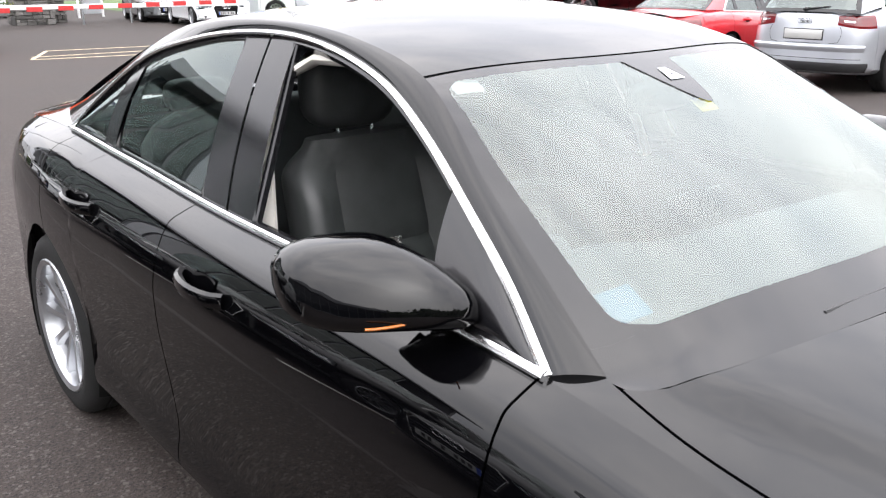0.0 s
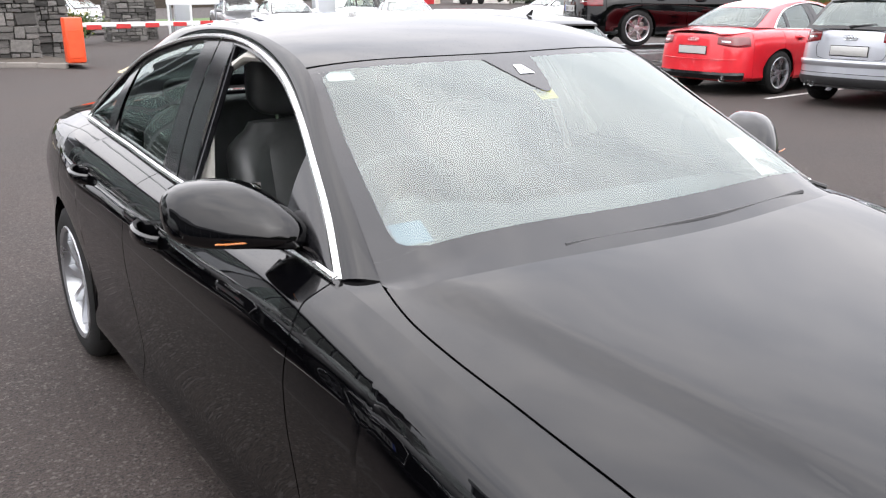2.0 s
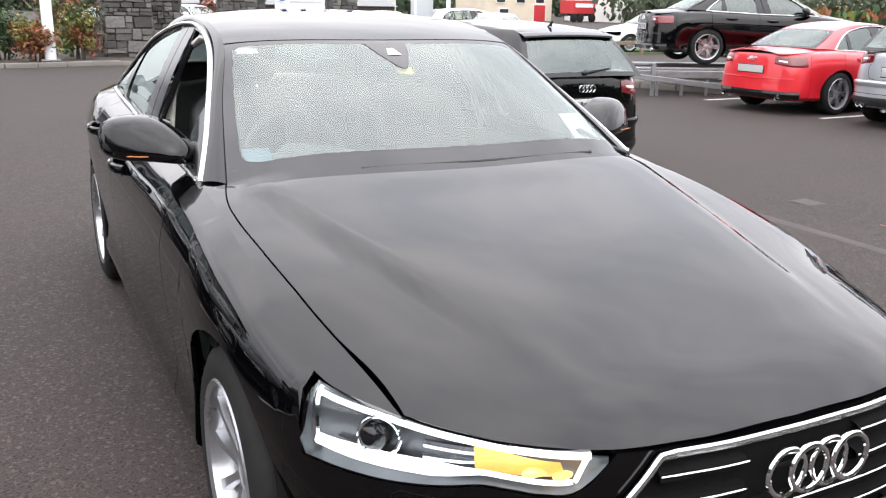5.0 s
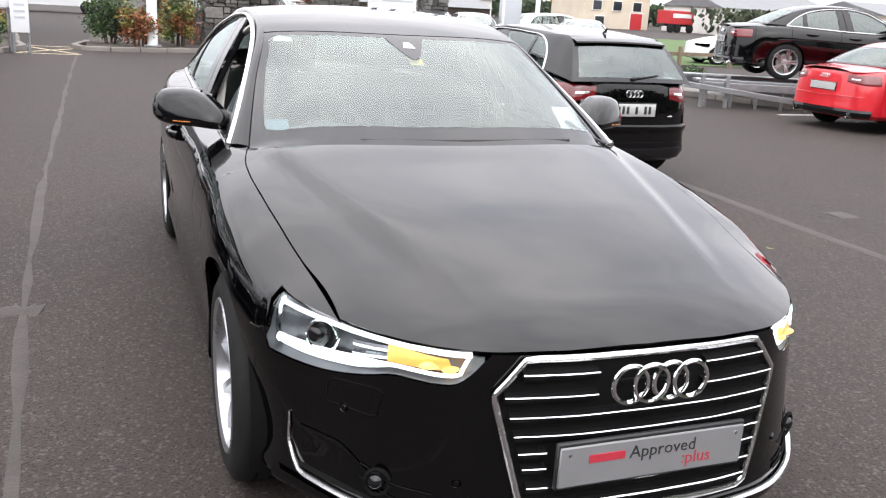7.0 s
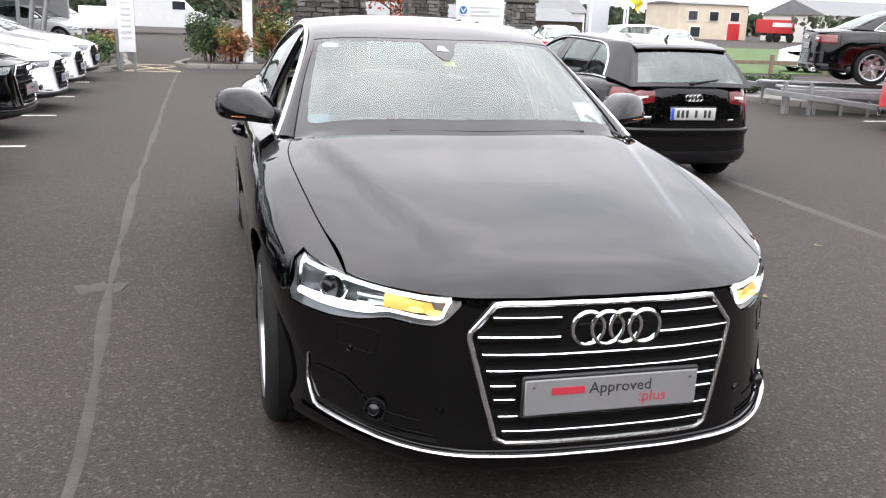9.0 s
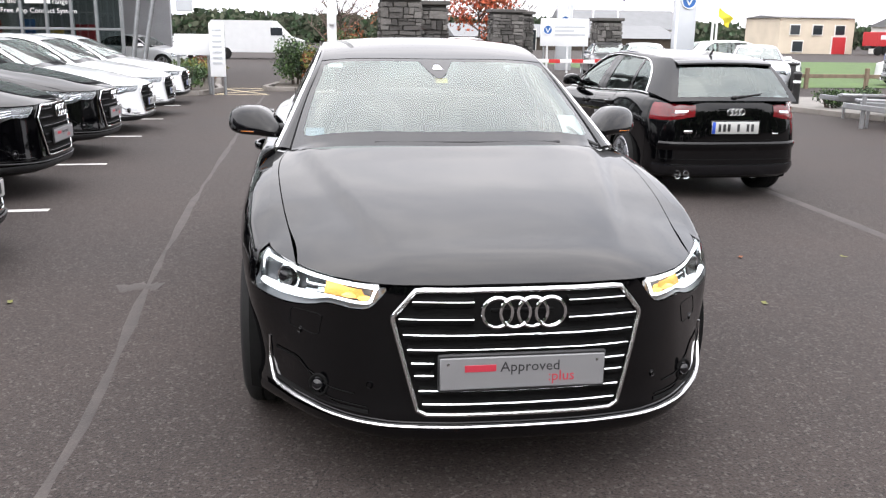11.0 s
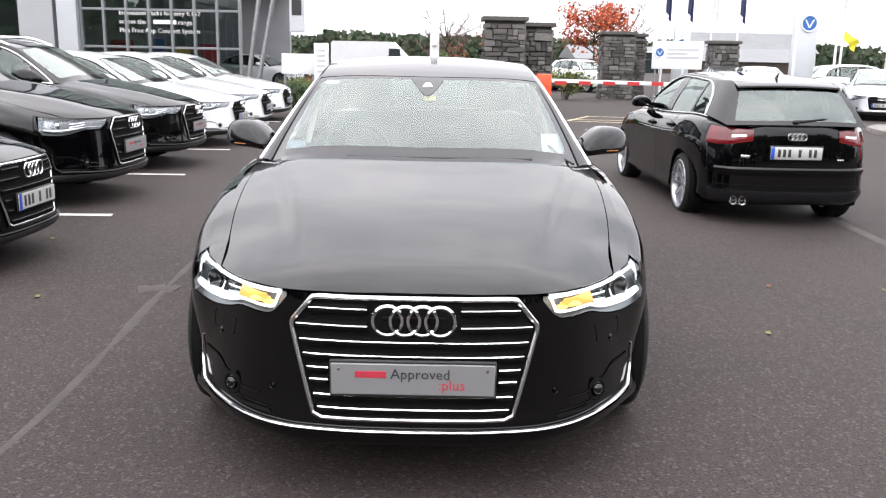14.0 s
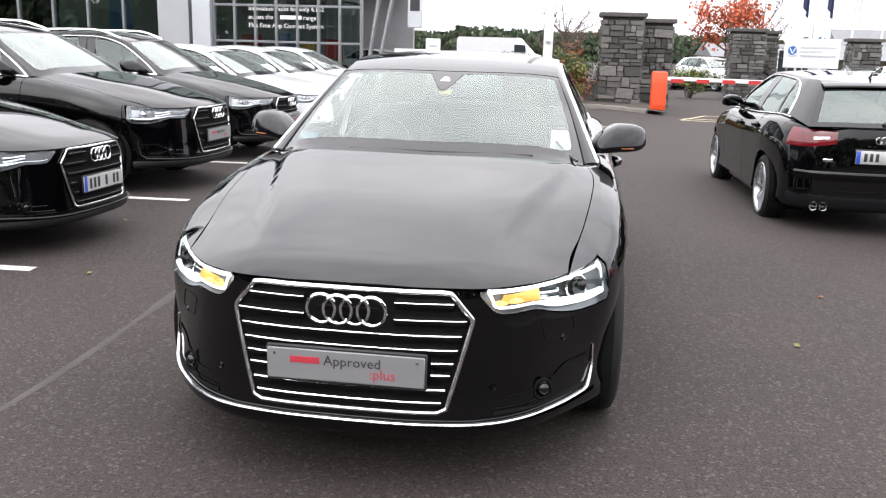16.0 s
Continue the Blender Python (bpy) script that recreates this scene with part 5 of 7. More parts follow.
for y in (1.42, 4.02, 6.72, 9.55, 12.25, 15.3):
    painted("bay_line", "worn white parking bay line", ribbon([(-2.62 - 0.05 * y, y), (-5, y - 0.12), (-7.6, y - 0.3)], 0.10, 0.004, 0.003, int(y * 10), 0.05), LINE_WHITE)
for x, y in ((10.05, 10.1), (9.75, 7.3), (9.5, 4.5)):
    painted("bay_line", "worn white parking bay line", ribbon([(x, y), (x + 2.5, y + 0.1), (x + 5.0, y + 0.2)], 0.10, 0.004, 0.003, int(y * 10), 0.05), LINE_WHITE)
hatch_l = Shape()
for p in ([(-3.05, 19.0), (-1.75, 21.2)], [(-1.80, 18.9), (-3.2, 21.4)], [(-3.1, 18.8), (-1.75, 18.75)], [(-3.3, 21.5), (-1.8, 21.4)]):
    o = ribbon(p, 0.08, 0.005, 0.004, 4, 0.1)
    hatch_l.add(o.v, o.f)
painted("box_marking", "worn yellow crossed box on the path", hatch_l, LINE_YELLOW)
hatch_r = Shape()
for p in ([(3.25, 18.6), (4.1, 20.6)], [(3.25, 18.6), (6.2, 18.0)], [(4.1, 20.6), (6.6, 20.2)], [(3.4, 19.2), (6.5, 19.0)]):
    o = ribbon(p, 0.08, 0.005, 0.004, 4, 0.1)
    hatch_r.add(o.v, o.f)
painted("box_marking", "worn yellow box under the barrier", hatch_r, LINE_YELLOW)


def bed(name, label, edge, back, mat, height=0.11):
    """A raised bed or island behind a kerb: edge and back are its two sides, point by point."""
    rows = [[(x, y, fall(x, y) + height - 0.012) for x, y in edge], [(x, y, fall(x, y) + height - 0.012) for x, y in back]]
    ob = tagged(part(name, Shape().grid(rows), mat), label, "bed", kind="structure")
    c = curve([(x, y, 0) for x, y in edge], 10 * len(edge))
    n = 0
    for k in range(0, len(c) - 5, 5):
        a, b = c[k], c[min(k + 5, len(c) - 1)]
        d = Vector(b - a)
        ln = d.length
        mm = pose(0, 0, 0, 0, 0, math.degrees(math.atan2(d.y, d.x)))
        mx, my = (a[0] + b[0]) / 2, (a[1] + b[1]) / 2
        tagged(part("kerb", Shape().box((mx, my, fall(mx, my) + height / 2 - 0.05), (ln - 0.012, 0.15, height + 0.1), 0.018, mm), CONCRETE, ob))
        n += 1
    return ob


bed("planting_bed_middle", "planted bed with bark behind a concrete kerb", [(-1.72, 23.0), (-1.70, 20.3), (-0.4, 20.35), (1.0, 20.9), (2.2, 20.4), (2.95, 19.75)],
    [(-1.6, 32), (-1.2, 31), (0, 30), (1.2, 29), (2.4, 26), (3.1, 21.4)], SOIL)
bed("planting_bed_left", "planted bed with bark behind a concrete kerb", [(-12, 17.6), (-6, 17.9), (-4.4, 18.2), (-3.2, 18.6), (-3.3, 21.5), (-4.2, 30)],
    [(-12, 20), (-8, 21), (-6, 22), (-5.0, 23), (-5.2, 26), (-6, 31)], SOIL)
bed("island_right", "grass island behind a concrete kerb", [(11.6, 10.3), (10.8, 12.0), (10.3, 13.6), (10.0, 16.3), (10.6, 17.8), (12.2, 18.5)],
    [(15.1, 10.2), (14.2, 12.0), (13.6, 13.8), (13.1, 16.0), (13.1, 17.4), (13.4, 18.2)], PAVING)

lawn = part("lawn", Shape().grid([[(x, y, fall(x, y) + 0.02) for x in (13.4, 20, 30, 60, 120)] for y in (24.5, 30, 38, 46, 58)]), GRASS)
tagged(lawn, "strip of mown green grass beyond the yard", "grass", kind="structure")
bank = part("grass_bank", Shape().grid([[(x, y, fall(x, y) + 0.02 + h) for x in (22, 30, 45, 80, 140)] for y, h in ((6, 0), (12, 0.1), (18, 0.3), (23.5, 0.3))]), GRASS)
tagged(bank, "rough grass beside the yard", "grass", kind="structure")

# ---------------------------------------------------------------- cars
BIG_SALOON = dict(style="saloon", paint=PAINT_BLACK, fine=True, fo=0.945, wb=2.912, ro=1.088, half=0.937, clear=0.2, belt=0.945, roof=1.44, tyre=0.33,
                  dealer=True, indicator=True, open_window=True, wheel="ten_spoke", spokes=10)
main_car = car("saloon_car", "black executive saloon with its driver's window open", pose(0, 0, 0), BIG_SALOON)

SALOON = dict(BIG_SALOON, fine=False, fo=0.86, wb=2.81, ro=1.03, half=0.915, belt=0.925, roof=1.415, open_window=False, indicator=False, dealer=False, wheel="twin_spoke", spokes=5, twin=True)
HATCH = dict(SALOON, style="hatch", fo=0.85, wb=2.637, ro=0.80, half=0.880, belt=0.955, roof=1.425, wheel="hatch_spoke", spokes=10, twin=False, tyre=0.315)
SUV_BIG = dict(HATCH, fo=0.90, wb=2.81, ro=0.92, half=0.945, belt=1.075, roof=1.60, clear=0.25, tyre=0.355, dealer=True, roof_rails=True, rim=0.24, wheel="suv_spoke")
SUV_SMALL = dict(HATCH, fo=0.88, wb=2.603, ro=0.90, half=0.92, belt=1.03, roof=1.55, clear=0.24, tyre=0.34, dealer=True, roof_rails=True, wheel="suv_small_spoke")


def place(x, y, heading, lift=0.0):
    """heading: degrees, anticlockwise from +x, in which the nose points."""
    return pose(x, y, fall(x, y) + lift, 0, 0, heading + 90)


def nose_at(x, y, heading, sp, lift=0.0):
    """The pose that puts the middle of the nose at x, y."""
    a = radians(heading)
    return place(x - sp["fo"] * math.cos(a), y - sp["fo"] * math.sin(a), heading, lift)


def tail_at(x, y, heading, sp, lift=0.0):
    a = radians(heading)
    d = sp["wb"] + sp["ro"]
    return place(x + d * math.cos(a), y + d * math.sin(a), heading, lift)


car("hatchback_car", "black five-door hatchback with red tail lights", tail_at(3.35, 4.43, 91.0, HATCH, 0.0), dict(HATCH, half=0.862, paint=PAINT_BLACK, front=False, rear_plate=0.715, badges=True))
row = "cars parked in the bays beside the showroom"
car("hatchback_car", "black hatchback parked nose out in a bay", nose_at(-2.68, 2.25, -2, HATCH), dict(HATCH, paint=PAINT_BLACK, rear=False), row)
car("suv", "black sport utility car with grey dealer plate", nose_at(-2.96, 5.03, -2, SUV_BIG), dict(SUV_BIG, paint=PAINT_BLACK, rear=True), row)
car("suv", "black compact sport utility car with roof rails", nose_at(-3.06, 7.72, -2, SUV_SMALL), dict(SUV_SMALL, paint=PAINT_BLACK, rear=True), row)
car("saloon_car", "white saloon parked nose out in a bay", nose_at(-3.12, 10.5, -2, SALOON), dict(SALOON, paint=PAINT_WHITE, rear=False, mirror=PAINT_WHITE), row)
car("saloon_car", "white saloon parked nose out in a bay", nose_at(-3.22, 13.2, -2, SALOON), dict(SALOON, paint=PAINT_WHITE, rear=False), row)
car("saloon_car", "white saloon parked nose out in a bay", nose_at(-3.32, 16.0, -2, SALOON), dict(SALOON, paint=PAINT_WHITE, rear=False), row)
car("saloon_car", "red saloon with blank white rear plate", tail_at(9.35, 8.42, 2, SALOON), dict(SALOON, paint=PAINT_RED, front=False, blank_plate=True, tint=GLASS_DARK))
car("suv", "silver compact sport utility car", tail_at(9.5, 5.92, 4, SUV_SMALL), dict(SUV_SMALL, paint=PAINT_SILVER, front=False, blank_plate=True, plain_bumper=True))
car("saloon_car", "black saloon raised on a display ramp", tail_at(10.2, 12.2, -22, SALOON, 0.56), dict(SALOON, paint=PAINT_BLACK, front=False, tint=GLASS_DARK))
car("suv", "white sport utility car beside the lawn", tail_at(24.0, 25.5, 168, SUV_SMALL), dict(SUV_SMALL, paint=PAINT_WHITE, front=False, tint=GLASS_DARK))

# ---------------------------------------------------------------- buildings, gate, planting, distance
STONE = material("grey_rubble_stone", (0.105, 0.10, 0.094), 0.9, 0, 0.35, 5, 60, bump=0.012, bump_scale=25, island=0.6)
MORTAR = material("dark_mortar", (0.035, 0.033, 0.03), 0.95, 0, 0.25, 6, 60)
CAPSTONE = material("dark_capstone", (0.085, 0.08, 0.075), 0.9, 0, 0.25, 4, 60, bump=0.004)
ORANGE = material("orange_painted_metal", (0.72, 0.075, 0.02), 0.45, 0, 0.12, 5, 200)
POST_WHITE = material("white_painted_metal", (0.72, 0.73, 0.74), 0.4, 0, 0.06, 3, 200)
STRIPE_RED = material("red_reflective_tape", (0.45, 0.03, 0.03), 0.4, 0, 0.12)
CLADDING = material("silver_grey_cladding", (0.36, 0.37, 0.385), 0.4, 0.4, 0.08, 0.8, 200)
MULLION = material("grey_aluminium_mullion", (0.22, 0.23, 0.24), 0.4, 0.6, 0.1, 4, 300)
SHOP_GLASS = glass_material("showroom_glass", (0.60, 0.66, 0.66), 0.0, 1.9)
SHOP_FLOOR = material("showroom_floor", (0.30, 0.29, 0.28), 0.3, 0, 0.1)
SHOP_WALL = material("showroom_back_wall", (0.30, 0.30, 0.31), 0.8, 0, 0.2, 0.6, 20)
SIGN_BLUE = material("blue_sign_face", (0.03, 0.12, 0.36), 0.35, 0, 0.1)
SIGN_GREY = material("silver_sign_panel", (0.50, 0.52, 0.55), 0.35, 0.4, 0.05, 2, 200)
GALV = material("galvanised_steel", (0.27, 0.28, 0.29), 0.45, 0.7, 0.18, 9, 120)
LETTER = material("white_lettering", (0.78, 0.78, 0.78), 0.5, 0, 0.05)
BARK = material("brown_bark", (0.075, 0.06, 0.048), 0.95, 0, 0.35, 14, 90, bump=0.01, bump_scale=40)
LEAF_GREEN = material("green_leaves", (0.045, 0.085, 0.020), 0.6, 0, 0.35, 4, 60, island=0.5)
LEAF_DARK = material("dark_evergreen_leaves", (0.022, 0.045, 0.016), 0.65, 0, 0.35, 4, 60, island=0.5)
LEAF_RUST = material("rust_brown_leaves", (0.19, 0.062, 0.022), 0.7, 0, 0.4, 4, 60, island=0.5)
LEAF_LIME = material("yellow_green_leaves", (0.15, 0.15, 0.03), 0.65, 0, 0.35, 4, 60, island=0.45)
LEAF_RED = material("red_autumn_leaves", (0.46, 0.09, 0.035), 0.7, 0, 0.35, 4, 60, island=0.4)
TWIG = material("bare_twigs", (0.12, 0.085, 0.07), 0.95, 0, 0.3, 8, 60)
WOODS = material("far_woods", (0.075, 0.085, 0.055), 0.95, 0, 0.4, 0.3, 6, island=0.4)
RENDER_CREAM = material("cream_render", (0.55, 0.48, 0.38), 0.85, 0, 0.12, 0.6, 20)
RENDER_WHITE = material("white_render", (0.68, 0.67, 0.64), 0.85, 0, 0.1, 0.6, 20)
ROOF_GREY = material("grey_sheet_roof", (0.16, 0.165, 0.17), 0.6, 0.2, 0.15, 1.0, 20)
WINDOW_DARK = material("dark_window_pane", (0.02, 0.025, 0.03), 0.08, 0, 0.2)
TIMBER = material("weathered_timber", (0.17, 0.13, 0.09), 0.85, 0, 0.3, 6, 80, stretch=(1, 1, 0.2))
FLAG_DARK = material("dark_blue_flag", (0.03, 0.035, 0.09), 0.8, 0, 0.15)
FLAG_YELLOW = material("yellow_flag", (0.65, 0.55, 0.04), 0.8, 0, 0.15)
SIGN_YELLOW = material("yellow_sign", (0.62, 0.36, 0.02), 0.5, 0, 0.1)
RED_SHEET = material("red_painted_sheet", (0.42, 0.025, 0.03), 0.5, 0, 0.12)


def solid(name, label, cat, shape, mat, kind="", group="", smooth=False):
    return tagged(part(name, shape, mat, None, "", smooth), label, cat, group, kind)


# --- showroom: a glazed front facing the yard
SX0, SX1, SY = -30.0, -6.5, 26.0
SZ = fall(0, SY)
show = thing("showroom", "grey clad car showroom with tall glazed front", "building")
body = Shape()
body.box(((SX0 + SX1) / 2, SY + 9.2, SZ + 4.2), (SX1 - SX0, 0.3, 8.4), 0.02)
body.box((SX0 + 0.15, SY + 4.6, SZ + 4.2), (0.3, 9.0, 8.4), 0.02)
part("back_wall", body, SHOP_WALL, show, "", False)
part("floor_slab", Shape().box(((SX0 + SX1) / 2, SY + 4.5, SZ - 0.05), (SX1 - SX0, 9.2, 0.3), 0.02), SHOP_FLOOR, show, "", False)
part("roof", Shape().box(((SX0 + SX1) / 2, SY + 4.2, SZ + 8.6), (SX1 - SX0 + 2.4, 11.5, 0.5), 0.04), CLADDING, show, "overhanging flat roof", False)
part("upper_floor", Shape().box(((SX0 + SX1) / 2, SY + 5.2, SZ + 4.1), (SX1 - SX0, 8.0, 0.35), 0.02), CLADDING, show, "", False)
for x0, x1 in ((-13.75, -12.62), (-12.5, -11.85)):
    part("clad_panel", Shape().box(((x0 + x1) / 2, SY - 0.1, SZ + 4.2), (x1 - x0, 0.35, 8.4), 0.02), CLADDING if x0 < -13 else SIGN_GREY, show, "", False)


def glazing(x0, x1, cols, levels, y=SY):
    xs = np.linspace(x0, x1, cols + 1)
    for x in xs:
        part("mullion", Shape().box((x, y, SZ + 4.2), (0.09, 0.16, 8.4), 0.01), MULLION, show, "", False)
    for z in levels:
        part("transom", Shape().box(((x0 + x1) / 2, y - 0.01, SZ + z), (x1 - x0, 0.12, 0.08), 0.01), MULLION, show, "", False)
    zz = [0.0] + list(levels) + [8.4]
    for a, b in zip(xs, xs[1:]):
        for c, d in zip(zz, zz[1:]):
            part("pane", Shape().box(((a + b) / 2, y + 0.02, SZ + (c + d) / 2), (b - a - 0.06, 0.02, d - c - 0.04), 0.0), SHOP_GLASS, show, "", False)


glazing(-11.8, -6.6, 7, (0.5, 1.55, 2.75, 4.1, 5.6, 7.0))
glazing(-24.4, -13.8, 8, (0.3, 4.1, 6.2))
for k, (x, z, w, mt) in enumerate(((-11.3, 1.2, 0.8, RED_SHEET), (-10.2, 0.9, 0.5, SIGN_BLUE), (-9.4, 1.0, 0.5, SIGN_YELLOW), (-8.5, 1.1, 0.7, RED_SHEET), (-17.3, 1.9, 1.0, SIGN_BLUE), (-15.2, 1.6, 0.7, RED_SHEET))):
    part("display_panel", Shape().box((x, SY + 2.2 + 0.4 * k, SZ + z + 0.2), (w, 0.06, 3.2 if k == 4 else 1.5 if mt is SIGN_BLUE else 0.8), 0.01), mt, show, "coloured display panel inside", False)
for k, (words, z) in enumerate((("Innovation Packs for only \u20ac162", 2.30), ("across the", 2.02), ("Plus Free App Connect System", 1.74))):
    mm = Matrix.Translation((-10.55, SY - 0.06, SZ + z + 0.28)) @ pose(0, 0, 0, 90, 0, 0)
    part("window_lettering", text_shape(words, 0.21, mm, 0.004), LETTER, show, "white lettering on the glass", False)
part("brand_bar", Shape().box((-9.05, SY - 0.06, SZ + 2.37), (0.75, 0.008, 0.13), 0.0), LETTER, show, "", False)
part("window_lettering", text_shape("range", 0.21, Matrix.Translation((-8.62, SY - 0.06, SZ + 2.30)) @ pose(0, 0, 0, 90, 0, 0), 0.004), LETTER, show, "", False)
for k in range(16):
    x, y = -23 + 1.05 * k + (k % 3) * 0.2, SY + 1.6 + (k % 4) * 1.4
    part("ceiling_lamp", Shape().ball((x, y, SZ + 3.75), (0.09, 0.09, 0.06), 6, 10), material("lit_ceiling_lamp", (0.9, 0.9, 0.85), emit=(1.0, 0.93, 0.8), emit_strength=5.0) if k == 0 else bpy.data.materials["lit_ceiling_lamp"], show, "lit round ceiling lamp" if k == 0 else "")
slant = Shape()
for x0, x1 in ((-6.2, -4.9), (-5.9, -4.2)):
    slant.tube([(x0, SY - 1.2, SZ), (x1, SY - 1.2, SZ + 8.4)], 0.075, 10)
part("slanted_column", slant, GALV, show, "slanting steel columns")
part("blade_sign", Shape().box((-4.4, SY - 2.0, SZ + 3.9), (0.45, 0.14, 3.6), 0.02), SIGN_GREY, show, "upright white sign blade", False)
part("sign_mark", Shape().box((-4.4, SY - 2.08, SZ + 2.9), (0.3, 0.02, 0.6), 0.01), INK_BLACK, show, "", False)


# --- the showroom's long side behind the parked row, mirrored in the cars' doors
wing = thing("showroom_wing", "long low showroom wing with dark glazing", "building")
part("wall", Shape().box((-15.5, -6.0, 2.4), (0.3, 28.0, 4.8), 0.02), SHOP_WALL, wing, "", False)
part("fascia", Shape().box((-15.2, -6.0, 4.5), (0.5, 28.2, 0.7), 0.03), CLADDING, wing, "", False)
for k in range(15):
    part("mullion", Shape().box((-15.3, -20 + 2.0 * k, 2.05), (0.14, 0.10, 4.1), 0.01), MULLION, wing, "", False)
    if k < 14:
        for z0, z1 in ((0.2, 2.4), (2.48, 4.1)):
            part("pane", Shape().box((-15.33, -19 + 2.0 * k, (z0 + z1) / 2), (0.02, 1.88, z1 - z0), 0.0), WINDOW_DARK, wing, "", False)


# --- gate pillars of rubble stone
def pillar(x, y, w, h, d, seed, group="stone gate pillars"):
    rnd = random.Random(seed)
    z0 = fall(x, y)
    ob = thing("gate_pillar", "rubble stone gate pillar with a flat dark capstone", "pillar", None, group)
    part("core", Shape().box((x, y, z0 + h / 2 + 0.05), (w - 0.07, d - 0.07, h + 0.1), 0.0), MORTAR, ob, "", False)
    part("capstone", Shape().box((x, y, z0 + h + 0.14), (w + 0.16, d + 0.16, 0.13), 0.025), CAPSTONE, ob, "", False)
    for face in ("front", "left", "right"):
        span = w if face == "front" else d
        z = 0.0
        while z < h - 0.03:
            rh = min(rnd.choice((0.14, 0.20, 0.26, 0.32)), h - z)
            if h - z - rh < 0.08:
                rh = h - z
            u = -span / 2
            while u < span / 2 - 0.02:
                rw = min(rnd.choice((0.18, 0.24, 0.32, 0.42, 0.52)), span / 2 - u)
                if span / 2 - u - rw < 0.12:
                    rw = span / 2 - u
                cells = [(u, z, rw, rh)]
                if rh > 0.18 and rnd.random() < 0.6:
                    q = rnd.uniform(0.35, 0.65)
                    cells = [(u, z, rw, rh * q), (u, z + rh * q, rw, rh * (1 - q))]
                    if rnd.random() < 0.4:
                        p = rnd.uniform(0.35, 0.65)
                        cells[1:] = [(u, z + rh * q, rw * p, rh * (1 - q)), (u + rw * p, z + rh * q, rw * (1 - p), rh * (1 - q))]
                for cu0, cz0, cw_, ch_ in cells:
                    key = rnd.randrange(9)
                    if ("stone", key) not in MESHES:
                        r2 = random.Random(key + 50)
                        st = Shape().box((0, 0, 0), (1, 0.09, 1), 0.0)
                        st.v = [(p * (r2.uniform(0.78, 1.0) if q_ < 0 else 1.0), q_ + r2.uniform(-0.012, 0.012), w_ * (r2.uniform(0.72, 1.0) if q_ < 0 else 1.0)) for p, q_, w_ in st.v]
                        MESHES[("stone", key)] = st.mesh("stone", STONE, False)
                    so = part("stone", MESHES[("stone", key)], None, ob)
                    out = rnd.uniform(-0.012, 0.035)
                    cu, cz = cu0 + cw_ / 2, cz0 + ch_ / 2
                    tilt = rnd.uniform(-3, 3)
                    if face == "front":
                        mm = pose(x + cu, y - d / 2 - out + 0.03, z0 + cz, 0, tilt, 0)
                    elif face == "left":
                        mm = pose(x - w / 2 - out + 0.03, y + cu, z0 + cz, 0, 0, -90) @ pose(0, 0, 0, 0, tilt, 0)
                    else:
                        mm = pose(x + w / 2 + out - 0.03, y + cu, z0 + cz, 0, 0, 90) @ pose(0, 0, 0, 0, tilt, 0)
                    so.matrix_basis = mm @ Matrix.Diagonal((cw_ - 0.012, 1, ch_ - 0.012, 1))
                u += rw
            z += rh
    return ob


pillar(1.90, 23.3, 1.2, 2.45, 1.0, 1)
pillar(3.00, 24.6, 0.95, 2.40, 0.9, 2)
pillar(7.1, 32.5, 1.25, 2.45, 1.0, 4)
pillar(8.0, 33.6, 0.85, 2.42, 0.9, 5)
pillar(11.6, 33.2, 1.05, 2.2, 1.0, 6)
low_wall = Shape().box((1.15, 23.6, fall(0, 23) + 0.33), (0.75, 0.8, 0.66), 0.03)
solid("low_wall", "low stone wall beside the gate pillar", "wall", low_wall, STONE, "structure")

# --- barrier
bz = fall(2.85, 20.6)
bar = thing("barrier", "orange parking barrier with striped arm lowered", "barrier")
part("cabinet", Shape().box((2.85, 20.65, bz + 0.10 + 0.50), (0.40, 0.34, 1.0), 0.035), ORANGE, bar)
part("cabinet_door", Shape().box((2.85, 20.472, bz + 0.10 + 0.42), (0.32, 0.012, 0.62), 0.008), ORANGE, bar)
part("arm", Shape().box((5.95, 20.55, bz + 0.90), (6.0, 0.045, 0.10), 0.012, pose(0, 0, 0, 0, 0.6, 0)), POST_WHITE, bar)
for k in range(9):
    part("stripe", Shape().box((3.30 + 0.66 * k, 20.55, bz + 0.90 + 0.0105 * (5.95 - 3.30 - 0.66 * k) * -1), (0.33, 0.052, 0.104), 0.004, pose(0, 0, 0, 0, 0.6, 0)), STRIPE_RED, bar)
rest = Shape().box((9.05, 20.6, bz + 0.45), (0.12, 0.12, 0.9), 0.02)
part("arm_rest", rest, POST_WHITE, bar)

# --- poles and signs
pole = thing("lighting_column", "white painted lighting column", "pole")
part("shaft", Shape().tube([(-0.15, 21.0, fall(0, 21)), (-0.15, 21.0, 3.0), (-0.15, 21.0, 9.0)], [0.13, 0.125, 0.09], 20), POST_WHITE, pole)
part("base_plate", Shape().box((-0.15, 21.0, fall(0, 21) + 0.13), (0.42, 0.42, 0.04), 0.008), GALV, pole)
part("box", Shape().box((-0.15, 20.84, 1.75), (0.16, 0.12, 0.24), 0.01), POST_WHITE, pole)


def post_sign(name, label, x, y, w, z0, z1, face, posts=True):
    g = fall(x, y)
    ob = thing(name, label, "sign")
    part("board", Shape().box((x, y, (z0 + z1) / 2), (w, 0.05, z1 - z0), 0.008), face, ob)
    if posts:
        for s in (-1, 1):
            part("post", Shape().tube([(x + s * w * 0.42, y + 0.05, g), (x + s * w * 0.42, y + 0.05, z1 - 0.05)], 0.035, 10), GALV, ob)
    return ob


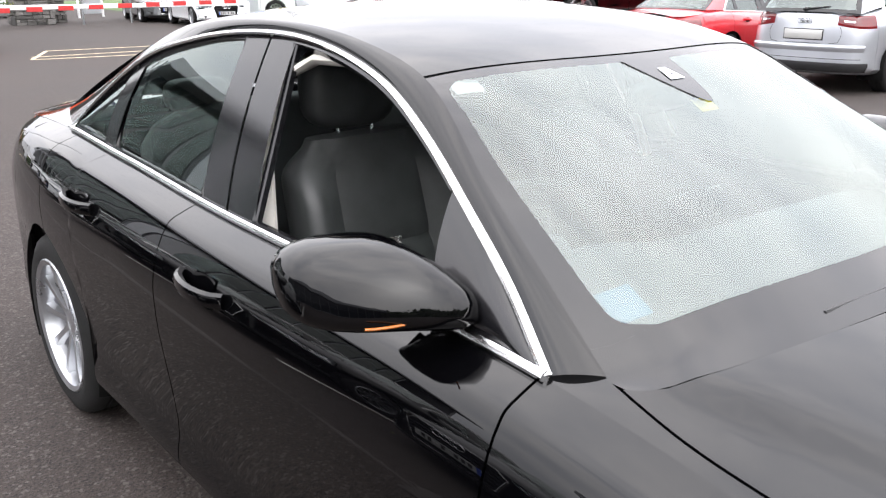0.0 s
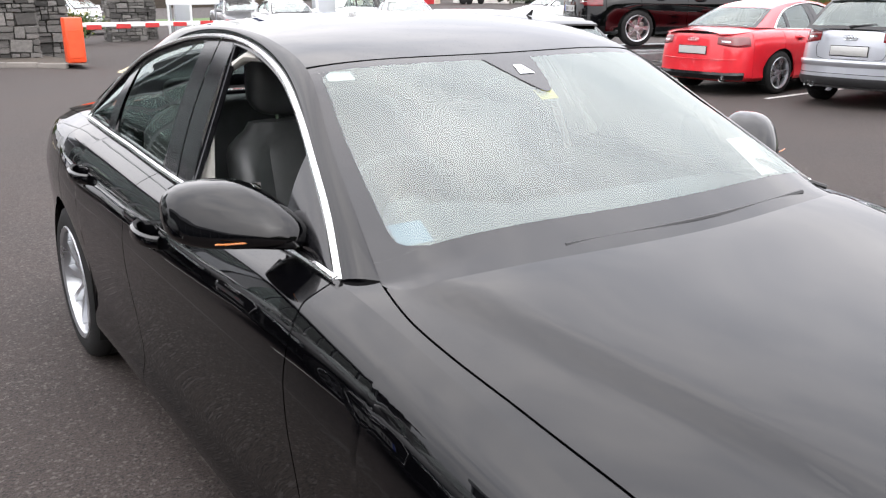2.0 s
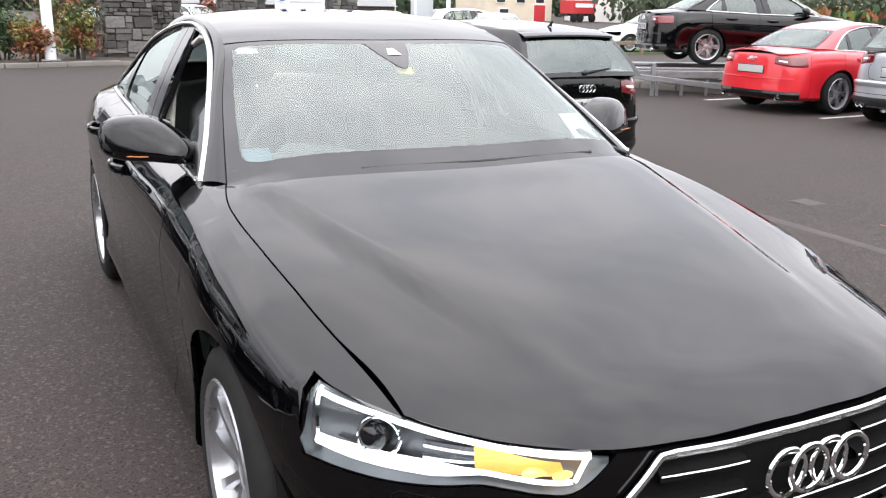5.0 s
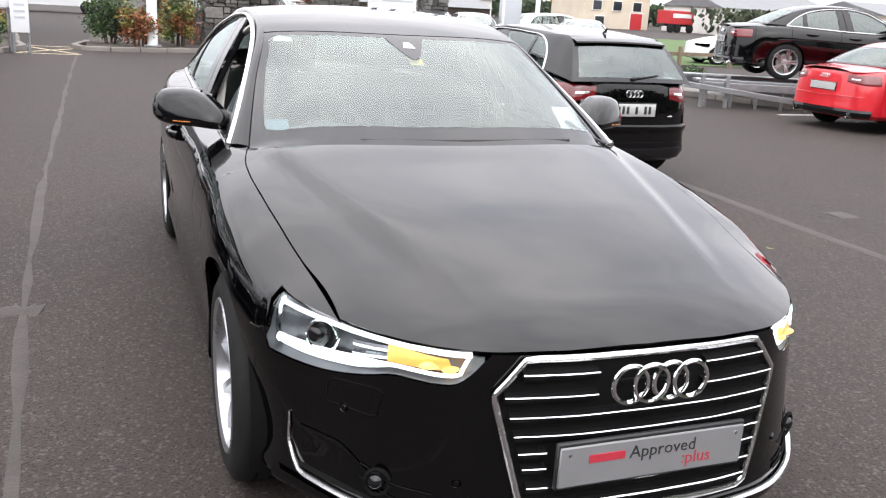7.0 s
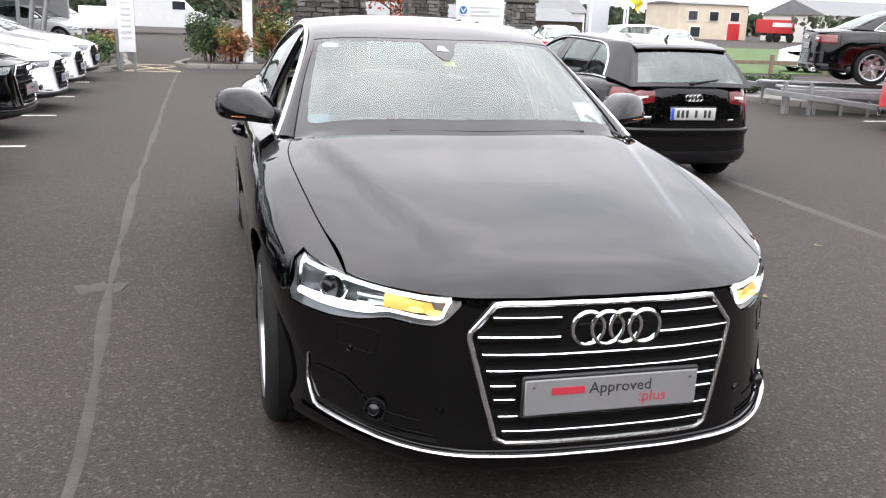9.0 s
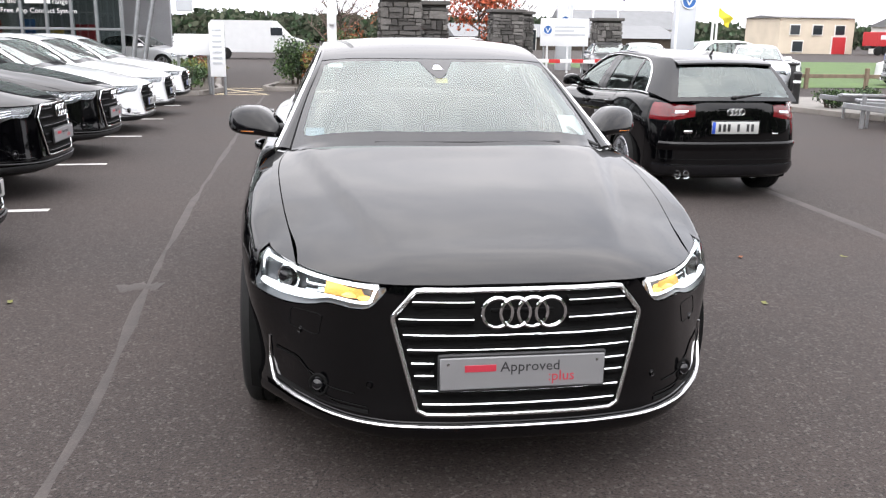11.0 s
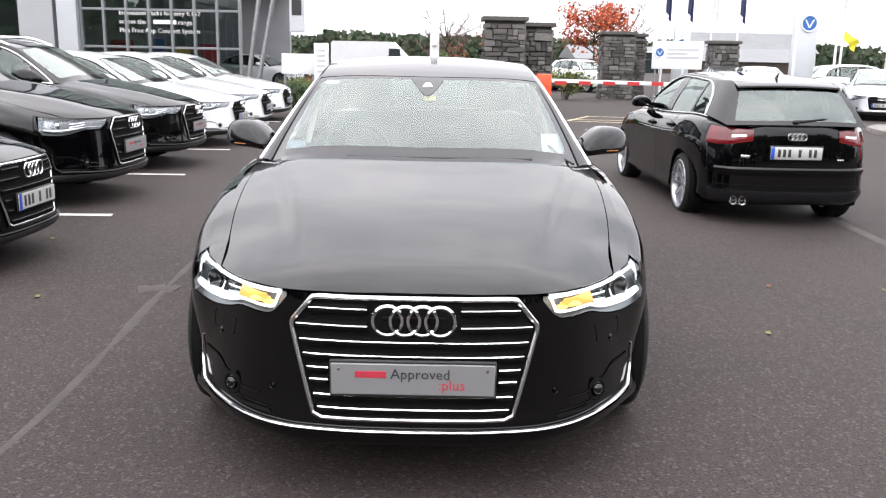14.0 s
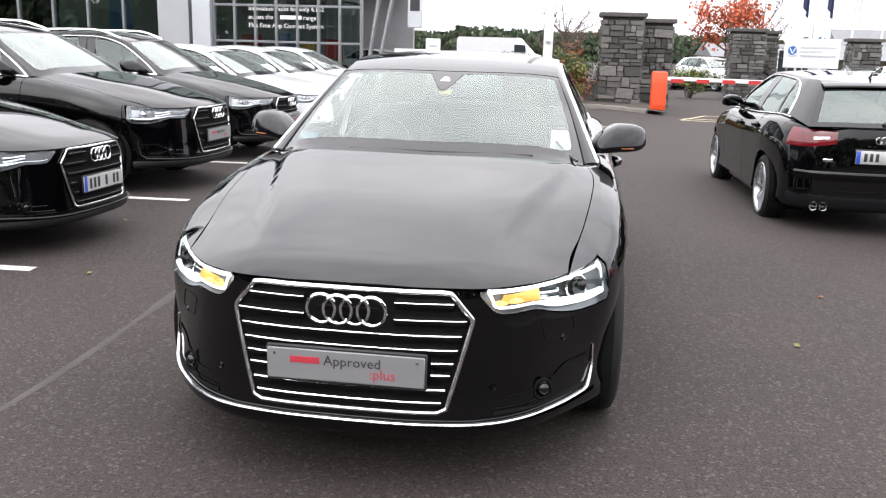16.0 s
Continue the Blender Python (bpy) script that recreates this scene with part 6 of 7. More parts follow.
def round_mark(owner, x, y, z, r):
    m = Matrix.Translation((x, y, z)) @ pose(0, 0, 0, 0, 0, -90)
    d = part("mark_disc", Shape().lathe([(0.001, 0.02), (r * 0.86, 0.02), (r * 0.9, 0.0)], 28, m), SIGN_BLUE, owner, "round blue mark")
    part("mark_ring", Shape().tube([(x + r * 0.93 * math.cos(q), y - 0.02, z + r * 0.93 * math.sin(q)) for q in np.linspace(0, 2 * math.pi, 28, endpoint=False)], r * 0.09, 6, closed=True, up=(0, 1, 0)), POST_WHITE, d)
    for a in (-1, 1):
        part("mark_bar", Shape().tube([(x + a * r * 0.5, y - 0.025, z + r * 0.45), (x, y - 0.025, z - r * 0.5)], r * 0.09, 6), POST_WHITE, d)


board = post_sign("notice_board", "white notice board with blue mark and grey lines", 9.17, 31.0, 1.95, 1.0, 2.06, POST_WHITE)
round_mark(board, 8.47, 30.96, 1.62, 0.19)
for k, w in enumerate((1.25, 0.8, 1.25)):
    part("text_bar", Shape().box((8.76 + w / 2, 30.965, 1.74 - 0.15 * k), (w, 0.01, 0.065), 0.0), SIGN_GREY, board)
tot = thing("totem_sign", "tall silver totem sign with a round blue mark", "sign")
part("slab", Shape().box((12.6, 27.5, 1.27), (0.78, 0.30, 3.8), 0.03), SIGN_GREY, tot)
part("side_trim", Shape().box((12.25, 27.42, 1.27), (0.06, 0.32, 3.82), 0.01), POST_WHITE, tot)
round_mark(tot, 12.66, 27.33, 2.68, 0.29)
tot2 = thing("totem_sign", "small silver totem sign beyond the gate", "sign")
part("slab", Shape().box((11.7, 40, 1.2), (0.78, 0.25, 3.4), 0.03), SIGN_GREY, tot2)
round_mark(tot2, 11.7, 39.86, 2.05, 0.3)
wp = post_sign("direction_sign", "white direction board on two grey posts", -3.55, 18.9, 0.85, 0.85, 1.35, POST_WHITE)
wp2 = post_sign("information_panel", "tall white information panel with grey lines", -2.95, 18.7, 0.36, 0.35, 1.62, POST_WHITE)
for k in range(7):
    part("text_bar", Shape().box((-2.95, 18.665, 1.45 - 0.13 * k), (0.22, 0.01, 0.045), 0.0), SIGN_GREY, wp2)

for k, (x, y, c) in enumerate(((9.8, 36, FLAG_DARK), (10.9, 36.5, FLAG_DARK), (12.2, 37, POST_WHITE), (13.4, 37, FLAG_DARK), (15.5, 31, FLAG_YELLOW), (14.4, 29, POST_WHITE))):
    fp = thing("flagpole", "white flagpole with a hanging flag", "flagpole", None, "flagpoles beyond the gate")
    part("pole", Shape().tube([(x, y, fall(x, y)), (x, y, 7.5)], [0.05, 0.035], 8), POST_WHITE, fp)
    zt = 7.3 if c is not FLAG_YELLOW else 2.6
    cloth = Shape().grid([[(x + 0.05 + (0.65 if c is FLAG_YELLOW else 0.34) * u * (1 - 0.35 * v) + 0.03 * math.sin(9 * u + 4 * v), y + 0.08 * math.sin(7 * u + 3 * v), zt - (0.35 if zt < 5 else 3.9) * v - 0.45 * u) for u in np.linspace(0, 1, 8)] for v in np.linspace(0, 1, 10)])
    part("flag", cloth, c, fp)


# --- plants
def leaf_cloud(rnd, n, centre, size, leaf, power=0.5, flat_bottom=True):
    """Many small leaves through an uneven, lumpy volume."""
    s = Shape()
    lumps = [(rnd.uniform(-0.55, 0.55), rnd.uniform(-0.55, 0.55), rnd.uniform(-0.5, 0.55), rnd.uniform(0.3, 0.6)) for _ in range(11)]
    for _ in range(n):
        lx, ly, lz, lr = rnd.choice(lumps)
        d = Vector((rnd.gauss(0, 1), rnd.gauss(0, 1), rnd.gauss(0, 1))).normalized() * (lr * rnd.random() ** power)
        p = Vector((lx, ly, lz)) + d
        if flat_bottom and p.z < -0.9:
            p.z = -0.9 + rnd.random() * 0.2
        c = Vector((centre[0] + p.x * size[0], centre[1] + p.y * size[1], centre[2] + p.z * size[2]))
        a = Vector((rnd.gauss(0, 1), rnd.gauss(0, 1), rnd.gauss(0, 1))).normalized()
        b = a.cross(Vector((rnd.gauss(0, 1), rnd.gauss(0, 1), rnd.gauss(0, 1)))).normalized()
        k = leaf * rnd.uniform(0.6, 1.3)
        s.add([c - a * k, c + b * k * 0.45, c + a * k, c - b * k * 0.45], [(0, 1, 2, 3)])
    return s


def bush(x, y, w, d, h, mats, seed, label, n=1500, leaf=0.055, name="bush"):
    rnd = random.Random(seed)
    z = fall(x, y) + 0.08
    ob = thing(name, label, "bush")
    stems = Shape()
    for k in range(9):
        a = rnd.uniform(0, 2 * math.pi)
        q = rnd.uniform(0.3, 0.8)
        stems.tube([(x + 0.1 * math.cos(a), y + 0.1 * math.sin(a), z - 0.08), (x + w * 0.25 * q * math.cos(a), y + d * 0.25 * q * math.sin(a), z + h * 0.4), (x + w * 0.45 * q * math.cos(a), y + d * 0.45 * q * math.sin(a), z + h * rnd.uniform(0.6, 0.95))], [0.022, 0.014, 0.005], 5)
    part("woody_base", stems, BARK, ob)
    for k, mt in enumerate(mats):
        part("foliage", leaf_cloud(rnd, n // len(mats), (x, y, z + h * 0.5), (w * 0.55, d * 0.55, h * 0.52), leaf), mt, ob, "", False)
    return ob


def tree(x, y, h, spread, mats, seed, label, n=1800, leaf=0.12, bare=False, base=None):
    rnd = random.Random(seed)
    z = fall(x, y) if base is None else base
    ob = thing("tree", label, "tree")
    trunk = Shape()
    trunk.tube([(x, y, z - 0.1), (x + 0.03 * h * rnd.uniform(-1, 1), y, z + h * 0.3), (x + 0.05 * h * rnd.uniform(-1, 1), y, z + h * 0.62), (x, y, z + h * 0.95)], [h * 0.028, h * 0.022, h * 0.013, h * 0.003], 8)
    limbs = Shape()
    tips = []
    for k in range(16 if not bare else 26):
        a = rnd.uniform(0, 2 * math.pi)
        z0 = z + h * rnd.uniform(0.25, 0.75)
        q = spread * rnd.uniform(0.5, 1.0)
        tip = (x + q * math.cos(a), y + q * math.sin(a), min(z + h, z0 + h * rnd.uniform(0.15, 0.4)))
        mid_ = (x + 0.45 * q * math.cos(a), y + 0.45 * q * math.sin(a), z0 + 0.35 * (tip[2] - z0))
        limbs.tube([(x, y, z0), mid_, tip], [h * 0.009, h * 0.006, h * 0.002], 5)
        tips.append((mid_, tip))
    part("trunk", trunk, BARK, ob)
    part("branch_frame", limbs, BARK if not bare else TWIG, ob)
    tw = Shape()
    for mid_, tip in tips:
        for _ in range(9 if bare else 4):
            u = rnd.uniform(0.2, 1.0)
            p = Vector(mid_).lerp(Vector(tip), u)
            e = p + Vector((rnd.gauss(0, 0.5), rnd.gauss(0, 0.5), rnd.uniform(0.1, 0.9))) * spread * 0.35
            tw.tube([p, p.lerp(e, 0.5) + Vector((rnd.gauss(0, 0.03), 0, 0.03)), e], [h * 0.003, h * 0.002, h * 0.001], 4)
    part("twig_spray", tw, TWIG, ob)
    if not bare:
        s = [Shape() for _ in mats]
        for k in range(n):
            mid_, tip = rnd.choice(tips)
            c = Vector(mid_).lerp(Vector(tip), rnd.uniform(0.3, 1.15)) + Vector((rnd.gauss(0, 1), rnd.gauss(0, 1), rnd.gauss(0, 0.8))) * spread * 0.16
            a = Vector((rnd.gauss(0, 1), rnd.gauss(0, 1), rnd.gauss(0, 1))).normalized()
            b = a.cross(Vector((rnd.gauss(0, 1), rnd.gauss(0, 1), rnd.gauss(0, 1)))).normalized()
            q = leaf * rnd.uniform(0.6, 1.3)
            s[k % len(mats)].add([c - a * q, c + b * q * 0.5, c + a * q, c - b * q * 0.5], [(0, 1, 2, 3)])
        for sh, mt in zip(s, mats):
            part("crown", sh, mt, ob, "", False)
    return ob


bush(-1.15, 22.0, 1.3, 1.2, 1.35, (LEAF_DARK, LEAF_GREEN), 11, "clipped dark green shrub in the bed", 2400)
bush(-0.45, 21.1, 1.3, 1.0, 1.05, (LEAF_RUST, LEAF_LIME), 12, "shrub with rust and yellow leaves", 2200)
bush(0.55, 21.7, 1.0, 1.0, 1.35, (LEAF_RUST, LEAF_LIME, LEAF_GREEN), 13, "tall rust-coloured shrub by the pillar", 2200)
bush(0.5, 23.0, 1.8, 1.2, 1.9, (LEAF_RUST, LEAF_GREEN), 14, "bare rust-brown shrub behind the pole", 1800)
bush(-3.75, 19.0, 1.0, 0.9, 0.65, (LEAF_GREEN, LEAF_DARK), 15, "low green shrub at the corner of the bed", 1600, 0.045)
bush(-4.7, 18.7, 1.3, 1.0, 0.7, (LEAF_GREEN, LEAF_DARK), 16, "low green shrub in the bed", 1600, 0.045)
for k, (x, w) in enumerate(((-6.2, 1.6), (-7.7, 1.6), (-9.2, 1.7), (-10.8, 1.6))):
    bush(x, 18.9, w + 0.2, 0.9, 0.75, (LEAF_RUST, LEAF_RUST, LEAF_GREEN), 20 + k, "low rust-coloured hedge shrub", 1400, 0.05)
bush(-3.9, 22.6, 1.6, 2.2, 0.75, (LEAF_LIME, LEAF_GREEN), 26, "low yellow-green shrub along the path", 1800, 0.05)
bush(-4.2, 25.5, 1.6, 2.4, 0.75, (LEAF_GREEN, LEAF_RUST), 27, "low green shrub along the path", 1600, 0.05)
bush(4.9, 31.0, 2.4, 1.4, 1.15, (LEAF_LIME, LEAF_GREEN), 28, "yellow-green shrub behind the barrier", 2000, 0.06)
bush(10.8, 14.8, 0.95, 0.9, 0.46, (LEAF_GREEN, LEAF_DARK), 29, "round green shrub on the island", 2000, 0.035)
bush(12.0, 15.4, 1.0, 0.9, 0.45, (LEAF_GREEN, LEAF_DARK), 30, "round green shrub on the island", 1800, 0.035)
tree(8.2, 44, 4.2, 1.9, (LEAF_RED, LEAF_RED, LEAF_RUST), 41, "small tree with red autumn leaves", 2600, 0.11)
tree(10.2, 46, 4.6, 1.9, (), 42, "bare slender tree beyond the gate", bare=True)
tree(0.2, 27, 2.9, 1.3, (), 43, "bare shrubby tree behind the bed", bare=True)
tree(2.3, 30, 2.9, 1.2, (LEAF_RUST,), 44, "thin tree with few rust leaves", 500, 0.07)


def woods(name, label, pts, h, depth, n, leaf, mats, seed):
    """A far belt of trees as one uneven mass of leaf clumps."""
    rnd = random.Random(seed)
    c = curve([(x, y, 0) for x, y in pts], 90)
    prof = [h * (0.65 + 0.45 * noise.noise((k * 0.16 + seed, 0, 0)) + 0.25 * noise.noise((k * 0.55 + seed, 3, 0))) for k in range(90)]
    for j, mt in enumerate(mats):
        s = Shape()
        for _ in range(n // len(mats)):
            t = rnd.uniform(0, 88.9)
            i = int(t)
            x, y = (c[i] + (c[i + 1] - c[i]) * (t - i))[:2]
            top = prof[i] + (prof[i + 1] - prof[i]) * (t - i)
            z = top * rnd.random() ** 0.6
            p = Vector((x + rnd.uniform(-1, 1) * depth * 0.3, y + rnd.uniform(0, depth), fall(x, y) + z))
            a = Vector((rnd.gauss(0, 1), rnd.gauss(0, 0.5), rnd.gauss(0, 1))).normalized()
            b = a.cross(Vector((0, 1, 0.2))).normalized()
            k = leaf * rnd.uniform(0.5, 1.5)
            s.add([p - a * k, p + b * k * 0.6, p + a * k, p - b * k * 0.6], [(0, 1, 2, 3)])
        ob = part(name, s, mt, None, "", False)
        tagged(ob, label, "trees", kind="stuff")


woods("far_woods", "distant belt of trees and hedges", [(-60, 120), (-25, 125), (-5, 120), (15, 130)], 5.2, 10, 15000, 0.42, (WOODS, LEAF_DARK), 3)
woods("far_woods", "distant belt of trees beyond the lawn", [(15, 135), (50, 130), (90, 120), (140, 90)], 5.5, 10, 16000, 0.45, (WOODS, LEAF_DARK), 5)
# added out of view, so the main car's nose mirrors something dark
woods("far_woods", "unseen belt of trees added behind the yard to darken reflections", [(-70, -30), (-30, -26), (10, -25), (45, -24), (80, -20)], 7.5, 8, 16000, 0.5, (WOODS, LEAF_DARK), 13)
woods("near_hedge", "overgrown hedge bank beside the yard", [(26, 22), (33, 18), (42, 12), (60, 4)], 2.3, 4, 7000, 0.22, (LEAF_GREEN, LEAF_LIME, LEAF_DARK, LEAF_RUST), 7)
woods("far_woods", "distant trees over the hedge", [(64, 76), (95, 50), (130, 20), (160, -20)], 4.2, 10, 14000, 0.36, (WOODS, WOODS, LEAF_DARK), 9)


# --- far units and houses
def unit(name, label, x, y, w, d, h, ridge, wall, doors, seed, rz=0):
    z = fall(x, y) - 0.3
    ob = thing(name, label, "building", pose(x, y, z, 0, 0, rz))
    part("wall", Shape().box((0, d / 2, h / 2), (w, d, h), 0.05), wall, ob, "", False)
    rf = Shape().add([(-w / 2 - 0.3, -0.3, h), (w / 2 + 0.3, -0.3, h), (w / 2 + 0.3, d / 2, h + ridge), (-w / 2 - 0.3, d / 2, h + ridge), (w / 2 + 0.3, d + 0.3, h), (-w / 2 - 0.3, d + 0.3, h)],
                     [(0, 1, 2, 3), (3, 2, 4, 5), (0, 3, 5), (1, 4, 2), (0, 5, 4, 1)])
    part("roof", rf, ROOF_GREY, ob, "", False)
    for u, zz, ww, hh, mt in doors:
        wn = part("window" if hh < 2 else "door", Shape().box((u * w, -0.06, zz), (ww + 0.2, 0.14, hh + 0.2), 0.03), RENDER_WHITE, ob, "", False)
        part("pane", Shape().box((u * w, -0.14, zz), (ww, 0.05, hh), 0.02), mt, wn, "", False)
    return ob


unit("industrial_unit", "cream flat-fronted unit with dark windows", 55, 90, 9, 8, 4.2, 0.3, RENDER_CREAM, [(-0.3, 2.9, 1.1, 1.0, WINDOW_DARK), (0.0, 2.9, 1.1, 1.0, WINDOW_DARK), (0.3, 2.9, 1.1, 1.0, WINDOW_DARK), (-0.25, 1.1, 1.2, 1.1, WINDOW_DARK), (0.3, 1.1, 1.6, 2.1, RED_SHEET)], 1)
unit("industrial_unit", "white unit with a grey pitched roof", 74, 84, 17, 12, 3.4, 1.8, RENDER_WHITE, [(-0.3, 1.3, 2.6, 2.6, WINDOW_DARK), (0.1, 1.5, 1.4, 1.0, WINDOW_DARK), (0.35, 1.3, 2.4, 2.6, WINDOW_DARK)], 2)
unit("industrial_unit", "cream unit with a grey sheet roof", 96, 80, 20, 14, 3.6, 1.6, RENDER_CREAM, [(-0.35, 1.4, 2.6, 2.8, ROOF_GREY), (0.0, 1.6, 1.6, 1.0, WINDOW_DARK), (0.3, 1.4, 2.6, 2.8, ROOF_GREY)], 3)
unit("house", "low house with a dark slate roof", 38, 105, 15, 9, 2.8, 2.4, RENDER_WHITE, [(-0.3, 1.5, 1.3, 1.1, WINDOW_DARK), (0.1, 1.5, 1.3, 1.1, WINDOW_DARK)], 4)
unit("warehouse", "long dark roofed warehouse", 28, 95, 26, 14, 1.7, 1.5, SOIL, [(-0.2, 1.3, 2.4, 2.4, WINDOW_DARK)], 5)
lorry = thing("lorry_trailer", "red lorry trailer parked far off", "trailer", pose(60.5, 86, fall(36, 66), 0, 0, 8))
part("box_body", Shape().box((0, 0, 1.7), (3.6, 2.2, 1.5), 0.05), RED_SHEET, lorry, "", False)
part("side_panel", Shape().box((0, -1.12, 1.9), (2.8, 0.03, 0.45), 0.01), POST_WHITE, lorry, "", False)
for x in (-1.5, -0.5, 1.4):
    part("wheel", Shape().lathe([(0.05, -0.12), (0.45, -0.13), (0.5, -0.1), (0.5, 0.1), (0.45, 0.13), (0.05, 0.12)], 20, Matrix.Translation((x, -1.0, 0.5)) @ pose(0, 0, 0, 0, 0, 90)), RUBBER, lorry)
part("chassis", Shape().box((0, 0, 0.85), (4.0, 0.9, 0.3), 0.03), PLASTIC, lorry, "", False)

# --- post and rail fence along the lawn
fence = thing("rail_fence", "low weathered timber post and rail fence", "fence")
for k in range(16):
    x, y = 13.6 + 2.1 * k, 24.4 - 0.12 * k
    part("post", Shape().box((x, y, fall(x, y) + 0.33), (0.12, 0.12, 0.72), 0.015), TIMBER, fence, "", False)
    if k < 15:
        part("rail", Shape().box((x + 1.05, y - 0.06, fall(x, y) + 0.42), (2.0, 0.05, 0.13), 0.012), TIMBER, fence, "", False)

# --- display ramp
DZ = fall(11, 12) + 0.52
ramp = thing("display_ramp", "galvanised steel display ramp with upright bars", "ramp", pose(10.24, 12.08, 0, 0, 0, -22))
for s in (-0.76, 0.76):
    part("wheel_track", Shape().box((2.1, s, DZ - 0.04), (5.6, 0.34, 0.05), 0.01), GALV, ramp, "", False)
for s in (-1.1, 1.1):
    part("beam", Shape().box((2.1, s, DZ - 0.12), (5.6, 0.08, 0.14), 0.01), GALV, ramp, "", False)
    for k in range(12):
        part("upright", Shape().box((-0.55 + 0.48 * k, s, (DZ + fall(11, 12)) / 2 - 0.08), (0.05, 0.05, DZ - fall(11, 12) - 0.10), 0.006), GALV, ramp, "", False)
    part("slope_rail", Shape().box((0.9, s - 0.25 * (s < 0), fall(11, 12) + 0.22), (3.9, 0.07, 0.10), 0.008, pose(0, 0, 0, 0, 6, 0)), GALV, ramp, "", False)
for x in (-0.66, -0.2):
    part("stanchion", Shape().box((x, -1.22, fall(11, 12) + 0.30), (0.07, 0.07, 0.62), 0.008), GALV, ramp, "", False)
part("stanchion_rail", Shape().box((-0.43, -1.22, fall(11, 12) + 0.60), (0.55, 0.05, 0.05), 0.008), GALV, ramp, "", False)

# --- bollard and litter bin by the island
bl = thing("bollard", "black bollard with a pale band", "bollard")
bx, by = 10.6, 16.0
part("post", Shape().lathe([(0.001, 0.0), (0.085, 0.0), (0.085, 0.72), (0.10, 0.74), (0.10, 0.80), (0.06, 0.84), (0.001, 0.85)], 18, Matrix.Translation((bx, by, fall(bx, by))) @ pose(0, 0, 0, 0, -90, 0)), PLASTIC, bl)
part("band", Shape().lathe([(0.088, 0.58), (0.088, 0.64)], 18, Matrix.Translation((bx, by, fall(bx, by))) @ pose(0, 0, 0, 0, -90, 0)), POST_WHITE, bl)
for k, (x, y) in enumerate(((-0.2, 0.0), (14.3, 23.0))):
    if k:
        bn = thing("litter_bin", "dark grey litter bin", "bin")
        part("bin_body", Shape().box((x, y, fall(x, y) + 0.40), (0.34, 0.34, 0.8), 0.04), PLASTIC, bn)
        part("lid", Shape().box((x, y, fall(x, y) + 0.84), (0.50, 0.40, 0.07), 0.03), PLASTIC, bn)

# --- far parked vehicles
far_row = "cars parked beyond the gate"
FAR_S = dict(SALOON, rear=False)
FAR_H = dict(SUV_SMALL, rear=False, dealer=False)
for k, (x, y, hd, sp, pt, lab) in enumerate((
        (-5.4, 33, -20, FAR_S, PAINT_WHITE, "white saloon in the far car park"), (-5.6, 36, -20, FAR_S, PAINT_WHITE, "white saloon in the far car park"),
        (-5.7, 39, -20, FAR_H, PAINT_WHITE, "white hatchback in the far car park"), (-5.9, 42, -20, FAR_S, PAINT_SILVER, "silver saloon in the far car park"),
        (12.3, 20.9, -112, SALOON, PAINT_SILVER, "silver saloon facing the yard"), (10.9, 25.5, -100, SALOON, PAINT_WHITE, "white saloon facing the yard"),
        (17.8, 28.5, -12, FAR_H, PAINT_WHITE, "white crossover beyond the totem sign"), (8.2, 38.5, -60, FAR_H, PAINT_WHITE, "white crossover beyond the gate"),
        (11.0, 30.0, -100, FAR_S, PAINT_GREY, "grey saloon beyond the gate"), (6.0, 40.0, -20, FAR_S, PAINT_GREY, "grey saloon beyond the gate"))):
    car("parked_car", lab, nose_at(x, y, hd, sp), dict(sp, paint=pt), far_row)
van = thing("van", "white panel van in the far car park", "van", pose(-4.0, 52, fall(0, 45), 0, 0, -6))
vb = Shape().grid([[(x, y, z) for x, z in ((-2.7, 0.4), (-2.7, 2.1), (-2.6, 2.25), (1.0, 2.25), (1.9, 1.35), (2.7, 1.1), (2.8, 0.4))] for y in (-0.95, 0.95)])
vb.f += [(0, 1, 2, 3, 4, 5, 6), (13, 12, 11, 10, 9, 8, 7)]
part("body", vb, PAINT_WHITE, van, "", False)
part("side_window", Shape().box((1.25, -0.96, 1.62), (0.7, 0.02, 0.45), 0.0, pose(0, 0, 0, 0, 0, 0)), WINDOW_DARK, van, "", False)
for x in (-1.8, 1.9):
    part("wheel", Shape().lathe([(0.05, -0.1), (0.28, -0.11), (0.34, -0.08), (0.34, 0.08), (0.28, 0.11), (0.05, 0.1)], 20, Matrix.Translation((x, -0.88, 0.34)) @ pose(0, 0, 0, 0, 0, 90)), RUBBER, van)

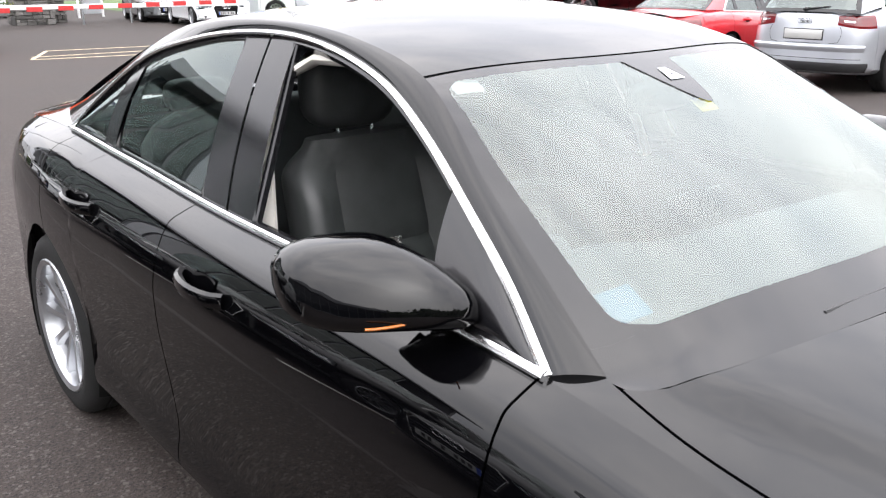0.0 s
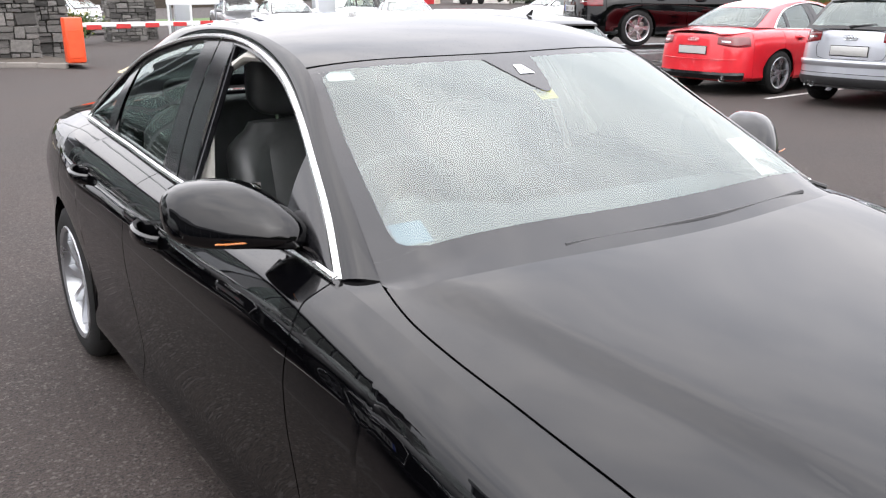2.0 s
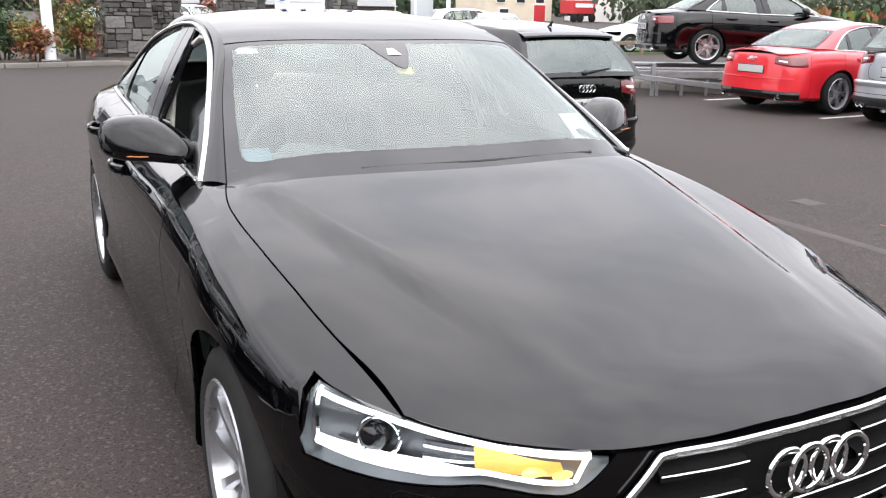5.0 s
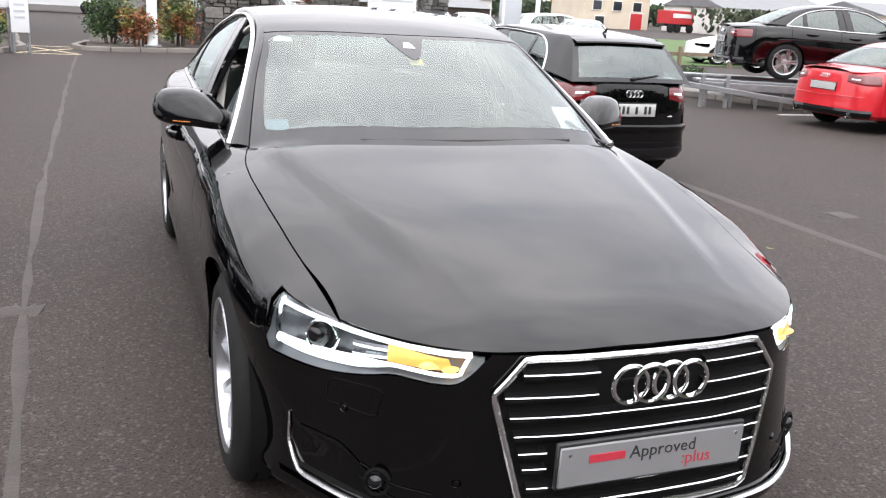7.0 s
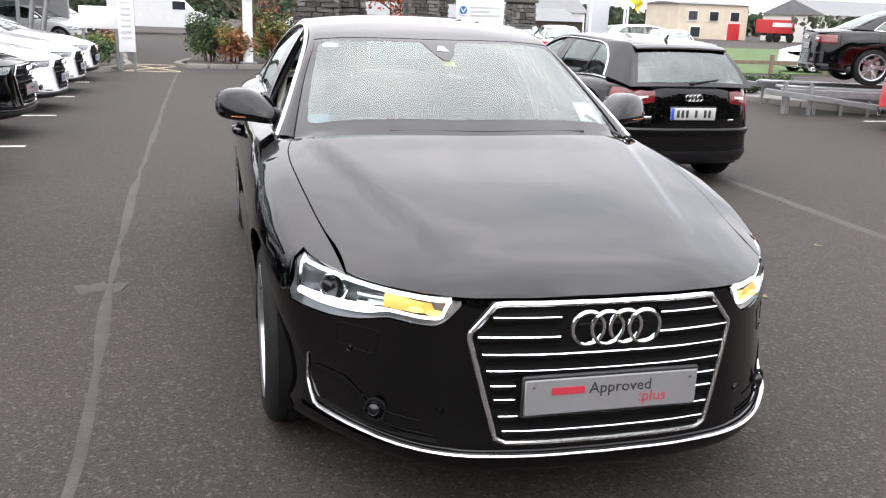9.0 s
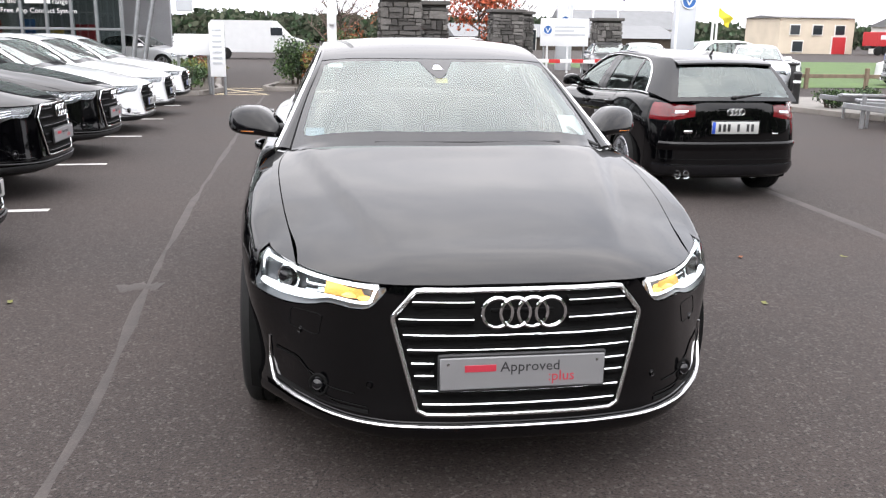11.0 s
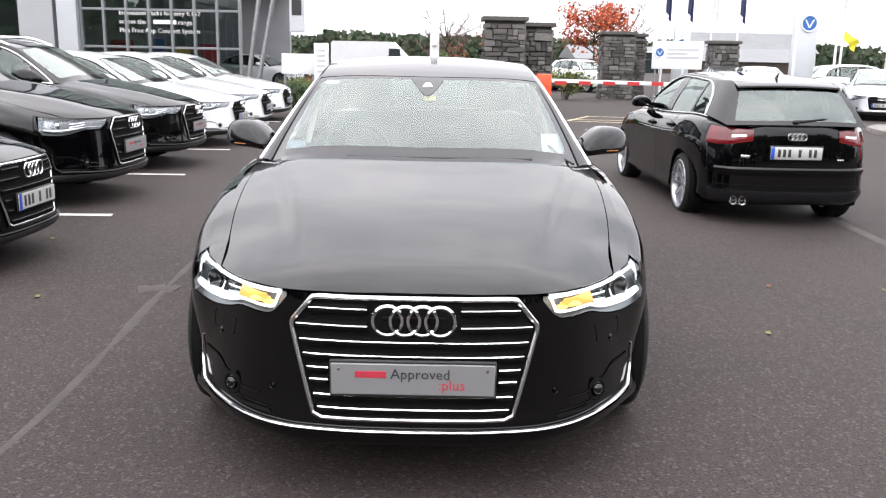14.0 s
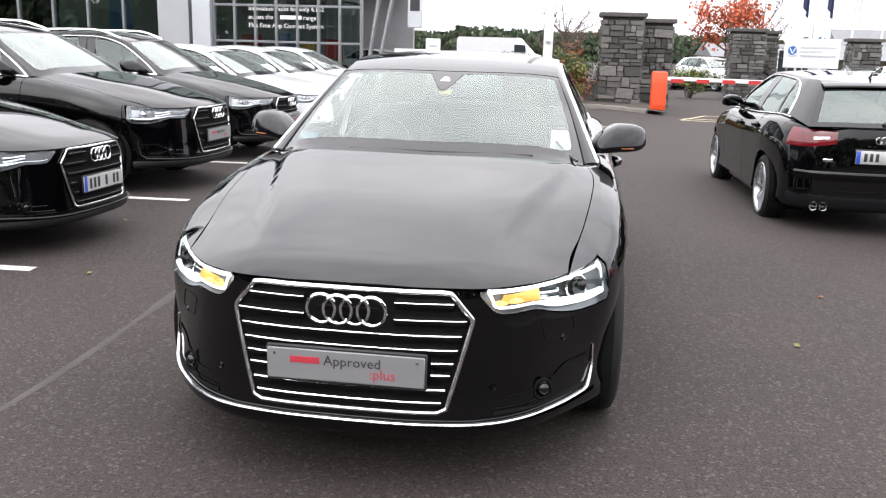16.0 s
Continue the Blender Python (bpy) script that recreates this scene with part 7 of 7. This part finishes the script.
# --- fallen leaves and road marks
for k, (x, y) in enumerate(((3.14, 2.18), (2.30, 2.10), (-2.9, 3.0), (-0.2, -1.3), (1.9, 1.0), (0.7, -1.7), (-2.3, 1.4), (4.5, 2.2))):
    rnd = random.Random(k)
    a = rnd.uniform(0, 6.28)
    lf = Shape().grid([[(x + 0.026 * (u * math.cos(a) - v * math.sin(a)), y + 0.026 * (u * math.sin(a) + v * math.cos(a)), fall(x, y) + 0.003 + 0.006 * u * u + 0.004 * abs(v)) for u in (-1, -0.4, 0.3, 1)] for v in (-0.5, 0, 0.5)])
    solid("fallen_leaf", "curled brown leaf lying on the tarmac", "leaf", lf, LEAF_RUST if k % 2 else LEAF_LIME, group="fallen leaves")

# --- small things on the main car
dz = Shape()
base_s = lambda x, y, z, w, h, tilt=-58: Shape().box((x, y, z), (w, 0.002, h), 0.0, pose(0, 0, 0, tilt, 0, 0))
st = solid("windscreen_sticker", "square pale blue tax sticker on the windscreen", "sticker", base_s(-0.625, 0.668, 1.012, 0.085, 0.065), PAPER_BLUE)
st = solid("windscreen_sticker", "white test certificate paper on the windscreen", "sticker", base_s(0.622, 0.735, 1.036, 0.10, 0.16), PAPER)
st = solid("windscreen_sticker", "small white sticker at the top of the windscreen", "sticker", base_s(-0.515, 1.180, 1.300, 0.075, 0.035), PAPER)
st = solid("windscreen_sticker", "small yellow sticker below the mirror", "sticker", base_s(0.012, 0.975, 1.236, 0.06, 0.04), FLAG_YELLOW)
WIPERS = (tuple((x, cowl_y(x) + 0.045, bonnet_z(x, cowl_y(x)) + 0.012) for x in (0.50, 0.07, -0.36)), ((0.705, 0.545, 0.962), (0.66, 0.60, 0.985), (0.60, 0.70, 1.035)))
for k, (a, b, c) in enumerate(WIPERS):
    pts = curve([a, b, c], 16)
    w = part("wiper", Shape().tube(pts, [0.007 - 0.003 * u for u in np.linspace(0, 1, 16)], 6), PLASTIC, main_car, "black windscreen wiper")
    part("wiper_blade", Shape().tube([(x, y + 0.016, z - 0.004) for x, y, z in pts[4:]], 0.004, 6), RUBBER, w)
